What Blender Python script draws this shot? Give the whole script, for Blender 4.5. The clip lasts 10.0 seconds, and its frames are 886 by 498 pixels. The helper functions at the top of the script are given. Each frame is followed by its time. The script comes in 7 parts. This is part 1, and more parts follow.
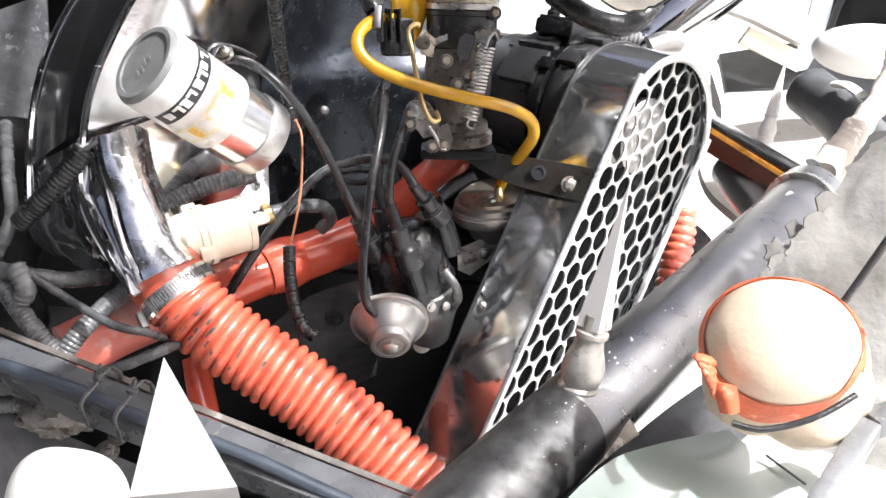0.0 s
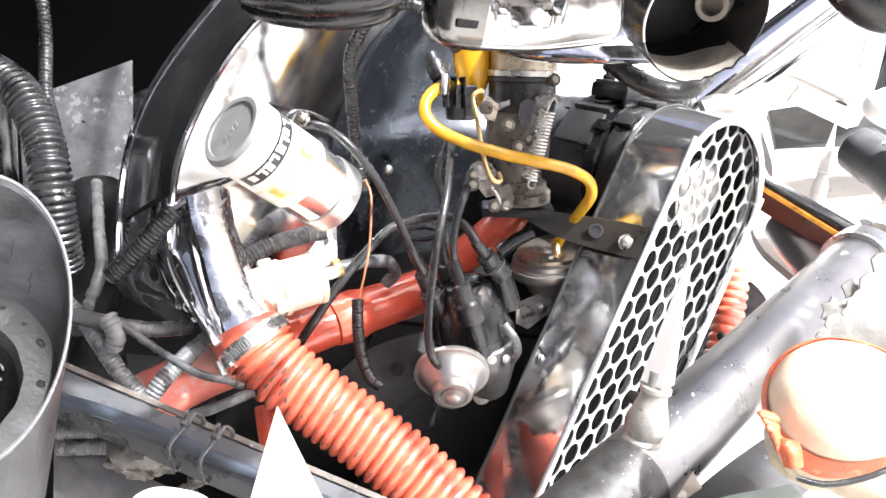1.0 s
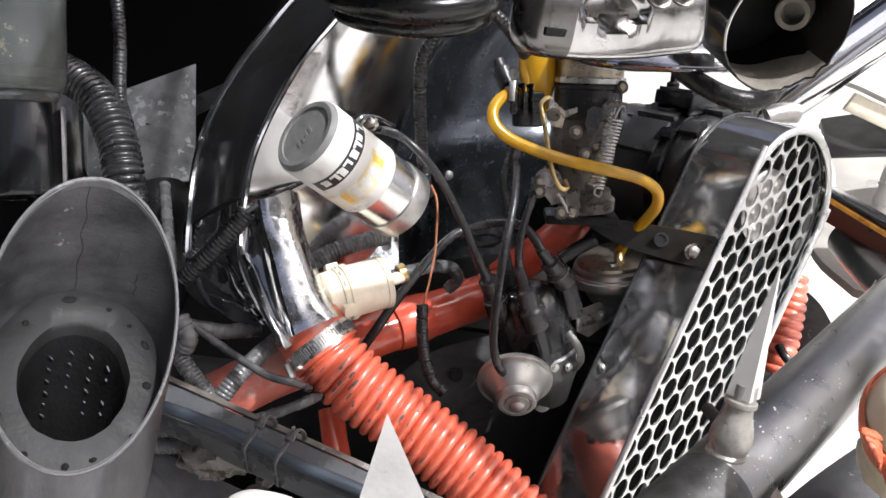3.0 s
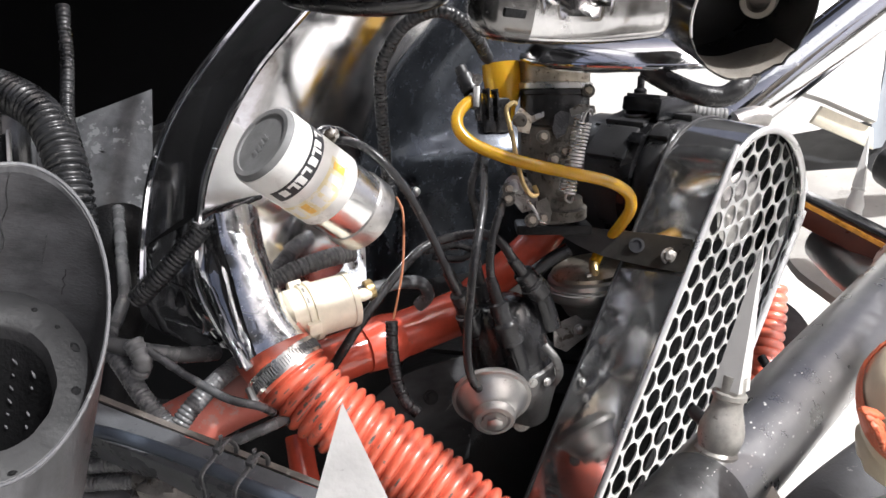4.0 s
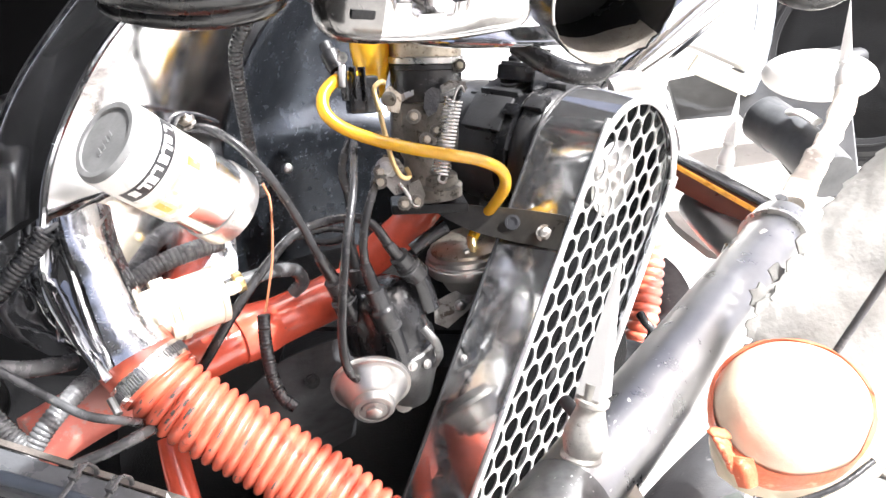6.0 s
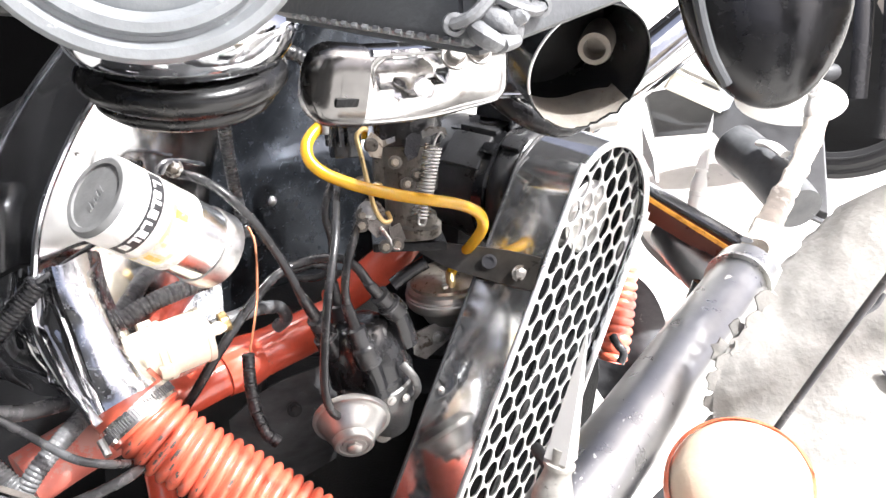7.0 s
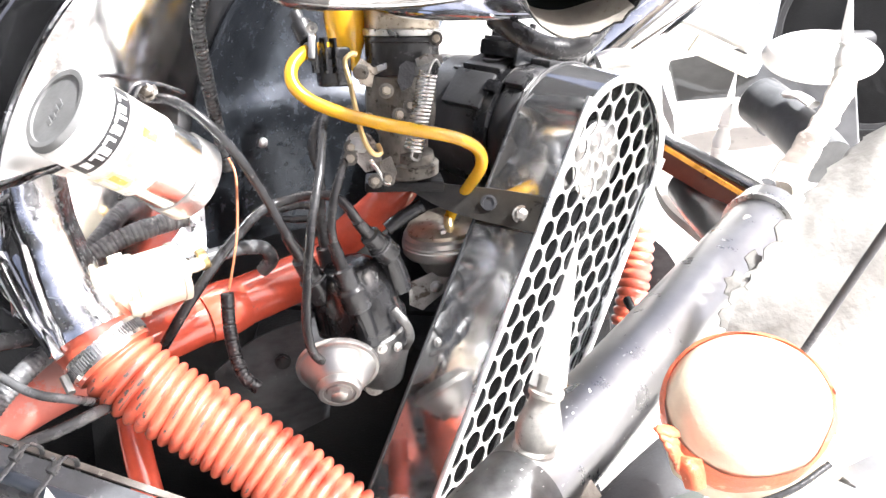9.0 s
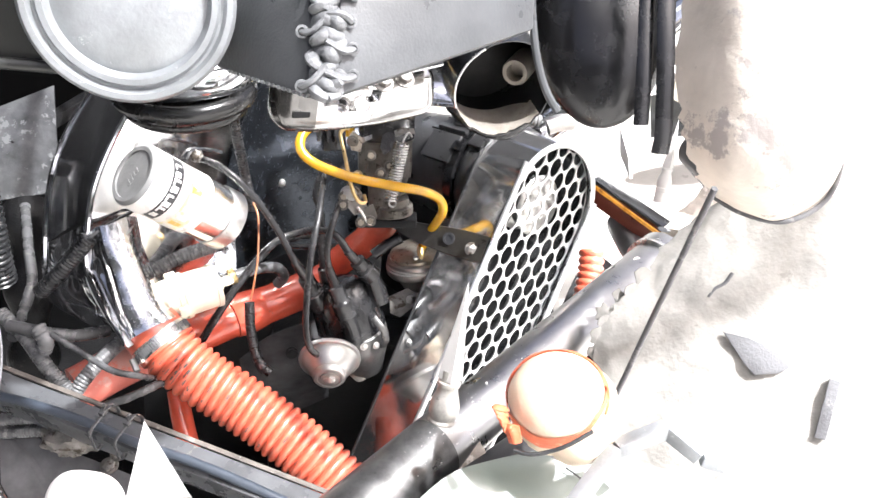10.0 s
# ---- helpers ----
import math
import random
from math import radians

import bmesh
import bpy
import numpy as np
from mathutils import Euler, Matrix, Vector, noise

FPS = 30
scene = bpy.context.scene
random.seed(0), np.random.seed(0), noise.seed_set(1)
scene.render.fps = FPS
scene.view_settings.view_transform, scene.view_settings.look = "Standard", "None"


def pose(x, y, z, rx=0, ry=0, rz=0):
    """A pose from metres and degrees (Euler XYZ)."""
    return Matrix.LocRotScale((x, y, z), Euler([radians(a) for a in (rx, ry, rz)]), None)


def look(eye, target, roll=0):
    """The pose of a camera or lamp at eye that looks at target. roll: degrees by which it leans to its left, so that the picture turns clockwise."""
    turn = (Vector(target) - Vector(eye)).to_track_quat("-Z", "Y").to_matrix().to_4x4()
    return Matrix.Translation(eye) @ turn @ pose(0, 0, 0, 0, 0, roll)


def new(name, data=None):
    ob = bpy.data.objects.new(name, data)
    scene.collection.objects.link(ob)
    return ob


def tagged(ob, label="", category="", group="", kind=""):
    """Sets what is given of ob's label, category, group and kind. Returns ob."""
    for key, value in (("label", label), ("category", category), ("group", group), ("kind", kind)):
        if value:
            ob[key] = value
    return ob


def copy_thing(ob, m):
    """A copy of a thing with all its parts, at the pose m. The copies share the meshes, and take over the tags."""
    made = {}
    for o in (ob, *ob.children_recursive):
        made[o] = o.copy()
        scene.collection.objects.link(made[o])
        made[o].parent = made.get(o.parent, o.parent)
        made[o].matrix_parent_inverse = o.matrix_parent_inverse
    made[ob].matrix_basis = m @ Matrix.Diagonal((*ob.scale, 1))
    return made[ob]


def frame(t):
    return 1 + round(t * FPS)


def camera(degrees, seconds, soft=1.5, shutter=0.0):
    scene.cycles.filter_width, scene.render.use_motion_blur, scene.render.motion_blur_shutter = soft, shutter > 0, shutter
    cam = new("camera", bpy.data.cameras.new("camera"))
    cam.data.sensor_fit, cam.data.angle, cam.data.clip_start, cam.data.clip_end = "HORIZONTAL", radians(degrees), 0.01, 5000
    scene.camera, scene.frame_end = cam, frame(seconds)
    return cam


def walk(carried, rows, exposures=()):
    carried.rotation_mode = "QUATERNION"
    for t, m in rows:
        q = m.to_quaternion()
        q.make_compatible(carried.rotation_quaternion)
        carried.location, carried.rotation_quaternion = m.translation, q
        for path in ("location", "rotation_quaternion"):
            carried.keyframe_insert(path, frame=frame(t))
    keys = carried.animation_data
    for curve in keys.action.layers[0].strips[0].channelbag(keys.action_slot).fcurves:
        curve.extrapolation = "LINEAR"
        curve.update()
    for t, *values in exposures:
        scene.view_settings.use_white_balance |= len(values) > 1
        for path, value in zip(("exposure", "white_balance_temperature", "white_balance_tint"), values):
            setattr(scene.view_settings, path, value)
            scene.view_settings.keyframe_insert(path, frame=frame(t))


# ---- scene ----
cam = camera(56.7, 10.0)
PATH = [
    (0, (0.0, -0.03, 0.908), (0.091, 1.809, 0.125), 6.4),
    (0.5, (-0.003, -0.04, 0.915), (0.046, 1.828, 0.201), 5.8),
    (1, (-0.02, -0.059, 0.924), (-0.043, 1.82, 0.242), 5.6),
    (1.5, (-0.043, -0.074, 0.929), (-0.124, 1.803, 0.243), 5.9),
    (2, (-0.048, -0.069, 0.93), (-0.125, 1.799, 0.222), 6.2),
    (2.5, (-0.053, -0.069, 0.929), (-0.139, 1.798, 0.218), 6.0),
    (2.7, (-0.055, -0.068, 0.934), (-0.15, 1.799, 0.224), 5.8),
    (3.8, (-0.047, -0.037, 0.876), (-0.112, 1.880, 0.310), 4.6),
    (4, (-0.045, -0.039, 0.886), (-0.094, 1.876, 0.311), 4.0),
    (4.5, (-0.035, -0.022, 0.902), (-0.007, 1.895, 0.333), 4.6),
    (5, (-0.018, -0.003, 0.917), (0.134, 1.904, 0.335), 4.9),
    (5.5, (-0.017, 0.005, 0.915), (0.171, 1.865, 0.206), 4.4),
    (5.7, (-0.020, 0.001, 0.919), (0.172, 1.861, 0.206), 4.1),
    (6.8, (-0.023, -0.009, 0.969), (0.212, 1.832, 0.224), 5.2),
    (7, (-0.025, -0.011, 0.989), (0.221, 1.825, 0.236), 5.3),
    (7.2, (-0.039, -0.018, 1.003), (0.210, 1.817, 0.249), 5.4),
    (7.5, (-0.056, 0.011, 0.989), (0.189, 1.833, 0.202), 5.1),
    (8, (-0.058, 0.027, 0.938), (0.167, 1.845, 0.136), 5.1),
    (8.5, (-0.005, 0.027, 0.917), (0.193, 1.861, 0.143), 4.5),
    (9, (0.013, 0.015, 0.922), (0.193, 1.855, 0.157), 5.1),
    (9.3, (0.014, -0.028, 0.953), (0.140, 1.820, 0.197), 5.0),
    (9.5, (0.013, -0.075, 0.998), (0.144, 1.766, 0.227), 5.6),
    (9.8, (0.037, -0.159, 1.046), (0.162, 1.676, 0.261), 6.3),
    (10, (0.066, -0.194, 1.060), (0.165, 1.639, 0.265), 5.9),
]
EXPOSURE = [(0.0, 1.62, 6200, 10), (0.5, 2.13, 6200, 10), (1.0, 2.38, 6200, 10), (1.8, 1.43, 6200, 10), (2.5, 0.90, 6200, 10), (4.0, 0.95, 6200, 10), (4.5, 1.60, 6200, 10), (5.0, 2.35, 6200, 10), (5.5, 2.40, 6200, 10), (6.8, 2.22, 6200, 10), (7.5, 1.93, 6200, 10), (8.0, 2.36, 6200, 10), (8.5, 2.54, 6200, 10), (9.5, 2.48, 6200, 10), (10.0, 2.17, 6200, 10)]
walk(cam, [(t, look(eye, target, roll)) for t, eye, target, roll in PATH], EXPOSURE)


# ---- light ----
world = bpy.data.worlds.new("sky")
scene.world = world
world.use_nodes = True
wn, wl = world.node_tree.nodes, world.node_tree.links
sky = wn.new("ShaderNodeTexSky")
sky.sky_type, sky.sun_disc = "NISHITA", False
SUN_AZ, SUN_EL = 122.0, 55.0          # degrees from +y towards +x, and above the ground
sky.air_density, sky.dust_density, sky.ozone_density = 0.28, 7.0, 0.3
sky.sun_elevation, sky.sun_rotation = radians(SUN_EL), radians(SUN_AZ)
wl.new(sky.outputs[0], wn["Background"].inputs[0])
wn["Background"].inputs[1].default_value = 0.105
sun = bpy.data.lights.new("sun", "SUN")
sun.energy, sun.angle, sun.color = 5.0, radians(1.2), (1.0, 0.985, 0.965)
sun_dir = Vector((math.sin(radians(SUN_AZ)) * math.cos(radians(SUN_EL)), math.cos(radians(SUN_AZ)) * math.cos(radians(SUN_EL)), math.sin(radians(SUN_EL))))
new("sun", sun).matrix_world = look(sun_dir * 20, (0, 0, 0))


# ---- materials ----
def mat(name, color, rough=0.5, metal=0.0, spots=None, spot_at=0.62, scale=40.0, vary=0.12, bump=0.15, fine=400.0, coat=0.0, streak=(1, 1, 1), rough_vary=0.12, trans=0.0, sss=0.0, scratch=0.0, spec=0.5, coat_rough=0.08):
    """Paint, metal or rubber: base colour, broken up at two scales, with worn or dirty spots of a second colour."""
    m = bpy.data.materials.new(name)
    m.use_nodes = True
    n, l = m.node_tree.nodes, m.node_tree.links
    b = n["Principled BSDF"]
    tc = n.new("ShaderNodeTexCoord")
    mp = n.new("ShaderNodeMapping")
    mp.inputs["Scale"].default_value = streak
    l.new(tc.outputs["Object"], mp.inputs[0])
    big = n.new("ShaderNodeTexNoise")
    big.inputs["Scale"].default_value, big.inputs["Detail"].default_value, big.inputs["Roughness"].default_value = scale, 6, 0.62
    l.new(mp.outputs[0], big.inputs["Vector"])
    small = n.new("ShaderNodeTexNoise")
    small.inputs["Scale"].default_value, small.inputs["Detail"].default_value = fine, 3
    l.new(mp.outputs[0], small.inputs["Vector"])
    ramp = n.new("ShaderNodeMapRange")
    ramp.inputs[1].default_value, ramp.inputs[2].default_value = 0.3, 0.7
    ramp.inputs[3].default_value, ramp.inputs[4].default_value = 1 - vary * 1.6, 1 + vary
    l.new(big.outputs["Fac"], ramp.inputs[0])
    tint = n.new("ShaderNodeMix")
    tint.data_type, tint.blend_type = "RGBA", "MULTIPLY"
    tint.inputs["Factor"].default_value = 1.0
    tint.inputs[6].default_value = (*color, 1)
    l.new(ramp.outputs[0], tint.inputs[7])
    out = tint.outputs[2]
    if spots:
        sp = n.new("ShaderNodeTexNoise")
        sp.inputs["Scale"].default_value, sp.inputs["Detail"].default_value, sp.inputs["Roughness"].default_value = scale * 1.7, 8, 0.7
        l.new(tc.outputs["Object"], sp.inputs["Vector"])
        cut = n.new("ShaderNodeMapRange")
        cut.inputs[1].default_value, cut.inputs[2].default_value = spot_at, spot_at + 0.035
        l.new(sp.outputs["Fac"], cut.inputs[0])
        mix = n.new("ShaderNodeMix")
        mix.data_type = "RGBA"
        l.new(cut.outputs[0], mix.inputs["Factor"])
        l.new(out, mix.inputs[6])
        mix.inputs[7].default_value = (*spots, 1)
        out = mix.outputs[2]
    l.new(out, b.inputs["Base Color"])
    rr = n.new("ShaderNodeMapRange")
    rr.inputs[1].default_value, rr.inputs[2].default_value = 0.3, 0.75
    rr.inputs[3].default_value, rr.inputs[4].default_value = max(0.02, rough - rough_vary * 0.5), min(1, rough + rough_vary)
    l.new(big.outputs["Fac"], rr.inputs[0])
    l.new(rr.outputs[0], b.inputs["Roughness"])
    b.inputs["Metallic"].default_value = metal
    b.inputs["Specular IOR Level"].default_value = spec
    b.inputs["Coat Weight"].default_value = coat
    b.inputs["Coat Roughness"].default_value = coat_rough
    if trans:
        b.inputs["Transmission Weight"].default_value = trans
        b.inputs["IOR"].default_value = 1.4
    if sss:
        b.inputs["Subsurface Weight"].default_value = sss
        b.inputs["Subsurface Radius"].default_value = (0.01, 0.006, 0.003)
    if scratch:
        last = rr.outputs[0]
        for turn, stretch in (((0.4, 0.2, 0.9), (9, 170, 170)), ((1.2, 0.7, 0.2), (170, 14, 170))):
            sm_ = n.new("ShaderNodeMapping")
            sm_.inputs["Rotation"].default_value, sm_.inputs["Scale"].default_value = turn, stretch
            l.new(tc.outputs["Object"], sm_.inputs[0])
            sn = n.new("ShaderNodeTexNoise")
            sn.inputs["Scale"].default_value, sn.inputs["Detail"].default_value = 1.0, 2
            l.new(sm_.outputs[0], sn.inputs["Vector"])
            sc_ = n.new("ShaderNodeMapRange")
            sc_.inputs[1].default_value, sc_.inputs[2].default_value, sc_.inputs[4].default_value = 0.67, 0.72, scratch
            l.new(sn.outputs["Fac"], sc_.inputs[0])
            ad = n.new("ShaderNodeMath")
            ad.operation, ad.use_clamp = "ADD", True
            l.new(last, ad.inputs[0])
            l.new(sc_.outputs[0], ad.inputs[1])
            last = ad.outputs[0]
        l.new(last, b.inputs["Roughness"])
    if bump:
        bp = n.new("ShaderNodeBump")
        bp.inputs["Strength"].default_value, bp.inputs["Distance"].default_value = bump, 0.002
        add = n.new("ShaderNodeMath")
        add.operation = "ADD"
        l.new(big.outputs["Fac"], add.inputs[0])
        l.new(small.outputs["Fac"], add.inputs[1])
        l.new(add.outputs[0], bp.inputs["Height"])
        l.new(bp.outputs[0], b.inputs["Normal"])
    return m


CHROME = mat("chrome", (0.72, 0.73, 0.75), 0.07, 1.0, spots=(0.42, 0.41, 0.40), spot_at=0.70, scale=26, vary=0.06, bump=0.03, fine=120, rough_vary=0.08, scratch=0.2)
CANMETAL = mat("dull_can_metal", (0.74, 0.74, 0.73), 0.17, 0.95, spots=(0.62, 0.60, 0.56), spot_at=0.62, scale=40, vary=0.08, bump=0.06)
DARKCHROME = mat("dark_chrome", (0.60, 0.605, 0.61), 0.07, 0.95, scale=30, vary=0.14, bump=0.018, fine=40, rough_vary=0.08, scratch=0.14)
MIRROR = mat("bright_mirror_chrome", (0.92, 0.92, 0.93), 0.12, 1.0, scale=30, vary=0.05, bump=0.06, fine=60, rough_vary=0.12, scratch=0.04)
DULLCHROME = mat("dull_blue_chrome", (0.38, 0.39, 0.41), 0.27, 1.0, spots=(0.75, 0.75, 0.76), spot_at=0.64, scale=60, vary=0.25, bump=0.15, fine=45, rough_vary=0.2, scratch=0.15)
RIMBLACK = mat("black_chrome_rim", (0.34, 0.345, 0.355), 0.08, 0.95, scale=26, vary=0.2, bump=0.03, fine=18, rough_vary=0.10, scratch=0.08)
MATTEBLACK = mat("dusty_black_casting", (0.034, 0.034, 0.035), 0.30, 0.0, spots=(0.070, 0.068, 0.065), spot_at=0.62, scale=35, vary=0.25, bump=0.12)
PALEMETAL = mat("pale_metal", (0.74, 0.74, 0.73), 0.3, 0.8, spots=(0.60, 0.59, 0.57), spot_at=0.64, scale=40, vary=0.06, bump=0.06)
BRIGHTSTEEL = mat("bright_steel", (0.66, 0.65, 0.62), 0.26, 0.95, spots=(0.40, 0.37, 0.33), spot_at=0.63, scale=45, vary=0.12, bump=0.12)
STEEL = mat("steel", (0.52, 0.51, 0.49), 0.34, 1.0, spots=(0.22, 0.19, 0.15), spot_at=0.62, scale=60, vary=0.18, bump=0.2)
DIRTY = mat("oily_alloy", (0.27, 0.255, 0.235), 0.40, 0.6, spots=(0.08, 0.065, 0.05), spot_at=0.54, scale=50, vary=0.3, bump=0.4)
BRASS = mat("brass_plate", (0.62, 0.46, 0.22), 0.32, 0.9, spots=(0.3, 0.22, 0.1), spot_at=0.6, vary=0.2)
BLACKPLASTIC = mat("black_plastic", (0.009, 0.009, 0.0098), 0.20, 0.0, spots=(0.035, 0.033, 0.03), spot_at=0.66, scale=45, vary=0.25, bump=0.05, rough_vary=0.2)
RUBBER = mat("black_rubber", (0.027, 0.027, 0.028), 0.22, 0.0, spots=(0.085, 0.08, 0.075), spot_at=0.64, scale=60, vary=0.25, bump=0.2)
LOOM = mat("loom_plastic", (0.020, 0.0205, 0.0215), 0.27, 0.0, spots=(0.12, 0.115, 0.11), spot_at=0.62, scale=50, vary=0.25, bump=0.1)
GREYCAP = mat("grey_cap", (0.20, 0.20, 0.197), 0.5, 0.0, scale=70, vary=0.12, bump=0.1)
REDHOSE = mat("red_hose", (0.70, 0.135, 0.072), 0.34, 0.0, spots=(0.44, 0.095, 0.058), spot_at=0.61, scale=55, vary=0.16, bump=0.06, coat=1.0, coat_rough=0.20, spec=0.9)
SCUFF = mat("scuffed_black", (0.095, 0.085, 0.080), 0.5, 0.0, spots=(0.22, 0.15, 0.12), spot_at=0.52, scale=160, vary=0.25, bump=0.1)
REDPAINT = mat("red_paint", (0.64, 0.098, 0.054), 0.16, 0.0, spots=(0.30, 0.10, 0.07), spot_at=0.66, scale=30, vary=0.16, bump=0.06, coat=0.5)
CREAM = mat("cream_plastic", (0.82, 0.755, 0.60), 0.45, 0.0, spots=(0.45, 0.34, 0.2), spot_at=0.66, scale=50, vary=0.08, bump=0.1)
YELLOWED = mat("yellowed_glass", (0.36, 0.33, 0.24), 0.2, 0.0, spots=(0.24, 0.21, 0.14), spot_at=0.55, scale=60, vary=0.2, bump=0.2, trans=0.3)
LABEL = mat("white_label", (0.80, 0.79, 0.75), 0.3, 0.0, spots=(0.6, 0.57, 0.5), spot_at=0.66, scale=45, vary=0.05, bump=0.03)
# Chrome with a dark bluish reflection put into its colour.
DARKREFLECT = mat("dark_reflection_chrome", (0.060, 0.068, 0.080), 0.20, 0.85, spots=(0.22, 0.23, 0.25), spot_at=0.80, scale=55, vary=0.22, bump=0.05, fine=14, rough_vary=0.14, scratch=0.15)
PRINT = mat("black_print", (0.03, 0.03, 0.032), 0.35, 0.0, vary=0.1, bump=0.0)
TINPLATE = mat("tarnished_tinplate", (0.42, 0.37, 0.30), 0.32, 0.8, spots=(0.17, 0.135, 0.10), spot_at=0.58, scale=70, vary=0.22, bump=0.12)
CARBGREY = mat("stained_carburettor_alloy", (0.12, 0.110, 0.096), 0.48, 0.5, spots=(0.028, 0.023, 0.018), spot_at=0.56, scale=60, vary=0.3, bump=0.35)
TIN = mat("grey_tinware", (0.16, 0.16, 0.163), 0.35, 0.2, spots=(0.16, 0.155, 0.15), spot_at=0.63, scale=25, vary=0.3, bump=0.15)
PALELINING = mat("pale_rusty_lining", (0.36, 0.325, 0.28), 0.55, 0.1, spots=(0.22, 0.17, 0.125), spot_at=0.62, scale=30, vary=0.25, bump=0.25)
LAMPGREY = mat("grey_lamp_metal", (0.30, 0.315, 0.325), 0.42, 0.5, spots=(0.44, 0.45, 0.46), spot_at=0.6, scale=30, vary=0.18, bump=0.15)
STAINED = mat("stained_chrome", (0.56, 0.555, 0.55), 0.12, 1.0, spots=(0.36, 0.34, 0.32), spot_at=0.60, scale=30, vary=0.25, bump=0.07, fine=45, rough_vary=0.14, scratch=0.12)
# Greyer copy of the white paint; the side's shade is in the colour.
SIDESHADE = mat("white_paint_shade_tone", (0.24, 0.26, 0.28), 0.4, 0.0, scale=12, vary=0.12, bump=0.06)
DUSTFLOOR = mat("dusty_floor_metal", (0.30, 0.285, 0.262), 0.6, 0.0, spots=(0.23, 0.215, 0.20), spot_at=0.60, scale=10, vary=0.15, bump=0.12)
FROST = mat("hazy_glass", (0.17, 0.185, 0.18), 0.12, 0.0, spots=(0.4, 0.4, 0.33), spot_at=0.62, scale=14, vary=0.3, bump=0.05, trans=0.6)
SLATE = mat("slate_grey", (0.11, 0.11, 0.115), 0.6, 0.0, spots=(0.18, 0.18, 0.18), spot_at=0.58, scale=20, vary=0.2, bump=0.3)
# Next three: dust, plus the brighter light at lower left in the colour.
DUSTLITLOOM = mat("dusty_lit_loom_plastic", (0.15, 0.151, 0.153), 0.26, 0.0, spots=(0.24, 0.235, 0.23), spot_at=0.60, scale=50, vary=0.25, bump=0.1)
DUSTLITRUBBER = mat("dusty_lit_rubber", (0.095, 0.096, 0.098), 0.26, 0.0, spots=(0.16, 0.155, 0.15), spot_at=0.61, scale=55, vary=0.25, bump=0.15)
DUSTLITRED = mat("dusty_lit_red_paint", (0.72, 0.20, 0.15), 0.45, 0.0, spots=(0.60, 0.30, 0.25), spot_at=0.55, scale=14, vary=0.15, bump=0.06)
SLATEPAINT = mat("slate_beam_paint", (0.092, 0.095, 0.100), 0.26, 0.0, spots=(0.22, 0.20, 0.18), spot_at=0.66, scale=25, vary=0.2, bump=0.1)
PALEAMBER = mat("pale_amber_print", (0.80, 0.70, 0.42), 0.4, 0.0, spots=(0.82, 0.78, 0.68), spot_at=0.5, scale=60, vary=0.1, bump=0.0)
AMBER = mat("amber_print", (0.85, 0.50, 0.10), 0.4, 0.0, spots=(0.8, 0.72, 0.55), spot_at=0.58, scale=120, vary=0.1, bump=0.0)
YELLOW = mat("yellow_tube", (0.72, 0.41, 0.02), 0.16, 0.0, scale=30, vary=0.12, bump=0.02, trans=0.35, coat=0.4, sss=0.25)
BLACKPAINT = mat("black_paint", (0.016, 0.017, 0.019), 0.2, 0.0, spots=(0.20, 0.20, 0.19), spot_at=0.70, scale=30, vary=0.2, bump=0.1, coat=0.4)
TUBEPAINT = mat("worn_steel_tube", (0.40, 0.398, 0.395), 0.30, 1.0, scale=40, vary=0.08, bump=0.008, fine=240, rough_vary=0.10)
TUBEDARK = mat("darker_tube_steel", (0.145, 0.144, 0.143), 0.34, 0.85, spots=(0.24, 0.24, 0.24), spot_at=0.69, scale=60, vary=0.3, bump=0.03, fine=120, rough_vary=0.2, scratch=0.14)
PIPEGREY = mat("dark_grey_satin_pipe", (0.085, 0.087, 0.090), 0.40, 0.2, spots=(0.18, 0.18, 0.18), spot_at=0.68, scale=40, vary=0.2, bump=0.06)
BOARDDARK = mat("dark_olive_leather", (0.022, 0.023, 0.021), 0.38, 0.0, scale=14, vary=0.25, bump=0.10, fine=420)
RINGBLACK = mat("glossy_black_hose_ring", (0.007, 0.007, 0.007), 0.24, 0.0, spots=(0.022, 0.019, 0.016), spot_at=0.60, scale=20, vary=0.3, bump=0.05)
# Grey copy of the bracket chrome, with a dark reflection in the colour.
BLOCKGREY = mat("reflection_grey_chrome", (0.20, 0.195, 0.19), 0.20, 1.0, spots=(0.36, 0.34, 0.32), spot_at=0.60, scale=40, vary=0.25, bump=0.06, fine=60, rough_vary=0.15, scratch=0.10)
SOOT = mat("sooty_steel", (0.042, 0.042, 0.044), 0.5, 0.1, spec=0.35, spots=(0.16, 0.155, 0.15), spot_at=0.64, scale=30, vary=0.4, bump=0.16, streak=(1, 1, 2.5), rough_vary=0.25)
# Soot in the stack; on the underbody pan the dark tone is shade.
SOOTSHADE = mat("dark_soot_and_shade", (0.021, 0.021, 0.022), 0.50, 0.0, spec=0.25, spots=(0.045, 0.044, 0.042), spot_at=0.66, scale=30, vary=0.35, bump=0.1)
SOOTRING = mat("sooty_ring", (0.013, 0.013, 0.0135), 0.5, 0.0, spec=0.25, spots=(0.032, 0.031, 0.03), spot_at=0.64, scale=40, vary=0.35, bump=0.12)
SOOTDARK = mat("soot", (0.007, 0.007, 0.0075), 0.7, 0.0, spec=0.15, vary=0.3, bump=0.3)
CANSTEEL = mat("pressed_can_steel", (0.46, 0.455, 0.435), 0.36, 0.85, spots=(0.28, 0.265, 0.24), spot_at=0.63, scale=45, vary=0.12, bump=0.05)
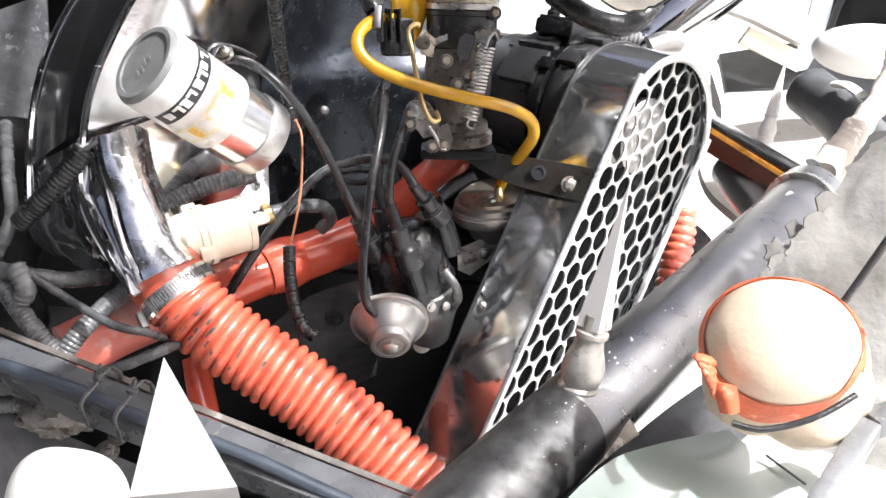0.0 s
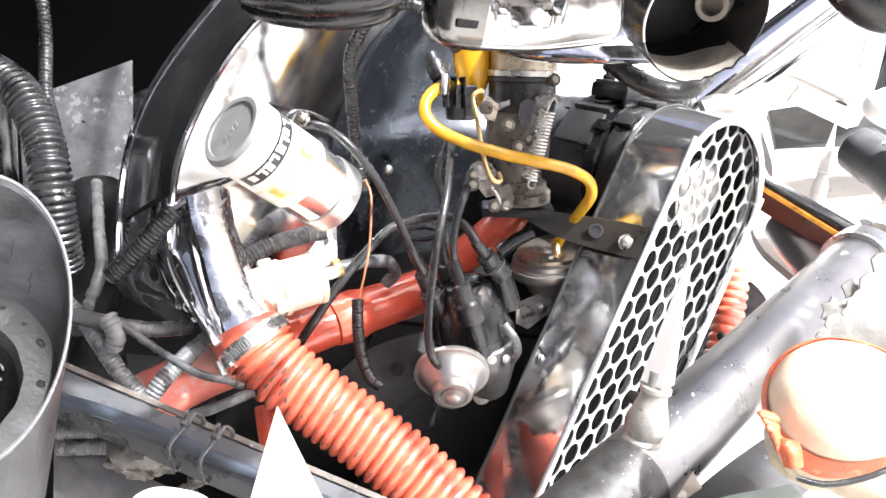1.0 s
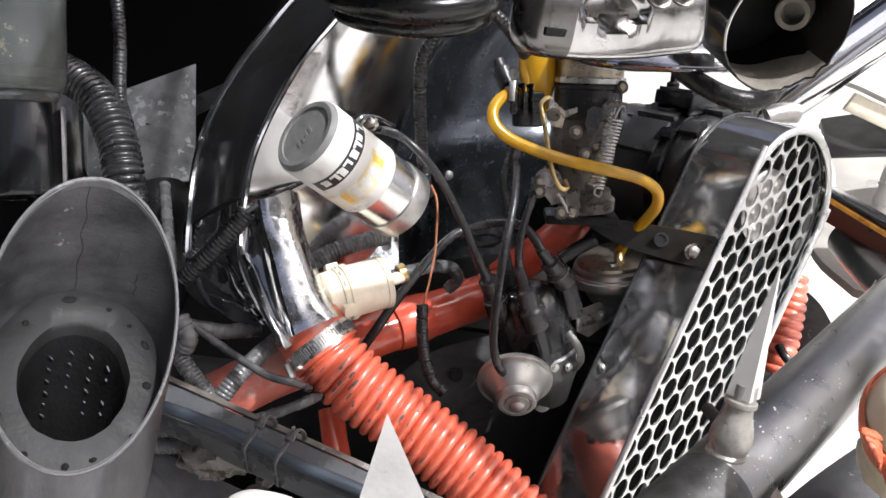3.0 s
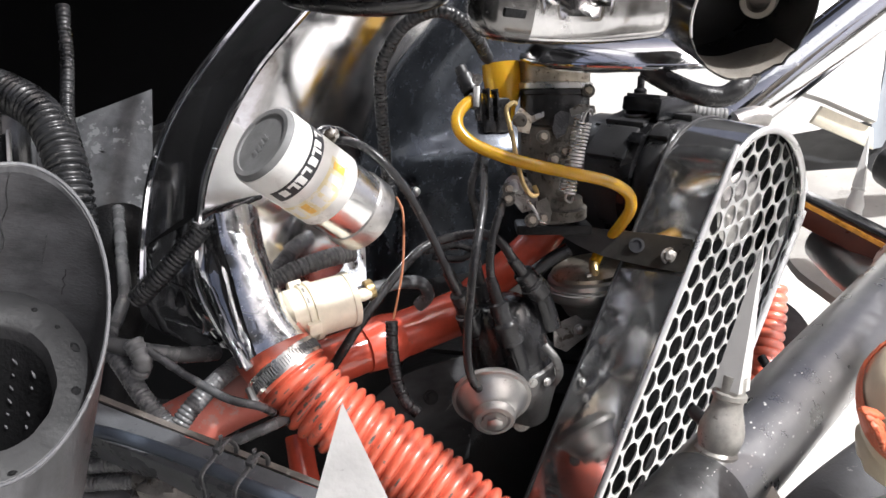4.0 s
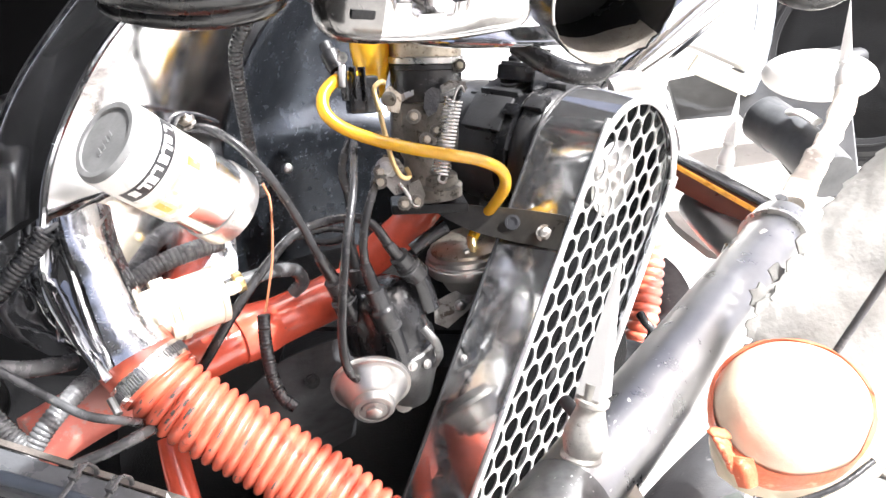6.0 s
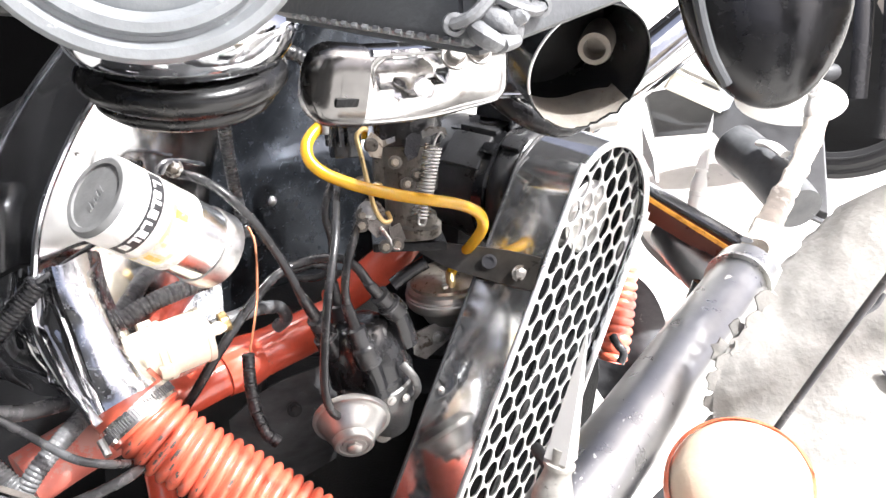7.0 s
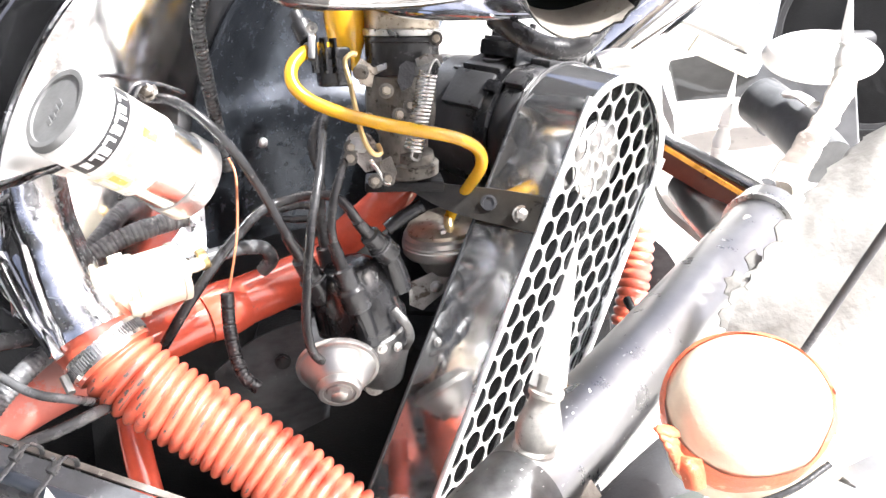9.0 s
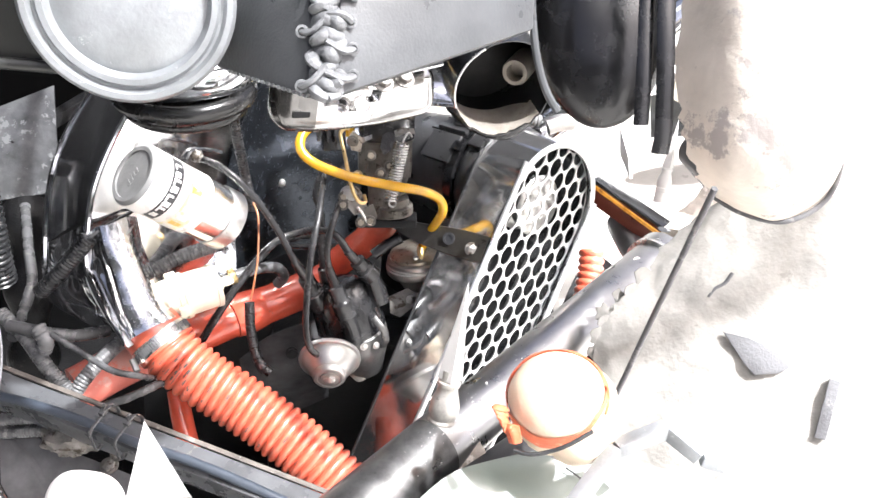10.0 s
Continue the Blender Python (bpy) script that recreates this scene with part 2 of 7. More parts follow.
FOOTMETAL = mat("dull_turned_metal", (0.46, 0.44, 0.40), 0.38, 0.45, spots=(0.22, 0.20, 0.18), spot_at=0.61, scale=90, vary=0.22, bump=0.10)
DISTBODY = mat("dark_cast_body", (0.115, 0.113, 0.110), 0.36, 0.6, spots=(0.055, 0.053, 0.05), spot_at=0.60, scale=60, vary=0.2, bump=0.2)
WORNEDGE = mat("worn_brown_edge", (0.135, 0.118, 0.103), 0.6, 0.0, spots=(0.26, 0.24, 0.22), spot_at=0.58, scale=60, vary=0.3, bump=0.3)
NECKCHROME = mat("worn_outlet_chrome", (0.80, 0.805, 0.815), 0.20, 1.0, spots=(0.98, 0.98, 0.98), spot_at=0.655, scale=120, vary=0.10, bump=0.03, fine=20, rough_vary=0.16, scratch=0.15)
STACKSTEEL = mat("heat_stained_steel", (0.066, 0.066, 0.068), 0.40, 0.25, spec=0.4, spots=(0.26, 0.25, 0.24), spot_at=0.665, scale=34, vary=0.50, bump=0.14, streak=(1, 1, 0.45), rough_vary=0.25, scratch=0.1)
BONE = mat("bone_resin", (0.68, 0.565, 0.42), 0.38, 0.0, spots=(0.30, 0.2, 0.13), spot_at=0.725, scale=48, vary=0.07, bump=0.12, coat=0.1)
CLOTH = mat("orange_band", (0.72, 0.16, 0.07), 0.45, 0.0, spots=(0.80, 0.34, 0.2), spot_at=0.60, scale=40, vary=0.2, bump=0.3)
PLASTER = mat("rough_plaster", (0.27, 0.26, 0.24), 0.75, 0.0, spots=(0.21, 0.20, 0.185), spot_at=0.62, scale=22, vary=0.22, bump=0.45, fine=190)
MOTTLED = mat("mottled_resin", (0.62, 0.56, 0.49), 0.6, 0.0, spots=(0.34, 0.31, 0.29), spot_at=0.55, scale=9, vary=0.2, bump=0.5, fine=120)
WHITE = mat("white_paint", (0.68, 0.67, 0.645), 0.4, 0.0, spots=(0.55, 0.52, 0.47), spot_at=0.68, scale=20, vary=0.05, bump=0.06)
SCUFFED = mat("scuffed_white_paint", (0.46, 0.455, 0.445), 0.38, 0.0, spots=(0.24, 0.235, 0.225), spot_at=0.62, scale=30, vary=0.16, bump=0.12, scratch=0.3)
GREENPANEL = mat("pale_green_panel", (0.17, 0.205, 0.183), 0.35, 0.0, scale=12, vary=0.06, bump=0.05, coat=0.3)
LEATHER = mat("grey_leather", (0.080, 0.084, 0.088), 0.30, 0.0, scale=14, vary=0.25, bump=0.16, fine=520)
LACE = mat("leather_lace", (0.16, 0.165, 0.17), 0.5, 0.0, scale=60, vary=0.25, bump=0.4)
ZINC = mat("grey_zinc", (0.46, 0.48, 0.49), 0.42, 0.55, spots=(0.62, 0.63, 0.63), spot_at=0.6, scale=30, vary=0.18, bump=0.15)
GALV = mat("galvanised_panel", (0.11, 0.113, 0.117), 0.42, 0.7, spots=(0.20, 0.205, 0.21), spot_at=0.57, scale=26, vary=0.35, bump=0.1)
ORANGEBAR = mat("amber_strip", (0.85, 0.38, 0.05), 0.3, 0.0, spots=(0.35, 0.12, 0.03), spot_at=0.60, scale=50, vary=0.2, bump=0.1)
BROWN = mat("brown_plastic", (0.10, 0.022, 0.012), 0.3, 0.0, scale=30, vary=0.2, bump=0.1)
RUST = mat("rusty_steel", (0.46, 0.41, 0.35), 0.55, 0.15, spots=(0.64, 0.60, 0.54), spot_at=0.55, scale=16, vary=0.3, bump=0.3)
TYRE = mat("tyre_rubber", (0.02, 0.02, 0.021), 0.7, 0.0, vary=0.2, bump=0.3)
GREASE = mat("greasy_black", (0.009, 0.009, 0.0095), 0.45, 0.0, spec=0.25, spots=(0.030, 0.028, 0.026), spot_at=0.63, scale=18, vary=0.35, bump=0.5)
CONCRETE = mat("concrete", (0.40, 0.39, 0.37), 0.85, 0.0, spots=(0.30, 0.29, 0.27), spot_at=0.58, scale=3, vary=0.12, bump=0.4, fine=60)
COPPER = mat("copper_wire", (0.62, 0.26, 0.14), 0.35, 0.6, vary=0.15, bump=0.0)
CABLE = mat("slate_cable", (0.045, 0.055, 0.072), 0.4, 0.0, vary=0.15, bump=0.1)
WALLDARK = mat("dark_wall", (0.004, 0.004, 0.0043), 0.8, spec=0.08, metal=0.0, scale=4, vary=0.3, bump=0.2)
WALLMID = mat("grey_wall", (0.12, 0.12, 0.118), 0.8, 0.0, scale=3, vary=0.15, bump=0.2)
STRAPMETAL = mat("dark_strap", (0.060, 0.056, 0.050), 0.30, 0.6, spots=(0.14, 0.13, 0.12), spot_at=0.66, scale=40, vary=0.25, bump=0.08, scratch=0.3)
WALLPALE = mat("pale_wall", (0.62, 0.61, 0.58), 0.8, 0.0, scale=3, vary=0.08, bump=0.2)


def canvas(name, color, share, holes):
    """Thin white net: part of the light passes through its threads, softly, and part straight through its holes."""
    m = bpy.data.materials.new(name)
    m.use_nodes = True
    n, l = m.node_tree.nodes, m.node_tree.links
    n.remove(n["Principled BSDF"])
    weave = n.new("ShaderNodeTexNoise")
    weave.inputs["Scale"].default_value, weave.inputs["Detail"].default_value = 5.0, 4
    tone = n.new("ShaderNodeMix")
    tone.data_type = "RGBA"
    tone.inputs[6].default_value, tone.inputs[7].default_value = (*color, 1), (*[v * 0.85 for v in color], 1)
    l.new(weave.outputs["Fac"], tone.inputs["Factor"])
    front, through_it, both = n.new("ShaderNodeBsdfDiffuse"), n.new("ShaderNodeBsdfTranslucent"), n.new("ShaderNodeMixShader")
    both.inputs[0].default_value = share
    l.new(tone.outputs[2], front.inputs["Color"])
    l.new(tone.outputs[2], through_it.inputs["Color"])
    l.new(front.outputs[0], both.inputs[1])
    l.new(through_it.outputs[0], both.inputs[2])
    gaps, net = n.new("ShaderNodeBsdfTransparent"), n.new("ShaderNodeMixShader")
    net.inputs[0].default_value = holes
    l.new(both.outputs[0], net.inputs[1])
    l.new(gaps.outputs[0], net.inputs[2])
    l.new(net.outputs[0], n["Material Output"].inputs["Surface"])
    return m


# For the added net overhead that weakens and spreads the sun.
CANVAS = canvas("added_shade_net", (0.88, 0.88, 0.87), 0.72, 0.50)


# ---- builders ----
def V(*p):
    return Vector(p if len(p) == 3 else p[0])


def thing(name, base, label, category, group="", kind=""):
    ob = new(name)
    ob.location = base
    ob.empty_display_size = 0.02
    return tagged(ob, label, category, group, kind)


def mesh_ob(name, verts, faces, material, parent=None, label="", smooth=40):
    """One mesh object from world places; under a thing (an Empty that only moves) or a part of it."""
    off = V(0, 0, 0)
    p = parent
    while p is not None:
        off = off + p.location
        p = p.parent
    me = bpy.data.meshes.new(name)
    me.from_pydata([tuple(V(v) - off) for v in verts], [], faces)
    bm = bmesh.new()
    bm.from_mesh(me)
    bmesh.ops.remove_doubles(bm, verts=bm.verts, dist=1e-5)
    bmesh.ops.recalc_face_normals(bm, faces=bm.faces)
    bm.to_mesh(me)
    bm.free()
    me.materials.append(material)
    me.shade_smooth()
    me.set_sharp_from_angle(angle=radians(smooth))
    ob = new(name, me)
    ob.parent = parent
    if label:
        ob["label"] = label
    return ob


def geo(*lists):
    """Joins (verts, faces) lists into one."""
    verts, faces = [], []
    for v, f in lists:
        k = len(verts)
        verts += list(v)
        faces += [[i + k for i in q] for q in f]
    return verts, faces


def along(p, q, side=(0, 0, 1)):
    """A pose at p whose z looks to q and whose x lies nearest to side."""
    z = (V(q) - V(p)).normalized()
    x = V(side) - z * V(side).dot(z)
    if x.length < 1e-3:
        x = V(1, 0.2, 0) - z * V(1, 0.2, 0).dot(z)
    x.normalize()
    y = z.cross(x)
    m = Matrix((x, y, z)).transposed().to_4x4()
    m.translation = V(p)
    return m


def lathe(m, profile, segs=32, wob=0.0):
    """Turned shape: (radius, height) pairs about the z of pose m."""
    verts, faces = [], []
    for k, (r, h) in enumerate(profile):
        for i in range(segs):
            a = 2 * math.pi * i / segs
            rr = r * (1 + wob * math.sin(3 * a + k))
            verts.append(m @ V(rr * math.cos(a), rr * math.sin(a), h))
    for k in range(len(profile) - 1):
        for i in range(segs):
            j = (i + 1) % segs
            faces.append([k * segs + i, k * segs + j, (k + 1) * segs + j, (k + 1) * segs + i])
    faces.append(list(range(segs))[::-1])
    faces.append([(len(profile) - 1) * segs + i for i in range(segs)])
    return verts, faces


def curve_points(pts, step):
    """Even steps along a smooth curve through the points; each is a place and the share of the way."""
    pts = [V(p) for p in pts]
    ext = [pts[0] * 2 - pts[1]] + pts + [pts[-1] * 2 - pts[-2]]
    dense = []
    for i in range(1, len(ext) - 2):
        p0, p1, p2, p3 = ext[i - 1:i + 3]
        for k in range(16):
            t = k / 16
            dense.append(0.5 * ((2 * p1) + (p2 - p0) * t + (2 * p0 - 5 * p1 + 4 * p2 - p3) * t * t + (3 * p1 - p0 - 3 * p2 + p3) * t ** 3))
    dense.append(pts[-1])
    acc = [0.0]
    for a, b in zip(dense, dense[1:]):
        acc.append(acc[-1] + (b - a).length)
    n = max(2, int(acc[-1] / step))
    out, j = [], 0
    for k in range(n + 1):
        s = acc[-1] * k / n
        while j < len(acc) - 2 and acc[j + 1] < s:
            j += 1
        w = (s - acc[j]) / max(1e-9, acc[j + 1] - acc[j])
        out.append(dense[j].lerp(dense[j + 1], min(1, w)))
    return out, acc[-1]


def sweep(pts, radius, segs=12, step=0.004, flat=1.0, caps=True, side=(0, 0, 1), square=1.0):
    """A pipe along a smooth curve; radius is a number or a function of (share, metres)."""
    line, length = curve_points(pts, step)
    verts, faces = [], []
    up = V(side)
    n = len(line)
    for k, p in enumerate(line):
        d = (line[min(n - 1, k + 1)] - line[max(0, k - 1)]).normalized()
        up = (up - d * up.dot(d))
        up = up.normalized() if up.length > 1e-6 else d.orthogonal().normalized()
        right = d.cross(up)
        s = k / (n - 1)
        r = radius(s, s * length) if callable(radius) else radius
        for i in range(segs):
            a = 2 * math.pi * i / segs
            ca, sa = math.copysign(abs(math.cos(a)) ** square, math.cos(a)), math.copysign(abs(math.sin(a)) ** square, math.sin(a))
            verts.append(p + right * (r * ca) + up * (r * flat * sa))
    for k in range(n - 1):
        for i in range(segs):
            j = (i + 1) % segs
            faces.append([k * segs + i, k * segs + j, (k + 1) * segs + j, (k + 1) * segs + i])
    if caps:
        faces.append(list(range(segs)))
        faces.append([(n - 1) * segs + i for i in range(segs)][::-1])
    return verts, faces


def ribbed(r, amp, pitch):
    """Radius of a corrugated hose: rounded ribs, narrow grooves."""
    def f(s, x):
        w = abs(math.sin(math.pi * x / pitch))
        return r - amp + amp * 2 * w ** 0.48
    return f


def loft(rows, thick=0.0, back=None):
    """A sheet through rows of places, with thickness along the vector back."""
    m, n = len(rows), len(rows[0])
    verts = [V(p) for row in rows for p in row]
    faces = [[i * n + j, i * n + j + 1, (i + 1) * n + j + 1, (i + 1) * n + j] for i in range(m - 1) for j in range(n - 1)]
    if thick:
        k = len(verts)
        b = V(back).normalized() * thick
        verts += [v + b for v in verts]
        faces += [[i + k for i in f[::-1]] for f in faces]
        edge = [j for j in range(n)] + [i * n + n - 1 for i in range(1, m)] + [(m - 1) * n + j for j in range(n - 2, -1, -1)] + [i * n for i in range(m - 2, 0, -1)]
        for a, c in zip(edge, edge[1:] + edge[:1]):
            faces.append([a, c, c + k, a + k])
    return verts, faces


def smooth_rows(rows, across=4, down=4):
    """Finer rows: smooth curves both ways through the given places."""
    def fine(pts, q):
        pts = [V(p) for p in pts]
        ext = [pts[0] * 2 - pts[1]] + pts + [pts[-1] * 2 - pts[-2]]
        out = []
        for i in range(1, len(ext) - 2):
            p0, p1, p2, p3 = ext[i - 1:i + 3]
            for k in range(q):
                t = k / q
                out.append(0.5 * ((2 * p1) + (p2 - p0) * t + (2 * p0 - 5 * p1 + 4 * p2 - p3) * t * t + (3 * p1 - p0 - 3 * p2 + p3) * t ** 3))
        return out + [pts[-1]]
    rows = [fine(r, across) for r in rows]
    cols = [fine([r[j] for r in rows], down) for j in range(len(rows[0]))]
    return [[c[i] for c in cols] for i in range(len(cols[0]))]


def box(m, sx, sy, sz, bevel=0.0):
    """A block centred on pose m, its edges rounded off."""
    bm = bmesh.new()
    bmesh.ops.create_cube(bm, size=1.0)
    bmesh.ops.scale(bm, vec=(sx, sy, sz), verts=bm.verts)
    if bevel:
        bmesh.ops.bevel(bm, geom=bm.edges[:], offset=bevel, segments=2, affect="EDGES", profile=0.6)
    verts = [m @ v.co for v in bm.verts]
    faces = [[v.index for v in f.verts] for f in bm.faces]
    bm.free()
    return verts, faces


def bar(p, q, w, h, bevel=0.002, side=(0, 0, 1)):
    """A square bar from p to q; h lies along side."""
    m = along(p, q, side)
    L = (V(q) - V(p)).length
    return box(m @ Matrix.Translation((0, 0, L / 2)), h, w, L, bevel)


def plate(corners, thick, bevel=0.0):
    """A flat plate over the corners (one plane, in order), with thickness to its back."""
    c = [V(p) for p in corners]
    nrm = V(0, 0, 0)
    for a, b in zip(c, c[1:] + c[:1]):
        nrm += a.cross(b)
    nrm.normalize()
    n = len(c)
    verts = c + [p - nrm * thick for p in c]
    faces = [list(range(n)), [i + n for i in range(n)][::-1]] + [[i, (i + 1) % n, (i + 1) % n + n, i + n] for i in range(n)]
    if bevel:
        bm = bmesh.new()
        vs = [bm.verts.new(v) for v in verts]
        for f in faces:
            bm.faces.new([vs[i] for i in f])
        bmesh.ops.recalc_face_normals(bm, faces=bm.faces)
        bmesh.ops.bevel(bm, geom=bm.edges[:], offset=bevel, segments=2, affect="EDGES", profile=0.5)
        bm.verts.index_update()
        verts, faces = [v.co.copy() for v in bm.verts], [[v.index for v in f.verts] for f in bm.faces]
        bm.free()
    return verts, faces


def blob(m, rx, ry, rz, rough=0.0, scale=6.0, u=32, v=20, shape=None):
    """A rounded lump, its surface uneven by noise."""
    verts, faces = [], []
    for i in range(v + 1):
        th = math.pi * i / v
        for j in range(u):
            a = 2 * math.pi * j / u
            d = V(math.sin(th) * math.cos(a), math.sin(th) * math.sin(a), math.cos(th))
            k = 1 + rough * noise.fractal(d * scale, 1.0, 2.0, 4)
            p = V(d.x * rx * k, d.y * ry * k, d.z * rz * k)
            if shape:
                p = shape(p)
            verts.append(m @ p)
    for i in range(v):
        for j in range(u):
            j2 = (j + 1) % u
            faces.append([i * u + j, (i + 1) * u + j, (i + 1) * u + j2, i * u + j2])
    return verts, faces


def hexbolt(p, n, r=0.006, h=0.005):
    m = along(p, V(p) + V(n))
    return geo(lathe(m, [(r * 1.35, 0), (r * 1.35, h * 0.25), (r * 1.1, h * 0.3)], 20), lathe(m, [(r, h * 0.2), (r, h * 0.9), (r * 0.85, h)], 6))


def solo(name, g, material, label, category, group="", kind="", smooth=40):
    """A thing that is one plain mesh."""
    return tagged(mesh_ob(name, g[0], g[1], material, None, label, smooth), label, category, group, kind)


def wire(name, pts, r, material, label, category="cable", group="cables", segs=12):
    return solo(name, sweep(pts, r, segs, 0.006), material, label, category, group)


def loom(name, pts, r, label, pitch=0.0042, step=0.0009, material=None):
    return solo(name, sweep(pts, ribbed(r, r * 0.11, pitch), 12, step), material or LOOM, label, "conduit", "corrugated conduits", smooth=60)


# ---- setting ----
def setting(name, g, material, label):
    return tagged(mesh_ob(name, g[0], g[1], material, None, label), label, "", "", "structure")


setting("ground", box(pose(0, 0, -0.1), 60, 60, 0.2), CONCRETE, "sunlit pale concrete yard floor")
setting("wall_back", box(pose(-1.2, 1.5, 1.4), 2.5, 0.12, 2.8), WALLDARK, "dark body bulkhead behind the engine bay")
# Added slab out of view; blocks the left horizon and darkens reflections.
setting("added_wall_left", box(pose(-1.5, 0.4, 1.4), 0.1, 2.4, 2.8), WALLDARK, "unseen dark slab added on the left to block sky light")
setting("floor_pan", box(pose(-0.32, 0.75, 0.05), 1.2, 1.4, 0.06, 0.01), GREASE, "greasy dark floor pan under the engine")
# Added slab out of view; cuts sky light and its reflections in the chrome.
setting("added_roof", box(pose(-2.75, 1.9, 2.75), 3.4, 5.2, 0.1), WALLDARK, "unseen dark slab added overhead to block sky light")
# Added slab behind the camera; removes flat fill from the front sky.
setting("added_wall_front", box(pose(-1.6, -2.0, 0.8), 5.2, 0.12, 1.6), WALLMID, "unseen grey slab added in front to cut low sky light")
setting("body_underside", box(pose(-0.66, 1.20, 1.24), 0.84, 0.70, 0.14, 0.02), GREASE, "dark underside of the vehicle body above the engine bay")
# Added block above the view; darkens the sky mirrored in the chrome.
setting("added_body_tail", box(pose(0.55, 1.98, 1.42), 1.3, 0.12, 0.80, 0.02), GREASE, "unseen dark block added above the rear panels to darken reflections")
# Added slab out of view; gives the chrome something dark to reflect.
setting("added_wall_shed", box(pose(-4.4, 1.9, 1.4), 0.1, 5.2, 2.8), WALLDARK, "unseen dark slab added far left to darken reflections")

# Unseen net added between sun and engine bay, its edge near the skull.
AW, AE, AI = V(1.228, -0.24, 2.4), V(0.401, -0.965, 0).normalized(), V(-0.965, -0.401, 0).normalized()
AA = [AW + AE * 0.7, AW - AE * 0.045, AW - AE * 0.045 - AI * 0.215, AW - AE * 1.25 - AI * 0.215, AW - AE * 1.25 + AI * 1.5, AW + AE * 0.7 + AI * 1.5]
setting("added_awning", (AA, [[0, 1, 2, 3, 4, 5]]), CANVAS, "unseen white net added above to soften the sun")
for q, w in zip(AA, AA[1:] + AA[:1]):
    setting("added_awning_frame", bar(q, w, 0.02, 0.02), ZINC, "grey steel bar framing the added net")
for q in (AA[0], AA[5]):
    setting("added_awning_post", bar(q, V(q.x, q.y, 0.0), 0.04, 0.04), ZINC, "grey steel post under the added net")

# ---- engine lower mass ----
eng = thing("engine_block", (0.05, 0.95, 0.2), "greasy black cast engine block below the fan shroud", "engine")
mesh_ob("crankcase", *box(pose(0.0, 1.02, 0.33), 0.62, 0.34, 0.34, 0.03), GREASE, eng)
mesh_ob("timing_cover", *box(pose(0.02, 0.83, 0.36), 0.26, 0.10, 0.26, 0.03), GREASE, eng)
mesh_ob("alternator_stand", *box(pose(0.125, 0.965, 0.60, 0, 0, 40), 0.15, 0.13, 0.28, 0.03), GREASE, eng)
mesh_ob("sump", *box(pose(0.0, 0.85, 0.16), 0.7, 0.6, 0.12, 0.03), GREASE, eng)

# ---- fan shroud ----
shroud = thing("fan_shroud", (-0.1800, 0.8087, 0.5772), "polished chrome fan shroud standing behind the carburettor", "shroud")
INNER = [(-0.1799, 0.7288, 0.8961), (-0.2085, 0.7020, 0.8575), (-0.2346, 0.6752, 0.8182), (-0.2531, 0.6505, 0.7754), (-0.2634, 0.6306, 0.7384), (-0.2643, 0.6117, 0.7059)]
OUTER = [(-0.2508, 0.7970, 0.8927), (-0.2854, 0.7713, 0.8434), (-0.3161, 0.7457, 0.7940), (-0.3345, 0.7226, 0.7496), (-0.3419, 0.6998, 0.7047), (-0.3383, 0.6690, 0.6515)]
MID = [(V(a) * 0.5 + V(b) * 0.5) + V(0.0, 0.012, 0.004) for a, b in zip(INNER, OUTER)]
band = smooth_rows([list(x) for x in zip(OUTER, MID, INNER)], 5, 6)
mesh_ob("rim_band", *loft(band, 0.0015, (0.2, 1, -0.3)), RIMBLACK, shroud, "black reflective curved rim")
mesh_ob("inner_edge", *sweep(INNER + [(-0.2590, 0.5888, 0.6562), (-0.2127, 0.5543, 0.5966)], 0.0030, 8, 0.006), CHROME, shroud)
mesh_ob("outer_edge", *sweep(OUTER + [(-0.3339, 0.6516, 0.6052)], 0.0038, 8, 0.006), CHROME, shroud)
rows = []
for a in INNER:
    a = V(a)
    rows.append([a, a + V(0.025, 0.025, 0.0), a + V(0.065, 0.075, -0.003), a + V(0.11, 0.15, -0.004), a + V(0.16, 0.25, 0.0), a + V(0.25, 0.33, 0.0), a + V(0.33, 0.345, 0.0)])
rows.append([V(p) + V(0.0, 0.0, -0.05 - 0.006 * k) for k, p in enumerate(rows[-1])])
rows.append([V(p) + V(0.0, 0.0, -0.06) for p in rows[-1]])
# One chrome sheet in two tones; bright and dark reflections are coloured in.
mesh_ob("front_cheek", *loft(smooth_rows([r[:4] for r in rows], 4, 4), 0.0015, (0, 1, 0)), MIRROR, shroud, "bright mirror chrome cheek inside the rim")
mesh_ob("front_plate", *loft(smooth_rows([r[3:] for r in rows], 4, 4), 0.0015, (0, 1, 0)), DARKREFLECT, shroud, "tarnished bluish chrome front plate, scratched")
low = [(-0.3383, 0.6690, 0.6515), (-0.3321, 0.6478, 0.5951), (-0.2718, 0.6095, 0.5856)]
high = [(-0.2649, 0.6136, 0.7053), (-0.2596, 0.5906, 0.6555), (-0.2135, 0.5557, 0.5947)]
mid2 = [(V(a) * 0.5 + V(b) * 0.5) + V(0.004, 0.018, 0.0) for a, b in zip(low, high)]
lower_rows = smooth_rows([list(x) for x in zip(low, mid2, high)], 12, 12)
for row in lower_rows:
    for k, p in enumerate(row):
        ease = min(1.0, k / 5, (len(row) - 1 - k) / 5)
        row[k] = p + V(0.25, -0.9, 0.3) * ease * (0.010 * abs(noise.noise(p * 26 + V(3, 1, 0))) + 0.003 * noise.noise(p * 60))
mesh_ob("lower_band", *loft(lower_rows, 0.0015, (0.2, 1, -0.3)), RIMBLACK, shroud, "crumpled dark chrome skirt", smooth=50)
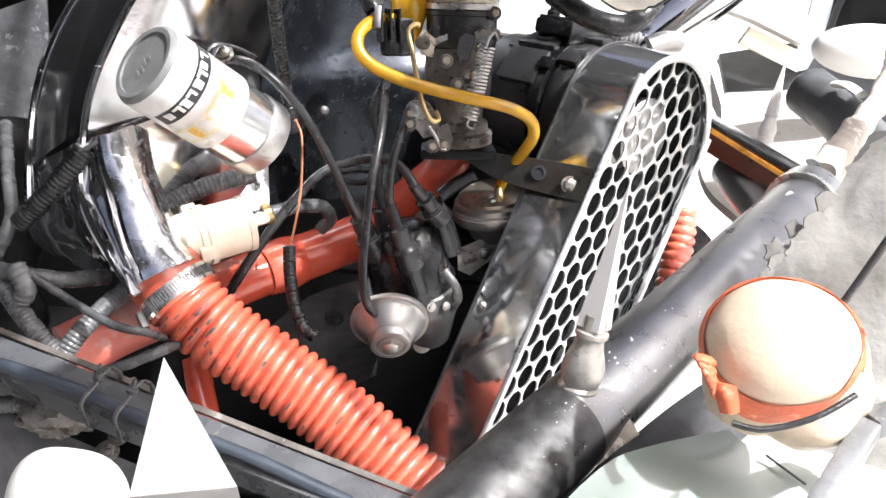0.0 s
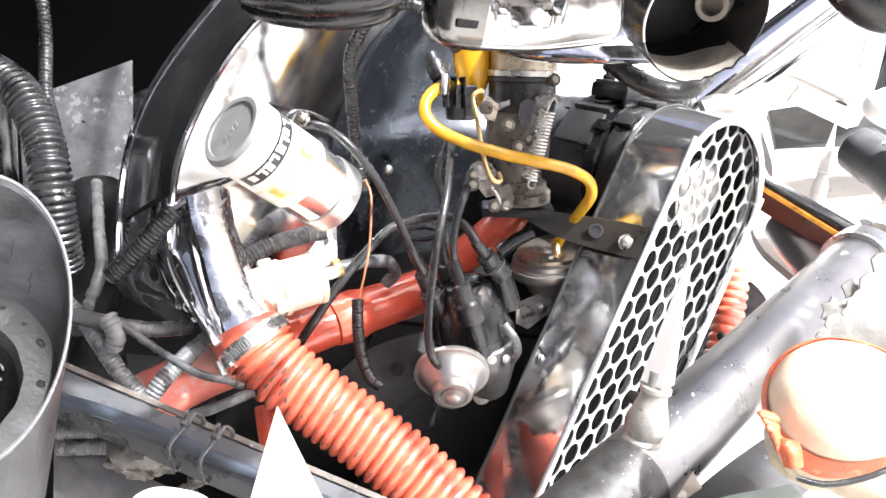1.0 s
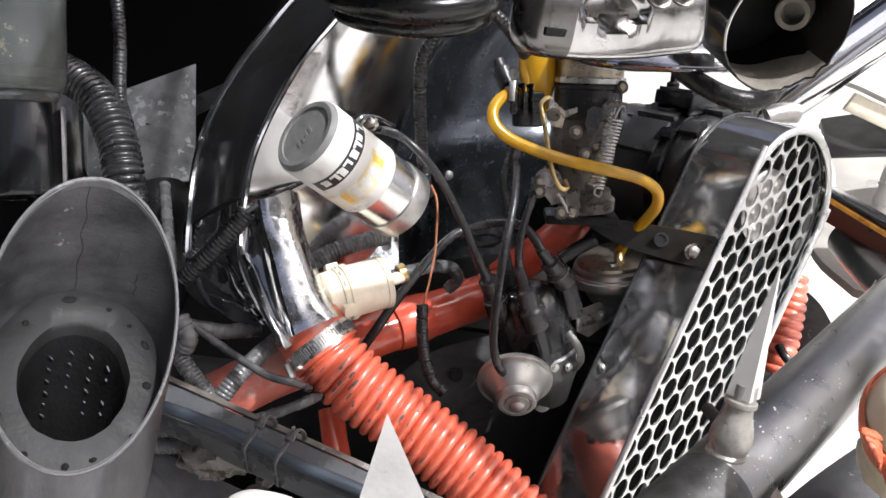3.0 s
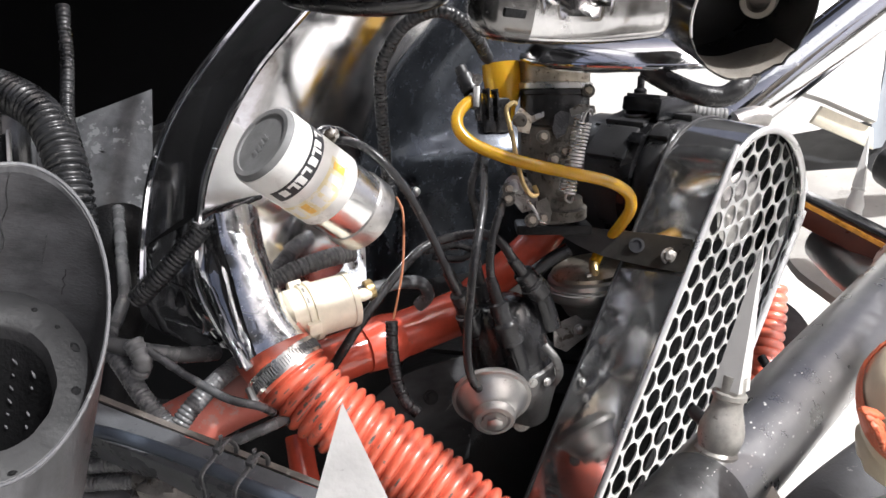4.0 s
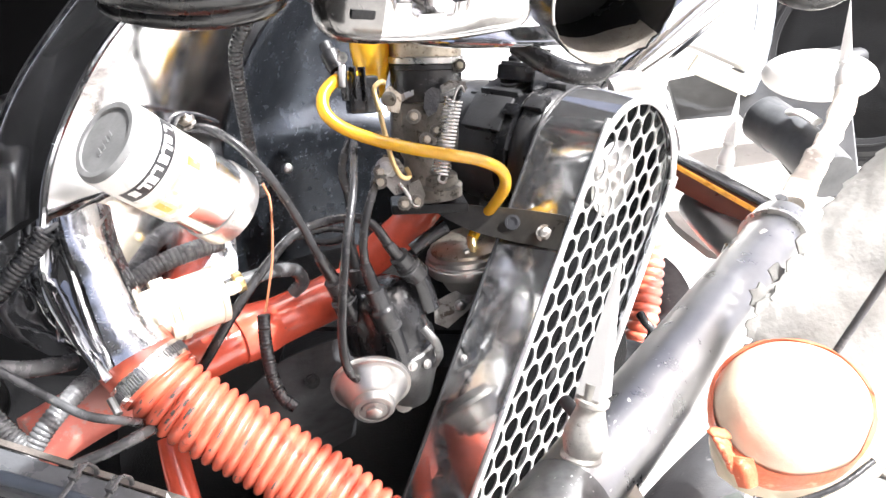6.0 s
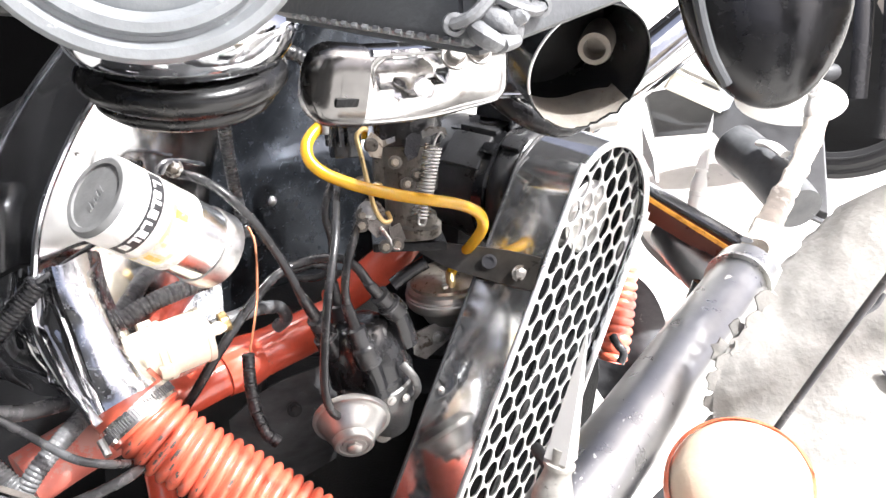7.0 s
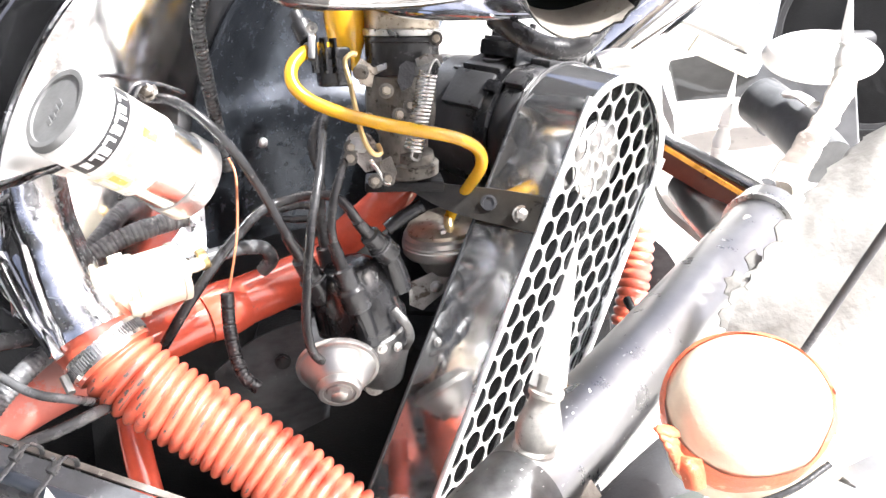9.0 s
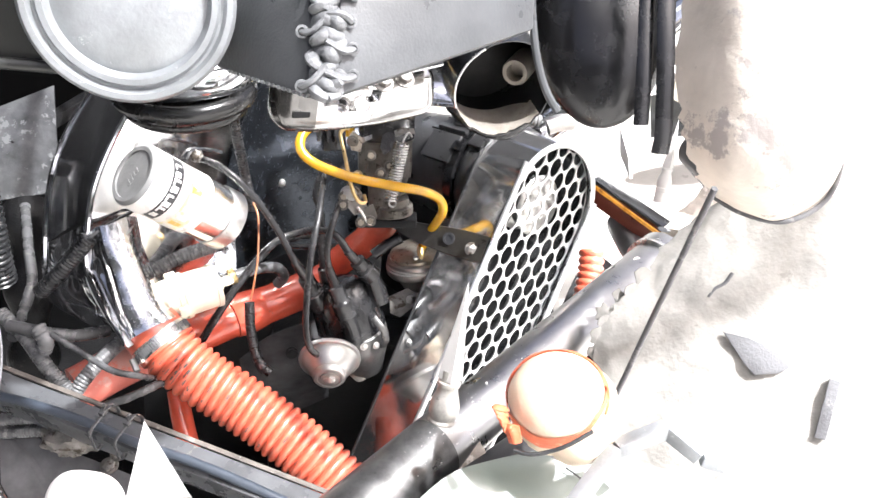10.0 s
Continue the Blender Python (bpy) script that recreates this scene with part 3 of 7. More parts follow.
for line in ([lower_rows[4][2], lower_rows[9][9], lower_rows[14][16]], [lower_rows[15][4], lower_rows[19][8], lower_rows[23][10]], [lower_rows[10][14], lower_rows[14][18], lower_rows[20][20]]):
    mesh_ob("fold_line", *sweep([p + V(0.0004, -0.0012, 0.0006) for p in line], 0.0013, 6, 0.004, 0.6), CHROME, shroud, "bright folded ridge")
NECK = [[(-0.2608, 0.6074, 0.6998), (-0.2530, 0.6031, 0.7072), (-0.2392, 0.6032, 0.7114), (-0.2274, 0.6150, 0.7157), (-0.2273, 0.6499, 0.7023)],
        [(-0.2600, 0.5977, 0.6741), (-0.2459, 0.5919, 0.6851), (-0.2293, 0.5915, 0.6880), (-0.2160, 0.6022, 0.6835), (-0.2181, 0.6387, 0.6716)],
        [(-0.2589, 0.5870, 0.6516), (-0.2337, 0.5806, 0.6569), (-0.2166, 0.5812, 0.6623), (-0.2006, 0.5910, 0.6550), (-0.2028, 0.6279, 0.6415)],
        [(-0.2359, 0.5710, 0.6209), (-0.2199, 0.5658, 0.6276), (-0.2022, 0.5674, 0.6328), (-0.1853, 0.5788, 0.6324), (-0.1862, 0.6145, 0.6184)],
        [(-0.2079, 0.5552, 0.5957), (-0.2069, 0.5542, 0.6040), (-0.1895, 0.5575, 0.6162), (-0.1730, 0.5709, 0.6214), (-0.1734, 0.6055, 0.6073)]]
neck_rows = smooth_rows(NECK, 6, 7)
for row in neck_rows:
    for k, p in enumerate(row):
        groove = math.sin(math.pi * min(1.0, k / 8)) * (0.8 + 0.2 * math.sin(k * 1.57))
        row[k] = p + V(0.2, -1, 0.3) * (0.0016 * noise.noise(p * 38) + 0.0007 * noise.noise(p * 95) - 0.0065 * groove)
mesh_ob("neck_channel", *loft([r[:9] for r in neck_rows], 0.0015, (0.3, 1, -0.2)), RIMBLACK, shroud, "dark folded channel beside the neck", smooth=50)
mesh_ob("outlet_neck", *loft([r[8:] for r in neck_rows], 0.0015, (0.3, 1, -0.2)), NECKCHROME, shroud, "folded chrome heater outlet neck, speckled with wear", smooth=60)
mesh_ob("neck_fold", *sweep([NECK[0][0], NECK[1][0], NECK[2][0], NECK[3][0], NECK[4][0]], lambda s, x: 0.0012 + 0.0024 * s, 8, 0.004, 0.7), PALEMETAL, shroud, "bright folded edge of the neck")
mesh_ob("fin", *loft([[(-0.2575, 0.5869, 0.6624), (-0.2542, 0.5994, 0.6610)], [(-0.2344, 0.5656, 0.6262), (-0.2306, 0.5802, 0.6246)], [(-0.2105, 0.5496, 0.5982), (-0.2085, 0.5653, 0.5940)]], 0.002, (0, 1, 0)), CHROME, shroud)
plate_grid = smooth_rows([r[3:] for r in rows], 4, 4)
for k in range(15):
    i, j = random.randint(2, 22), random.randint(1, 7)
    c = plate_grid[i][j].lerp(plate_grid[i][j + 1], random.random()) + V(0.0003, -0.0012, 0.0)
    turn, far = random.gauss(0.7, 0.5), random.uniform(0.004, 0.016)
    d = V(0.75 * math.cos(turn), 0.6 * math.cos(turn), math.sin(turn)) * far
    mesh_ob("scratch", *sweep([c - d * 0.5, c + V(0, -0.0003, 0.0004), c + d * 0.5], random.uniform(0.0002, 0.0004), 5, 0.004, 0.4), DULLCHROME, shroud)
for p in ((-0.1041, 0.8590, 0.6810),):
    mesh_ob("rivet", *lathe(along(p, V(p) + V(-0.4, -0.8, 0.4)), [(0.0058, -0.003), (0.0052, 0.0010), (0.0030, 0.0026), (0.0008, 0.0030)], 20), PALEMETAL, shroud, "bright domed rivet")
mesh_ob("cooling_plate", *plate([(-0.2796, 0.7320, 0.6692), (-0.1524, 0.7931, 0.6736), (-0.1392, 0.7423, 0.5948), (-0.2229, 0.6826, 0.5889)], 0.002), DULLCHROME, shroud, "scratched chrome plate below the coil")
mesh_ob("screw", *hexbolt((-0.2268, 0.7027, 0.6842), (0.1, -0.9, 0.35), 0.006, 0.006), STEEL, shroud)

# ---- ignition coil ----
C0, C1 = V((-0.2117, 0.6003, 0.7706)), V((-0.1343, 0.6724, 0.6976))
coil = thing("ignition_coil", C0 * 0.3 + C1 * 0.7, "round ignition coil with white label and dark grey cap", "coil")
cm = along(C0, C1, (0, 0, 1))
CL = (C1 - C0).length
coil_cap = mesh_ob("cap", *lathe(cm, [(0.0262, 0.0022), (0.0265, 0.0003), (0.0305, 0.0), (0.0330, 0.0024), (0.0338, 0.006), (0.0338, 0.012)], 48), GREYCAP, coil, "dark grey plastic cap, faintly stamped")
sleeve = mesh_ob("sleeve", *lathe(cm, [(0.0341, 0.0045), (0.0346, 0.006), (0.0346, CL * 0.60), (0.0341, CL * 0.605)], 48), LABEL, coil, "worn white printed paper sleeve")
mesh_ob("can", *lathe(cm, [(0.0334, CL * 0.55), (0.0334, CL * 0.86), (0.0334, CL * 0.92), (0.030, CL)], 48), CANMETAL, coil, "bare shiny metal can")
mesh_ob("clamp_band", *lathe(cm, [(0.0346, CL * 0.84), (0.0350, CL * 0.845), (0.0350, CL * 0.985), (0.0342, CL * 0.99), (0.0290, CL * 1.0)], 48), STEEL, coil, "pale metal clamp band")


def on_can(m, r, a0, a1, h0, h1, lift=0.0004, n=24):
    """A thin patch bent round a can."""
    rows = []
    for k in range(n + 1):
        a = radians(a0 + (a1 - a0) * k / n)
        rows.append([m @ V((r + lift) * math.cos(a), (r + lift) * math.sin(a), h) for h in (h0, h1)])
    return loft(rows)


CA = math.degrees(math.atan2(*[(cm.inverted().to_3x3() @ V(0.16, -0.65, 0.18))[k] for k in (1, 0)]))
mesh_ob("print_band", *on_can(cm, 0.0346, CA - 78, CA + 62, 0.023, 0.036), PRINT, sleeve, "black band with worn pale lettering bars")
for k in range(8):
    a = CA - 62 + k * 14 + (k * 5) % 3
    h1 = (0.0335, 0.0325, 0.0340)[k % 3]
    mesh_ob("print_bar", *on_can(cm, 0.0346, a, a + (4, 10, 5, 11)[k % 4], 0.0250 + 0.0007 * (k % 2), h1, 0.0008, 4), LABEL, sleeve)
    mesh_ob("print_bar", *on_can(cm, 0.0346, a + (4, 10, 5, 11)[k % 4] * 0.3, a + 12, 0.0250, 0.0275, 0.0008, 4), LABEL, sleeve)
mesh_ob("colour_patch", *on_can(cm, 0.0346, CA - 40, CA + 80, 0.046, 0.066), PALEAMBER, sleeve, "faded pale amber printed patch")
for k in range(6):
    a = CA - 34 + k * 18
    mesh_ob("patch_bar", *on_can(cm, 0.0346, a, a + 11, 0.049, 0.062, 0.0008, 4), AMBER if k in (0, 4) else LABEL, sleeve)
stamp = geo(*[box(cm @ pose(-0.010 + 0.005 * k, 0.001 * (k % 2), 0.0019, 0, 0, 20), 0.0028, 0.008, 0.0006) for k in range(4)])
mesh_ob("stamp", *stamp, GREYCAP, coil_cap)
brk = thing("coil_bracket", (-0.1821, 0.7176, 0.7601), "black steel coil bracket bolted to the shroud", "bracket")
mesh_ob("strap", *sweep([(-0.1822, 0.6812, 0.7630), (-0.1779, 0.6899, 0.7714), (-0.1668, 0.7055, 0.7686), (-0.1570, 0.7388, 0.7566)], 0.005, 8, 0.004, 0.4), BLACKPAINT, brk)
mesh_ob("bolt", *hexbolt((-0.1720, 0.6929, 0.7645), (0, -0.8, 0.5), 0.006, 0.006), DIRTY, brk)

# ---- red ducting ----
HOSE = [(-0.1927, 0.5969, 0.5846), (-0.1721, 0.5881, 0.5664), (-0.1444, 0.5811, 0.5480), (-0.1042, 0.5724, 0.5272), (-0.0583, 0.5592, 0.5041), (-0.0120, 0.5417, 0.4785), (0.0318, 0.5217, 0.4494), (0.0749, 0.4983, 0.4198)]
duct = thing("heater_hose", HOSE[4], "orange-red ribbed heater hose with scuffed black patches", "hose")
RIB_PITCH = 0.0098
RIB = ribbed(0.0289, 0.0034, RIB_PITCH)
mesh_ob("hose", *sweep(HOSE, RIB, 36, 0.0008), REDHOSE, duct)


def rib_scuffs(line, length, radius, pitch, toward, marks):
    """Worn black patches that lie on the ribs of a hose; each mark is (rib, turn in degrees, half arc in degrees, half width in metres)."""
    out = []
    n = len(line)
    for rib, turn, arc, wide in marks:
        xc = (rib + 0.5) * pitch
        rows = []
        for q in (-1.0, -0.4, 0.3, 1.0):
            x = xc + wide * q
            k = min(n - 2, max(1, int(x / length * (n - 1))))
            d = (line[k + 1] - line[k - 1]).normalized()
            u = (V(toward) - d * V(toward).dot(d)).normalized()
            w = d.cross(u)
            row = []
            for i in range(9):
                a = radians(turn + arc * (i - 4) / 4 * (1.0 - 0.35 * abs(q)) + random.uniform(-2.0, 2.0))
                row.append(line[k] + (u * math.cos(a) + w * math.sin(a)) * (radius(0, x) + 0.00035))
            rows.append(row)
        out.append(loft(rows))
    return geo(*out)


hose_line, hose_length = curve_points(HOSE, 0.0008)
MARKS = []
for k in range(70):
    rib = 1 + int(abs(random.gauss(0, 4.4))) if k < 54 else random.randint(3, 30)
    MARKS.append((rib + random.uniform(-0.28, 0.28), random.gauss(5, 34), random.uniform(1.5, 11), random.uniform(0.0003, 0.0011)))
mesh_ob("worn_patch", *rib_scuffs(hose_line, hose_length, RIB, RIB_PITCH, (0.0, -0.9, 0.45), MARKS), SCUFF, duct, "worn black scuffs on the ribs")["kind"] = "stuff"
mesh_ob("collar", *sweep([(-0.2046, 0.5985, 0.5990), (-0.1985, 0.5975, 0.5915), (-0.1927, 0.5969, 0.5846), (-0.1800, 0.5916, 0.5735)], lambda s, x: 0.0324 + 0.0006 * math.sin(60 * x), 36, 0.002), REDHOSE, duct, "plain red end sleeve, chipped")
clamp = thing("hose_clamp", (-0.1864, 0.5942, 0.5791), "worm-drive steel hose clamp round the red hose", "clamp")
clamp_strip = mesh_ob("band", *sweep([(-0.1927, 0.5969, 0.5846), (-0.1826, 0.5925, 0.5755)], 0.0338, 40, 0.004), BRIGHTSTEEL, clamp)
hm = along((-0.1916, 0.5965, 0.5838), (-0.1842, 0.5933, 0.5771))
for k in range(84):
    a = 2 * math.pi * k / 84
    mesh_ob("slot", *box(hm @ pose(0.0340 * math.cos(a), 0.0340 * math.sin(a), 0.006, 0, 0, math.degrees(a)), 0.0010, 0.0006, 0.0080), SLATE, clamp_strip)
mesh_ob("screw", *sweep([(-0.2120, 0.5681, 0.5709), (-0.2036, 0.5580, 0.5635)], 0.0035, 8, 0.003), STEEL, clamp_strip)

pipe = thing("heater_pipe", (-0.1209, 0.7184, 0.5580), "glossy red painted heater pipe", "pipe")
mesh_ob("pipe", *sweep([(-0.2819, 0.5922, 0.5132), (-0.2456, 0.6254, 0.5258), (-0.1888, 0.6705, 0.5390), (-0.1373, 0.7097, 0.5512), (-0.0873, 0.7434, 0.5633), (-0.0287, 0.7745, 0.5816)], lambda s, x: 0.0250 - 0.0010 * s, 24, 0.008), REDPAINT, pipe)
# Paler sleeve: dust and fading, with extra light put into the red.
mesh_ob("dusty_lit_end", *sweep([(-0.2841, 0.5907, 0.5124), (-0.2456, 0.6254, 0.5258), (-0.2035, 0.6590, 0.5357)], lambda s, x: 0.0256 - 0.0004 * s, 24, 0.008), DUSTLITRED, pipe, "dusty faded red end")
mesh_ob("joint", *sweep([(-0.1370, 0.7070, 0.5525), (-0.1197, 0.7199, 0.5562), (-0.1054, 0.7303, 0.5594)], lambda s, x: 0.0252 + 0.0022 * math.sin(math.pi * s), 24, 0.004), REDPAINT, pipe)
mesh_ob("stub", *sweep([(-0.1805, 0.6190, 0.5011), (-0.1707, 0.5994, 0.4766), (-0.1572, 0.5785, 0.4481)], 0.0125, 16, 0.006), REDPAINT, pipe)
solo("intake_manifold", sweep([(0.0528, 0.8095, 0.6778), (0.0292, 0.8011, 0.6445), (-0.0036, 0.8070, 0.6077), (-0.0293, 0.8166, 0.5797)], 0.020, 20, 0.006), REDPAINT, "red painted intake manifold below the carburettor", "pipe")

# ---- cream connector ----
filt = thing("fuel_filter", (-0.1706, 0.6603, 0.6084), "cream plastic inline filter with moulded ribs", "filter")
F0, F1 = (-0.1944, 0.6235, 0.6131), (-0.1428, 0.6567, 0.6237)
fm = along(F0, F1)
FL = (V(F1) - V(F0)).length
filter_body = mesh_ob("body", *lathe(fm, [(0.018, 0), (0.0235, 0.002), (0.024, 0.014), (0.0262, 0.0145), (0.0262, 0.0185), (0.0245, 0.019), (0.0245, FL - 0.006), (0.0255, FL - 0.0055), (0.0255, FL), (0.017, FL + 0.001)], 28), CREAM, filt)
mesh_ob("strap_rib", *lathe(fm, [(0.0246, 0.0205), (0.0268, 0.021), (0.0268, 0.0265), (0.0246, 0.027)], 28), CREAM, filter_body)
for a in range(-60, 70, 26):
    mesh_ob("slot", *box(fm @ pose(0.0262 * math.cos(radians(a)), 0.0262 * math.sin(radians(a)), 0.0165, 0, 0, a), 0.0012, 0.0050, 0.0016), DUSTFLOOR, filter_body)
for a in (-35, 100):
    mesh_ob("lug", *box(fm @ pose(0.026 * math.cos(radians(a)), 0.026 * math.sin(radians(a)), 0.016, 0, 0, a), 0.007, 0.012, 0.012, 0.0015), CREAM, filter_body)
mesh_ob("nozzle", *lathe(fm, [(0.008, FL), (0.008, FL + 0.006), (0.0052, FL + 0.007), (0.0062, FL + 0.012), (0.005, FL + 0.019)], 16), CREAM, filt)

solo("hose_elbow", sweep([(-0.1390, 0.6679, 0.6244), (-0.1190, 0.6850, 0.6270), (-0.0975, 0.7040, 0.6270), (-0.0820, 0.7160, 0.6220), (-0.0760, 0.7210, 0.6090), (-0.0850, 0.7250, 0.5960)], 0.0066, 14, 0.004), DUSTLITRUBBER, "grey rubber elbow hose behind the filter", "hose")
solo("clip_ring", lathe(along((-0.1317, 0.6702, 0.6269), (-0.1236, 0.6749, 0.6297)), [(0.0085, 0.0), (0.0096, 0.001), (0.0096, 0.007), (0.0085, 0.008)], 24), BRASS, "small brass clip ring on the elbow hose", "clip")
tins = thing("cylinder_tin", (-0.0789, 0.7591, 0.4628), "dull grey engine cooling tin behind the red pipe", "engine tin")
mesh_ob("sheet", *loft(smooth_rows([[(-0.1365, 0.7477, 0.4681), (-0.0959, 0.7626, 0.5022), (-0.0279, 0.7933, 0.5183)], [(-0.1252, 0.7369, 0.4244), (-0.0833, 0.7409, 0.4578), (-0.0216, 0.7750, 0.4697)], [(-0.0949, 0.7507, 0.3585), (-0.0641, 0.7519, 0.3860), (-0.0200, 0.7800, 0.3981)]], 4, 4), 0.003, (0, 1, 0)), SOOT, tins)
mesh_ob("bolt", *hexbolt((-0.0672, 0.7425, 0.4882), (0.1, -0.9, 0.4), 0.006, 0.006), GREASE, tins)
lowb = thing("engine_bracket", (-0.0321, 0.8198, 0.3694), "dark folded steel bracket below the vacuum can", "bracket")
mesh_ob("plate", *plate([(-0.0661, 0.8047, 0.3772), (-0.0404, 0.8124, 0.4042), (-0.0027, 0.8227, 0.3850), (-0.0117, 0.8108, 0.3513), (-0.0438, 0.8038, 0.3525)], 0.004, 0.001), TIN, lowb)
mesh_ob("edge", *bar((-0.0658, 0.8004, 0.3801), (-0.0403, 0.8080, 0.4070), 0.006, 0.010, 0.001), DIRTY, lowb)
mesh_ob("bolt", *hexbolt((-0.0255, 0.8090, 0.3768), (0, -0.8, 0.5), 0.006, 0.006), STEEL, lowb)
solo("chrome_strap", sweep([(-0.3191, 0.4135, 0.5408), (-0.3040, 0.4126, 0.5364), (-0.2903, 0.4097, 0.5273), (-0.2803, 0.4049, 0.5135)], 0.010, 12, 0.005, 0.35), CHROME, "curved chrome strap below the frame beam", "strap")

# ---- distributor ----
D0, D1 = V((0.0235, 0.7090, 0.5205)), V((-0.0220, 0.7028, 0.6644))
dist = thing("distributor", D0, "black-capped ignition distributor on an alloy body", "distributor")
dm = along(D0, D1, (0, -1, 0))
dist_body = mesh_ob("body", *lathe(dm, [(0.022, -0.03), (0.032, -0.006), (0.038, 0.006), (0.0405, 0.014), (0.0405, 0.030), (0.0385, 0.032), (0.0385, 0.036)], 40), DISTBODY, dist)
dist_cap = mesh_ob("cap", *lathe(dm, [(0.0400, 0.034), (0.0412, 0.035), (0.0412, 0.041), (0.0385, 0.043), (0.0365, 0.060), (0.0325, 0.080), (0.0270, 0.094), (0.0200, 0.100), (0.006, 0.101)], 40), BLACKPLASTIC, dist, "glossy black plastic cap")
mesh_ob("clip", *sweep([dm @ V(0.024, 0.034, 0.012), dm @ V(0.029, 0.041, 0.024), dm @ V(0.030, 0.041, 0.040), dm @ V(0.025, 0.033, 0.056)], 0.0042, 10, 0.003, 0.3), DISTBODY, dist_body, "dull spring steel cap clip")
for k, (a, r) in enumerate(((40, 0.0436), (62, 0.0436), (20, 0.0436))):
    p = dm @ V(r * math.cos(radians(a)), r * math.sin(radians(a)), 0.022 + 0.003 * k)
    mesh_ob("screw", *hexbolt(p, (dm.to_3x3() @ V(math.cos(radians(a)), math.sin(radians(a)), 0)), 0.0035, 0.003), STEEL, dist_body)


def boot(name, base, tip, end, r=0.0108):
    """A rubber plug boot on its tower: flared skirt, waist, narrow neck, and a bright ring where the lead enters."""
    foot = V(base) + (dm.to_3x3() @ V(0, 0, -1)) * 0.036
    mesh_ob("tower", *sweep([foot, V(base) * 0.5 + foot * 0.5, V(base) + (V(tip) - V(base)) * 0.15], lambda s, x: 0.0135 - 0.0030 * s, 16, 0.003), BLACKPLASTIC, dist_cap)
    mesh_ob("ring", *lathe(along(V(base).lerp(V(tip), 0.55), tip), [(r * 0.95, 0), (r * 1.16, 0.0008), (r * 1.16, 0.0024), (r * 0.95, 0.0032)], 20), DUSTLITRUBBER, dist_cap)
    return mesh_ob(name, *sweep([base, tip, end], lambda s, x: r * (1.18 if s < 0.30 else 1.06 if s < 0.34 else 0.98 - 0.12 * s if s < 0.62 else 0.80 - 0.32 * s), 14, 0.0015), RUBBER, dist_cap, "black rubber plug boot")


boot("boot", (0.0068, 0.6759, 0.5857), (-0.0049, 0.6754, 0.6139), (-0.0181, 0.6769, 0.6475))
boot("boot", (0.0323, 0.7127, 0.6230), (0.0183, 0.7074, 0.6387), (0.0016, 0.6985, 0.6598))
boot("boot", (-0.0273, 0.6954, 0.5846), (-0.0414, 0.6910, 0.6171), (-0.0583, 0.6814, 0.6500))
boot("boot", (-0.0163, 0.7233, 0.5865), (-0.0249, 0.7239, 0.6172), (-0.0321, 0.7244, 0.6474))
vac = thing("vacuum_can", (-0.0054, 0.6691, 0.5270), "pressed steel vacuum advance can with domed nose", "vacuum can")
VA = V(-0.0084, 0.6429, 0.543)
VB = VA + V(0.10, -0.93, -0.34) * 0.045
vm = along(VA, VB)
can_shell = mesh_ob("shell", *lathe(vm, [(0.026, -0.012), (0.031, -0.005), (0.0335, -0.001), (0.0335, 0.0015), (0.0318, 0.0030), (0.0305, 0.0042), (0.0262, 0.0125), (0.0225, 0.0180), (0.0205, 0.0205), (0.0195, 0.0212)], 48), CANSTEEL, vac)
mesh_ob("flange", *lathe(vm, [(0.032, -0.005), (0.0360, -0.0038), (0.0366, -0.001), (0.0360, 0.0014), (0.0335, 0.0019)], 48), CANSTEEL, can_shell, "crimped flange")
mesh_ob("nose", *lathe(vm, [(0.0195, 0.0205), (0.0190, 0.0262), (0.0172, 0.0282), (0.0142, 0.0284), (0.0136, 0.0272), (0.0116, 0.0270), (0.0112, 0.0290), (0.006, 0.0294)], 40), CANSTEEL, can_shell)
mesh_ob("nut", *lathe(vm, [(0.0078, 0.0275), (0.0078, 0.0320), (0.0060, 0.0332)], 6), CANSTEEL, can_shell)
mesh_ob("lug", *lathe(along((0.0252, 0.6907, 0.4958), (0.0257, 0.6756, 0.4981)), [(0.009, -0.01), (0.009, 0.003), (0.005, 0.004)], 16), DIRTY, vac)
mesh_ob("mount_arm", *sweep([(-0.0056, 0.6855, 0.5279), (0.0099, 0.7001, 0.5222), (0.0260, 0.7147, 0.5166)], 0.016, 12, 0.005), DIRTY, vac)

# ---- ignition leads ----
wire("vacuum_hose", [(-0.0178, 0.6304, 0.5534), (-0.0284, 0.6159, 0.5729), (-0.0344, 0.6188, 0.5954), (-0.0357, 0.6291, 0.6309), (-0.0343, 0.6413, 0.6769), (-0.0305, 0.6699, 0.7150), (-0.0316, 0.7179, 0.7428), (-0.0289, 0.7521, 0.7479)], 0.0040, RUBBER, "thin black rubber vacuum hose rising from the can")
wire("plug_lead", [(-0.0172, 0.6771, 0.6451), (-0.0200, 0.6764, 0.6661), (-0.0182, 0.6824, 0.6902), (-0.0130, 0.6954, 0.7096), (-0.0100, 0.7414, 0.7175)], 0.0040, RUBBER, "black plug lead rising from the cap", "lead", "plug leads")
wire("plug_lead", [(0.0029, 0.6992, 0.6585), (-0.0117, 0.7038, 0.6753), (-0.0306, 0.7146, 0.6777), (-0.0583, 0.7210, 0.6697), (-0.0850, 0.7056, 0.6606), (-0.1103, 0.6832, 0.6330), (-0.1335, 0.6585, 0.5991), (-0.1493, 0.6473, 0.5716), (-0.1657, 0.6559, 0.5400)], 0.0047, RUBBER, "black plug lead looping over the red pipe", "lead", "plug leads")
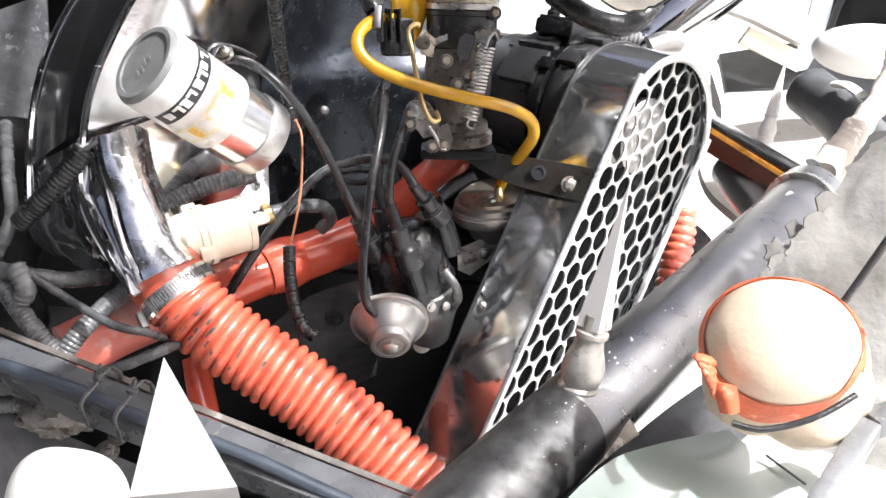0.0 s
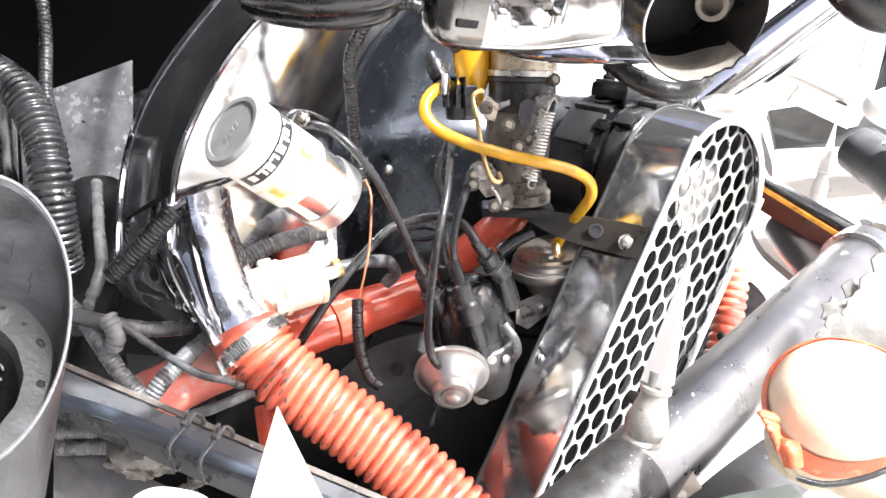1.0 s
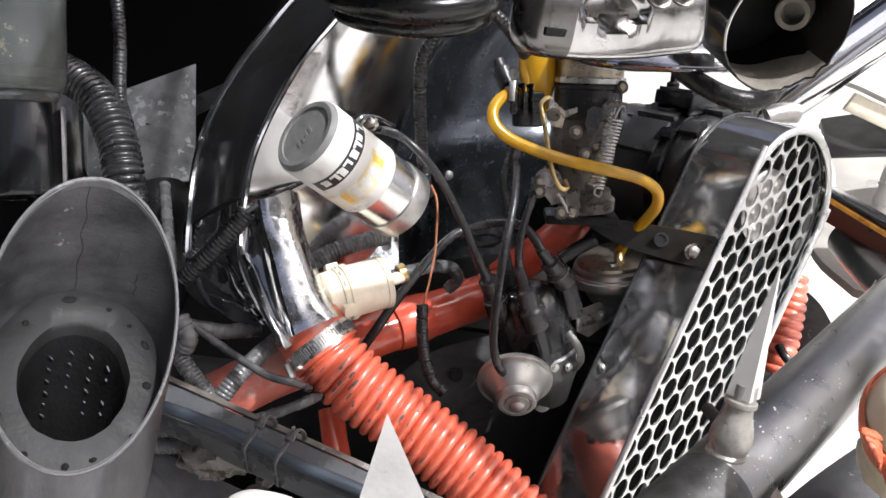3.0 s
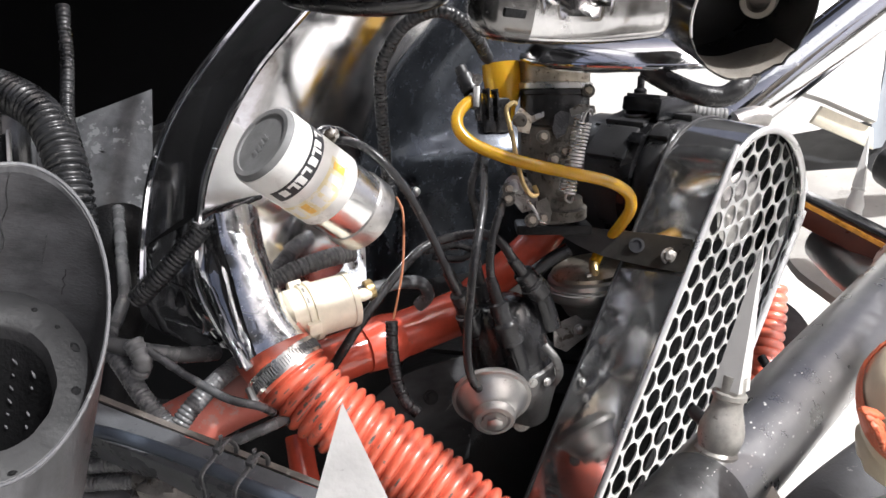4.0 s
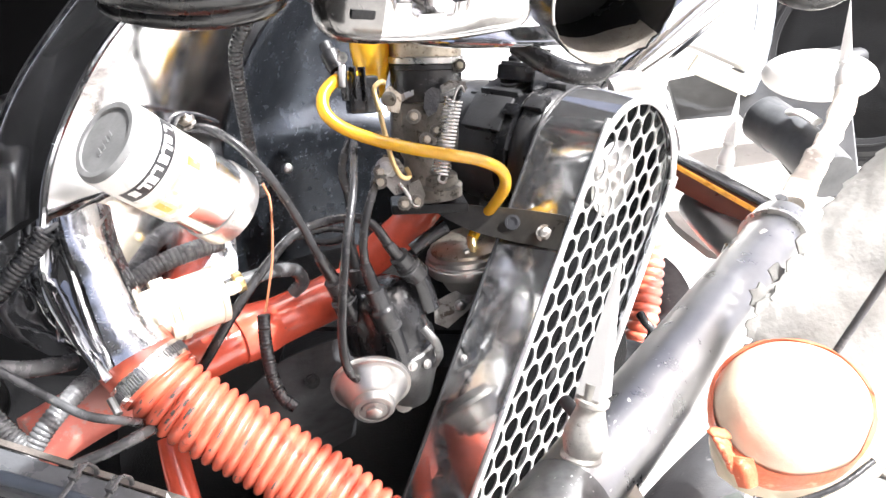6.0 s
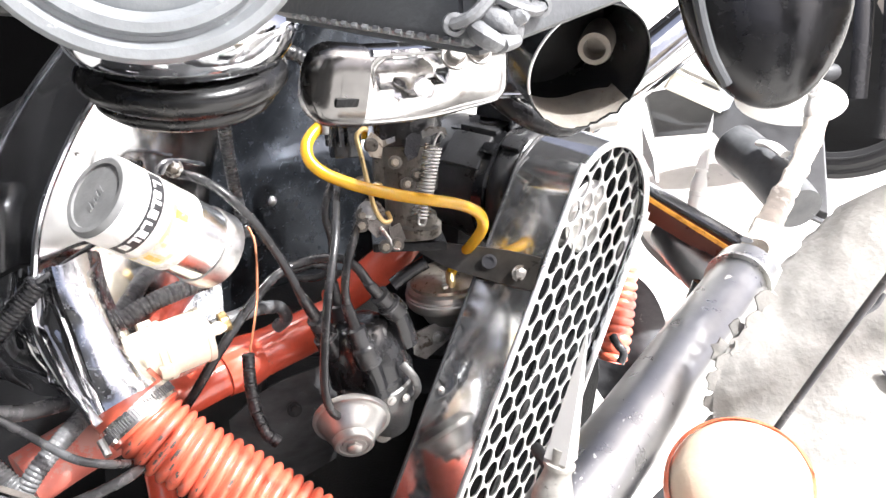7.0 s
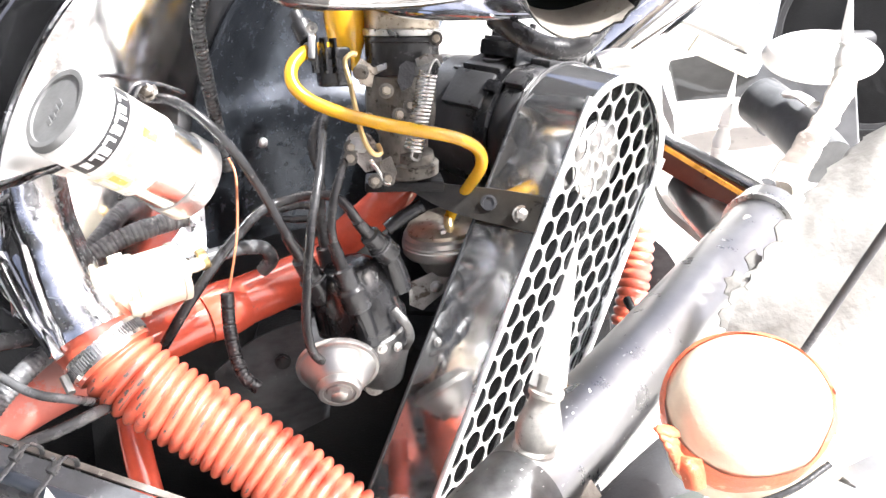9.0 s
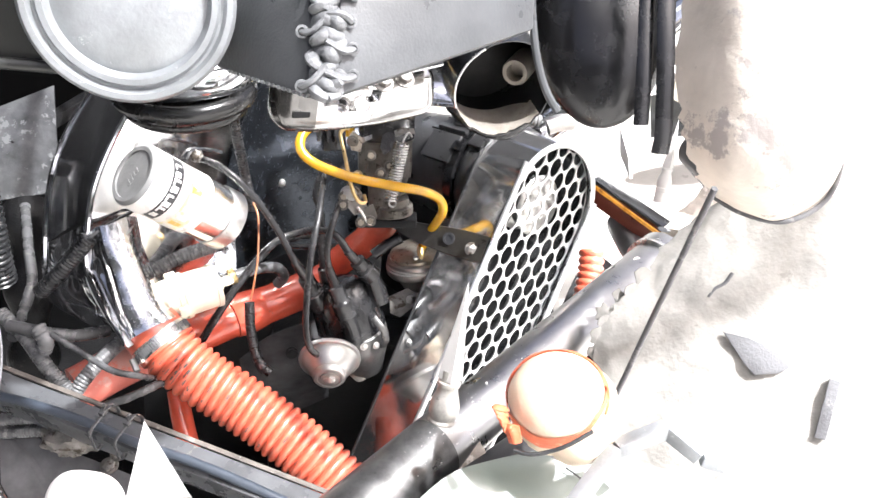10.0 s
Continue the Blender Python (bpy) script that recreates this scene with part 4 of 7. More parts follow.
wire("plug_lead", [(-0.0576, 0.6810, 0.6490), (-0.0743, 0.6815, 0.6806), (-0.0966, 0.6739, 0.7195), (-0.1227, 0.6684, 0.7503), (-0.1485, 0.6771, 0.7624), (-0.1743, 0.7059, 0.7567)], 0.0042, RUBBER, "black coil lead running down to the cap", "lead", "plug leads")
wire("plug_lead", [(-0.0318, 0.7236, 0.6452), (-0.0338, 0.7292, 0.6882), (-0.0419, 0.7290, 0.7169), (-0.0382, 0.7468, 0.7351), (-0.0332, 0.7723, 0.7452)], 0.0042, RUBBER, "black plug lead behind the yellow tube", "lead", "plug leads")
wire("plug_lead", [(-0.0832, 0.7337, 0.6500), (-0.0547, 0.7473, 0.6540), (-0.0364, 0.7566, 0.6481), (-0.0472, 0.7527, 0.6391), (-0.0740, 0.7419, 0.6421)], 0.0038, RUBBER, "looped black lead above the red pipe", "lead", "plug leads")
wire("copper_wire", [(-0.1103, 0.7019, 0.7102), (-0.1025, 0.6918, 0.6968), (-0.0986, 0.6717, 0.6577), (-0.1002, 0.6618, 0.6320), (-0.1031, 0.6528, 0.6086)], 0.0012, COPPER, "thin bare copper-coloured wire", segs=6)
loom("corrugated_conduit", [(-0.1046, 0.6521, 0.6070), (-0.1012, 0.6423, 0.5807), (-0.0946, 0.6331, 0.5557), (-0.0846, 0.6227, 0.5413), (-0.0738, 0.6203, 0.5337)], 0.0054, "short black corrugated conduit hanging from a wire", 0.0034)
loom("corrugated_conduit", [(-0.2203, 0.6545, 0.6273), (-0.1997, 0.6711, 0.6402), (-0.1751, 0.6862, 0.6487), (-0.1506, 0.7096, 0.6509)], 0.0080, "thick grey corrugated conduit under the coil", 0.0040, material=DUSTLITLOOM)
loom("corrugated_conduit", [(-0.1145, 0.7265, 0.6910), (-0.1239, 0.7224, 0.7377), (-0.1281, 0.6816, 0.8185), (-0.1200, 0.6690, 0.8464), (-0.1074, 0.6643, 0.8657), (-0.0867, 0.6573, 0.8777), (-0.0684, 0.6569, 0.8769), (-0.0499, 0.6731, 0.8615), (-0.0363, 0.7291, 0.8397)], 0.0054, "black corrugated conduit arching over the chrome shroud")
loom("corrugated_conduit", [(-0.2578, 0.5961, 0.6979), (-0.2716, 0.5915, 0.6790), (-0.2902, 0.5871, 0.6555), (-0.3113, 0.5884, 0.6334)], 0.0080, "fat black corrugated conduit beside the shroud", 0.0038)
wire("black_wire", [(-0.2596, 0.5956, 0.6968), (-0.2446, 0.6085, 0.7062), (-0.2286, 0.6334, 0.7136), (-0.2256, 0.6748, 0.7092)], 0.0022, RUBBER, "thin black wire leaving the conduit")
wire("black_wire", [(-0.2278, 0.6843, 0.7064), (-0.2294, 0.6716, 0.6872), (-0.2277, 0.6648, 0.6552), (-0.2180, 0.6672, 0.6322)], 0.0045, RUBBER, "black wire behind the coil")

# ---- carburettor ----
K0, K1 = V((0.0441, 0.7741, 0.6703)), V((0.0315, 0.7930, 0.8339))
carb = thing("carburettor", K0, "oily alloy carburettor with linkage and return spring", "carburettor")
km = along(K0, K1, (1, 0, 0))
mesh_ob("base_flange", *box(km @ pose(0, 0, 0.004), 0.075, 0.050, 0.010, 0.003), GREASE, carb)
mesh_ob("throttle_body", *lathe(km, [(0.022, 0.008), (0.0235, 0.012), (0.0235, 0.050), (0.0265, 0.055), (0.0265, 0.062), (0.024, 0.064)], 28), CARBGREY, carb)
mesh_ob("float_bowl", *box(km @ pose(-0.006, 0.006, 0.086), 0.058, 0.050, 0.046, 0.007), CARBGREY, carb)
mesh_ob("neck", *lathe(km, [(0.030, 0.060), (0.031, 0.070), (0.0315, 0.100), (0.033, 0.106)], 36), CARBGREY, carb)
mesh_ob("throat", *lathe(km, [(0.033, 0.107), (0.0345, 0.111), (0.0345, 0.136), (0.036, 0.137), (0.036, 0.141), (0.0335, 0.143)], 40), RUBBER, carb, "dark rubber-coated throat ring")
mesh_ob("clamp_ring", *lathe(km, [(0.0345, 0.1415), (0.0372, 0.1425), (0.0372, 0.1475), (0.0345, 0.1485)], 40), BRIGHTSTEEL, carb, "bright clamp ring")
mesh_ob("collar", *lathe(km, [(0.0335, 0.146), (0.0345, 0.150), (0.0345, 0.176)], 40), TINPLATE, carb, "shiny bronze-tinted clamp collar")
mesh_ob("choke_housing", *box(along((-0.0259, 0.7448, 0.7858), (-0.0288, 0.7510, 0.8166), (1, 0.3, 0)), 0.028, 0.022, 0.034, 0.004), BLACKPLASTIC, carb)
for k in range(3):
    off = V(0.0082 * k, 0.001 * k, 0.0)
    mesh_ob("rib", *bar(V((-0.0437, 0.7347, 0.8119)) + off, V((-0.0399, 0.7290, 0.7826)) + off, 0.0022, 0.010, 0.0008), BLACKPLASTIC, carb)
mesh_ob("barrel", *lathe(along((-0.0501, 0.7483, 0.8091), (-0.0588, 0.7577, 0.8234)), [(0.008, -0.004), (0.009, 0.0), (0.009, 0.014), (0.006, 0.016), (0.006, 0.024)], 18), RUBBER, carb)
mesh_ob("hose_clip", *box(along((-0.0437, 0.7255, 0.8046), (-0.0446, 0.7312, 0.8198), (1, 0, 0)), 0.006, 0.003, 0.020, 0.001), STEEL, carb, "bent steel clip on the hose end")
mesh_ob("clip_eye", *lathe(along((-0.0441, 0.7302, 0.8200), (-0.0441, 0.7199, 0.8209)), [(0.005, 0), (0.005, 0.003), (0.0025, 0.003), (0.002, 0.001)], 16), STEEL, carb)
mesh_ob("yellow_cap", *lathe(along((-0.0113, 0.7848, 0.7755), (-0.0220, 0.7957, 0.8334), (1, 0, 0)), [(0.008, 0), (0.010, 0.012), (0.018, 0.030), (0.0195, 0.045), (0.019, 0.058)], 10), YELLOW, carb, "amber plastic cover")
mesh_ob("link_rod", *sweep([(-0.0062, 0.7289, 0.8007), (-0.0096, 0.7269, 0.8017), (-0.0136, 0.7234, 0.7986), (-0.0153, 0.7218, 0.7944), (-0.0099, 0.7158, 0.7781), (-0.0040, 0.7086, 0.7584), (0.0015, 0.7032, 0.7409), (0.0076, 0.7008, 0.7282), (0.0140, 0.7008, 0.7217), (0.0195, 0.7045, 0.7224), (0.0162, 0.7099, 0.7285)], 0.0023, 8, 0.003), BRASS, carb, "bent brass-plated link rod")
mesh_ob("link_rod", *sweep([(0.0102, 0.6989, 0.7172), (0.0180, 0.6958, 0.7082), (0.0234, 0.6930, 0.7001), (0.0280, 0.6926, 0.6985), (0.0264, 0.6963, 0.7029)], 0.0017, 8, 0.003), BRIGHTSTEEL, carb)
choke_lever = mesh_ob("choke_lever", *plate([(-0.0069, 0.7359, 0.7884), (-0.0019, 0.7391, 0.7962), (0.0090, 0.7368, 0.7890), (0.0204, 0.7359, 0.7938), (0.0209, 0.7344, 0.7897), (0.0098, 0.7345, 0.7828), (0.0083, 0.7309, 0.7733), (-0.0023, 0.7308, 0.7744)], 0.002), TINPLATE, carb, "tarnished tinplate choke lever")
mesh_ob("lever_tab", *plate([(0.0118, 0.7325, 0.7912), (0.0199, 0.7321, 0.7949), (0.0205, 0.7304, 0.7904), (0.0134, 0.7310, 0.7872)], 0.0015), BRIGHTSTEEL, choke_lever)
mesh_ob("choke_spindle", *lathe(along((-0.0015, 0.7348, 0.7848), (-0.0020, 0.7246, 0.7861)), [(0.007, -0.004), (0.007, 0.003), (0.0045, 0.004), (0.0045, 0.006)], 20), CARBGREY, choke_lever)
mesh_ob("fast_idle_lever", *plate([(0.0320, 0.7511, 0.7901), (0.0371, 0.7528, 0.7938), (0.0451, 0.7526, 0.7925), (0.0455, 0.7483, 0.7810), (0.0431, 0.7453, 0.7733), (0.0348, 0.7430, 0.7683), (0.0303, 0.7460, 0.7768)], 0.003), RUBBER, carb)
mesh_ob("spring_bracket", *plate([(0.0453, 0.7498, 0.7964), (0.0536, 0.7521, 0.8014), (0.0682, 0.7525, 0.8008), (0.0702, 0.7503, 0.7947), (0.0600, 0.7502, 0.7957), (0.0515, 0.7483, 0.7918), (0.0473, 0.7476, 0.7903)], 0.003), DIRTY, carb)
mesh_ob("throttle_lever", *plate([(-0.0097, 0.7156, 0.7296), (-0.0041, 0.7188, 0.7374), (0.0085, 0.7183, 0.7345), (0.0190, 0.7140, 0.7220), (0.0219, 0.7087, 0.7078), (0.0070, 0.7063, 0.7032), (-0.0044, 0.7101, 0.7145)], 0.003), DIRTY, carb)
mesh_ob("throttle_stop", *plate([(0.0179, 0.7036, 0.7145), (0.0277, 0.7060, 0.7196), (0.0341, 0.7029, 0.7053), (0.0284, 0.7001, 0.6985), (0.0199, 0.6994, 0.7034)], 0.003), CARBGREY, carb)
mesh_ob("cam", *lathe(along((-0.0015, 0.7147, 0.7262), (-0.0028, 0.7029, 0.7292)), [(0.010, -0.002), (0.010, 0.003), (0.006, 0.004), (0.0055, 0.008), (0.003, 0.009)], 18), STEEL, carb)
mesh_ob("idle_jet", *lathe(along((0.0061, 0.7267, 0.7458), (0.0040, 0.7105, 0.7483)), [(0.0055, -0.006), (0.0055, 0.006), (0.0035, 0.007), (0.0035, 0.010)], 14), BRASS, carb)
mesh_ob("accelerator_pump", *lathe(along((0.0538, 0.7650, 0.6888), (0.0521, 0.7640, 0.7062)), [(0.022, 0), (0.022, 0.010), (0.018, 0.012), (0.017, 0.020), (0.010, 0.022)], 24), CARBGREY, carb)
for p in ((0.0211, 0.7226, 0.7727), (-0.0083, 0.7220, 0.7520), (-0.0069, 0.7050, 0.7156), (-0.0069, 0.7084, 0.7244), (0.0157, 0.6927, 0.7003), (0.0264, 0.6940, 0.7024), (0.0338, 0.7239, 0.7520), (0.0433, 0.7322, 0.7586), (0.0629, 0.7647, 0.8138)):
    mesh_ob("screw", *hexbolt(p, (0.05, -0.95, 0.3), 0.0036, 0.005), TINPLATE, carb)
    mesh_ob("washer", *lathe(along(p, V(p) + V(0.05, -0.95, 0.3)), [(0.0065, -0.003), (0.0065, 0.001), (0.004, 0.0015)], 16), CARBGREY, carb)
S0, S1 = V((0.0563, 0.7291, 0.7897)), V((0.0478, 0.7141, 0.7232))
sp = []
for k in range(21 * 14 + 1):
    s = k / (21 * 14)
    sp.append((s, 2 * math.pi * 21 * s))
smx = along(S0, S1)
spts = [smx @ V(0.0078 * math.cos(a), 0.0078 * math.sin(a), s * (S1 - S0).length) for s, a in sp]


def coil_spring(pts, r):
    """A round wire through close-set points."""
    verts, faces, segs = [], [], 6
    up = V(0, 0, 1)
    for k, p in enumerate(pts):
        d = (pts[min(len(pts) - 1, k + 1)] - pts[max(0, k - 1)]).normalized()
        up = (up - d * up.dot(d)).normalized()
        rt = d.cross(up)
        verts += [p + rt * (r * math.cos(i * math.pi / 3)) + up * (r * math.sin(i * math.pi / 3)) for i in range(segs)]
    for k in range(len(pts) - 1):
        faces += [[k * segs + i, k * segs + (i + 1) % segs, (k + 1) * segs + (i + 1) % segs, (k + 1) * segs + i] for i in range(segs)]
    return verts, faces


spring = thing("return_spring", (S0 + S1) / 2, "bright steel throttle return spring", "spring")
mesh_ob("spring_wire", *coil_spring(spts, 0.0011), BRIGHTSTEEL, spring)
mesh_ob("hook", *sweep([(0.0564, 0.7287, 0.7887), (0.0587, 0.7316, 0.7961), (0.0628, 0.7356, 0.8002), (0.0668, 0.7419, 0.7940)], 0.0012, 6, 0.002), STEEL, spring)
mesh_ob("hook", *sweep([(0.0477, 0.7145, 0.7242), (0.0463, 0.7120, 0.7178), (0.0522, 0.7163, 0.7144), (0.0545, 0.7229, 0.7175)], 0.0012, 6, 0.002), STEEL, spring)

# ---- fuel line and pump ----
tube = thing("fuel_line", (0.0181, 0.7111, 0.7470), "translucent amber-yellow fuel hose curving to the pump", "hose")
mesh_ob("hose", *sweep([(-0.0313, 0.7506, 0.8003), (-0.0478, 0.7336, 0.8001), (-0.0588, 0.7184, 0.7895), (-0.0574, 0.7081, 0.7763), (-0.0430, 0.7043, 0.7646), (-0.0159, 0.7021, 0.7556), (0.0172, 0.7012, 0.7493), (0.0508, 0.7060, 0.7438), (0.0846, 0.7157, 0.7369), (0.1053, 0.7231, 0.7259), (0.1107, 0.7279, 0.7095), (0.1037, 0.7403, 0.6868), (0.0946, 0.7665, 0.6582), (0.0907, 0.7744, 0.6374)], 0.0057, 16, 0.004), YELLOW, tube)
mesh_ob("clip", *lathe(along((-0.0423, 0.7361, 0.8003), (-0.0472, 0.7335, 0.7996)), [(0.0072, 0), (0.0078, 0.001), (0.0078, 0.006), (0.0072, 0.007)], 20), STEEL, tube)
pump = thing("fuel_pump", (0.0900, 0.7826, 0.5886), "round pressed-steel fuel pump with dark lid", "pump")
pm = along((0.0969, 0.7937, 0.6027), (0.0870, 0.7936, 0.6458), (1, 0, 0))
mesh_ob("body", *lathe(pm, [(0.032, -0.02), (0.039, -0.004), (0.0475, 0.0), (0.0495, 0.003), (0.0495, 0.011), (0.0485, 0.012), (0.0485, 0.014), (0.0465, 0.015), (0.0465, 0.020), (0.043, 0.022)], 44), CANSTEEL, pump, "pale pressed-steel rim")
pump_lid = mesh_ob("lid", *lathe(pm, [(0.042, 0.021), (0.042, 0.026), (0.034, 0.031), (0.012, 0.033)], 40), TINPLATE, pump, "tarnished domed lid")
mesh_ob("nipple", *sweep([(0.0919, 0.7602, 0.6279), (0.0899, 0.7669, 0.6375), (0.0902, 0.7759, 0.6414)], 0.0050, 12, 0.003), BRASS, pump)
mesh_ob("inlet", *sweep([(0.0633, 0.7733, 0.6518), (0.0464, 0.7687, 0.6416), (0.0298, 0.7629, 0.6286)], 0.0075, 14, 0.003), RUBBER, pump, "grey rubber inlet stub")
for a in (20, 140, 260):
    mesh_ob("screw", *hexbolt(pm @ V(0.034 * math.cos(radians(a)), 0.034 * math.sin(radians(a)), 0.026), pm.to_3x3() @ V(0, 0, 1), 0.004, 0.006), STEEL, pump_lid)
pump_mount = mesh_ob("mount", *plate([(0.0544, 0.7683, 0.5694), (0.0984, 0.7787, 0.5914), (0.1017, 0.7712, 0.5712), (0.0701, 0.7596, 0.5446), (0.0570, 0.7607, 0.5492)], 0.006), DIRTY, pump)
mesh_ob("screw", *hexbolt((0.0828, 0.7639, 0.5685), (0.1, -0.95, 0.2), 0.005, 0.005), STEEL, pump_mount)

# ---- belt guard ----
GO, GU, GW, GN = V(0.084, 0.607, 0.441), V(0.3149, 0.3553, 0.8801), V(0.6714, 0.5721, -0.4711), V(0.6709, -0.7392, 0.0584)
GWID, GTOP, GDEEP = 0.172, 0.345, 0.069
GR = GWID / 2


def gp(w, u, n=0.0):
    return GO + GW * w + GU * u + GN * n


def stadium(inset=0.0, steps=28, low=-0.16):
    """Outline of the guard: straight sides below, a half round on top."""
    r = GR - inset
    pts = [(GR - r, low)]
    for k in range(steps + 1):
        a = math.pi - math.pi * k / steps
        pts.append((GR + r * math.cos(a), GTOP + r * math.sin(a)))
    pts.append((GR + r, low))
    return pts


guard = thing("belt_guard", gp(GR, -0.1), "polished chrome belt guard with a perforated front", "belt guard")
wall_rings = [[gp(w, u, -d) for w, u in stadium(-0.05 * d)] for d in (0.0, 0.004, GDEEP * 0.5, GDEEP)]
sides = [list(q) for q in zip(*wall_rings)]
mesh_ob("housing", *loft(sides, 0.0), DARKCHROME, guard, "mirror-polished side wall, scratched")
mesh_ob("back_lip", *sweep([gp(w, u, -GDEEP) for w, u in stadium(-0.0045, 48)], 0.0014, 8, 0.008), MATTEBLACK, guard)
rim_mid = stadium(0.0025, 48)
mesh_ob("rim", *sweep([gp(w, u, 0.0005) for w, u in rim_mid], 0.0042, 10, 0.006, 0.8, True, GN), PALEMETAL, guard, "bright rolled front bead")
back = stadium(-0.0034)
mesh_ob("back_plate", [gp(w, u, -GDEEP) for w, u in back], [list(range(len(back)))], GREASE, guard, "dark oily back of the guard")


def perforated(open_share, ins, sink):
    """A stadium sheet with round holes in a staggered grid, its columns along the guard; holes at the edge are cut by the rim."""
    aw, au, cw_, cu_ = 0.0185, 0.0146, 0.0010, 0.0280
    def fit_in(w, u):
        r = GR - ins
        if u <= GTOP:
            return min(max(w, GR - r), GR + r), u
        d = V(w - GR, u - GTOP, 0)
        if d.length > r:
            d *= r / d.length
        return GR + d.x, GTOP + d.y
    verts, faces = [], []
    n, r = 24, GR - ins
    for i in range(-5, 9):
        for j in range(-30, 12):
            w0 = 0.0532 + i * aw + j * cw_
            u0 = 0.3809 + i * au + j * cu_
            if u0 < -0.15 or w0 < GR - r - 0.008 or w0 > GR + r + 0.008:
                continue
            if u0 > GTOP and math.hypot(w0 - GR, u0 - GTOP) > r + 0.008:
                continue
            k = len(verts)
            ox, oy, grow = random.uniform(-0.0004, 0.0004), random.uniform(-0.0004, 0.0004), random.uniform(0.97, 1.02)
            for q in range(n):
                a = 2 * math.pi * q / n
                hr = 0.5 / math.cos(((a + math.pi / 6) % (math.pi / 3)) - math.pi / 6)
                ring = []
                for rad in (hr, open_share * grow):
                    x, y = rad * math.sin(a), rad * math.cos(a)
                    i2 = x / 0.866
                    j2 = y - i2 * 0.5
                    ring.append((w0 + i2 * aw + j2 * cw_, u0 + i2 * au + j2 * cu_))
                hw, hu = fit_in(*ring[0])
                cw, cu = fit_in(ring[1][0] + ox, ring[1][1] + oy)
                verts += [gp(hw, hu, sink), gp(cw, cu, sink), gp(cw, cu, sink - 0.0018)]
            for q in range(n):
                a, b = k + 3 * q, k + 3 * ((q + 1) % n)
                faces += [[a, b, b + 1, a + 1], [a + 1, b + 1, b + 2, a + 2]]
    return verts, faces


mesh_ob("perforated_sheet", *perforated(0.448, 0.002, -0.009), PALEMETAL, guard, "perforated bright metal sheet")
belt = thing("fan_belt", gp(GR, 0.2, -0.03), "black rubber fan belt on pulleys inside the guard", "belt")
bl = [gp(GR - 0.034, 0.0, -0.035), gp(GR - 0.034, 0.17, -0.035), gp(GR - 0.034, GTOP, -0.035), gp(GR, GTOP + 0.034, -0.035), gp(GR + 0.034, GTOP, -0.035), gp(GR + 0.034, 0.17, -0.035), gp(GR + 0.034, 0.0, -0.035)]
mesh_ob("belt", *sweep(bl, 0.006, 8, 0.006), RUBBER, belt)
pu = along(gp(GR, GTOP, -0.055), gp(GR, GTOP, -0.02))
mesh_ob("pulley", *lathe(pu, [(0.040, 0), (0.040, 0.006), (0.032, 0.014), (0.032, 0.026), (0.040, 0.032), (0.036, 0.035), (0.014, 0.036)], 40), STEEL, belt)
lug = thing("guard_bracket", (0.1472, 0.6997, 0.6734), "worn dark chrome strap bracket with two bolts", "bracket")
guard_strap = mesh_ob("strap", *loft(smooth_rows([[(0.0309, 0.7677, 0.6833), (0.0353, 0.7655, 0.6770)], [(0.0831, 0.7535, 0.6818), (0.0813, 0.7450, 0.6596)], [(0.1314, 0.7337, 0.6858), (0.1256, 0.7175, 0.6580)], [(0.1672, 0.7050, 0.6905), (0.1597, 0.6887, 0.6626)]], 2, 4), 0.003, (0, 1, -0.2)), STRAPMETAL, lug)
mesh_ob("bolt", *hexbolt((0.1488, 0.7087, 0.6715), (0.1, -0.93, 0.33), 0.0062, 0.006), DIRTY, guard_strap, "steel hex bolt head")
mesh_ob("hole_washer", *lathe(along((0.1217, 0.7297, 0.6738), (0.1185, 0.7168, 0.6796)), [(0.0075, 0), (0.0075, 0.002), (0.005, 0.0022), (0.005, 0.0005)], 20), PRINT, guard_strap)

# ---- alternator ----
AX = gp(GR - 0.006, GTOP + 0.012, -0.074)
alt = thing("alternator", AX - GN * 0.1 - V(0, 0, 0.06), "dirty black alternator behind the belt guard", "alternator")
am = along(AX, AX - GN, (0, 0, 1))
front_half = mesh_ob("front_housing", *lathe(am, [(0.045, 0.002), (0.064, 0.006), (0.071, 0.012), (0.0725, 0.018), (0.0725, 0.030), (0.070, 0.034)], 56), MATTEBLACK, alt)
strap = mesh_ob("strap", *lathe(am, [(0.072, 0.034), (0.0755, 0.036), (0.0755, 0.050), (0.072, 0.052)], 56), BLACKPLASTIC, alt, "glossy black clamping strap")
stator = mesh_ob("stator", *lathe(am, [(0.070, 0.052), (0.0715, 0.054), (0.0715, 0.084), (0.0690, 0.0855), (0.0690, 0.138), (0.0665, 0.1395), (0.0665, 0.168), (0.062, 0.178), (0.045, 0.186)], 56), MATTEBLACK, alt)
for a in (-48, 38):
    mesh_ob("lug", *box(am @ pose(0.074 * math.cos(radians(a)), 0.074 * math.sin(radians(a)), 0.043, 0, 0, a), 0.012, 0.014, 0.018, 0.003), BLACKPLASTIC, strap)
mesh_ob("boss", *lathe(along(am @ V(0.0745, -0.020, 0.070), am @ V(0.084, -0.0226, 0.070)), [(0.0155, -0.003), (0.0155, 0.0022), (0.0145, 0.0030), (0.0130, 0.0018), (0.006, 0.0020)], 32), MATTEBLACK, stator, "oval embossed boss")
for a in (-30, -4, 34, 62):
    mesh_ob("seam_rib", *box(am @ pose(0.0695 * math.cos(radians(a)), 0.0695 * math.sin(radians(a)), 0.100, 0, 0, a), 0.003, 0.004, 0.032, 0.001), MATTEBLACK, stator)
terminal_block = mesh_ob("terminal_box", *box(am @ pose(0.083, -0.006, 0.060, 0, 0, 6), 0.016, 0.052, 0.050, 0.003), BLACKPLASTIC, alt)
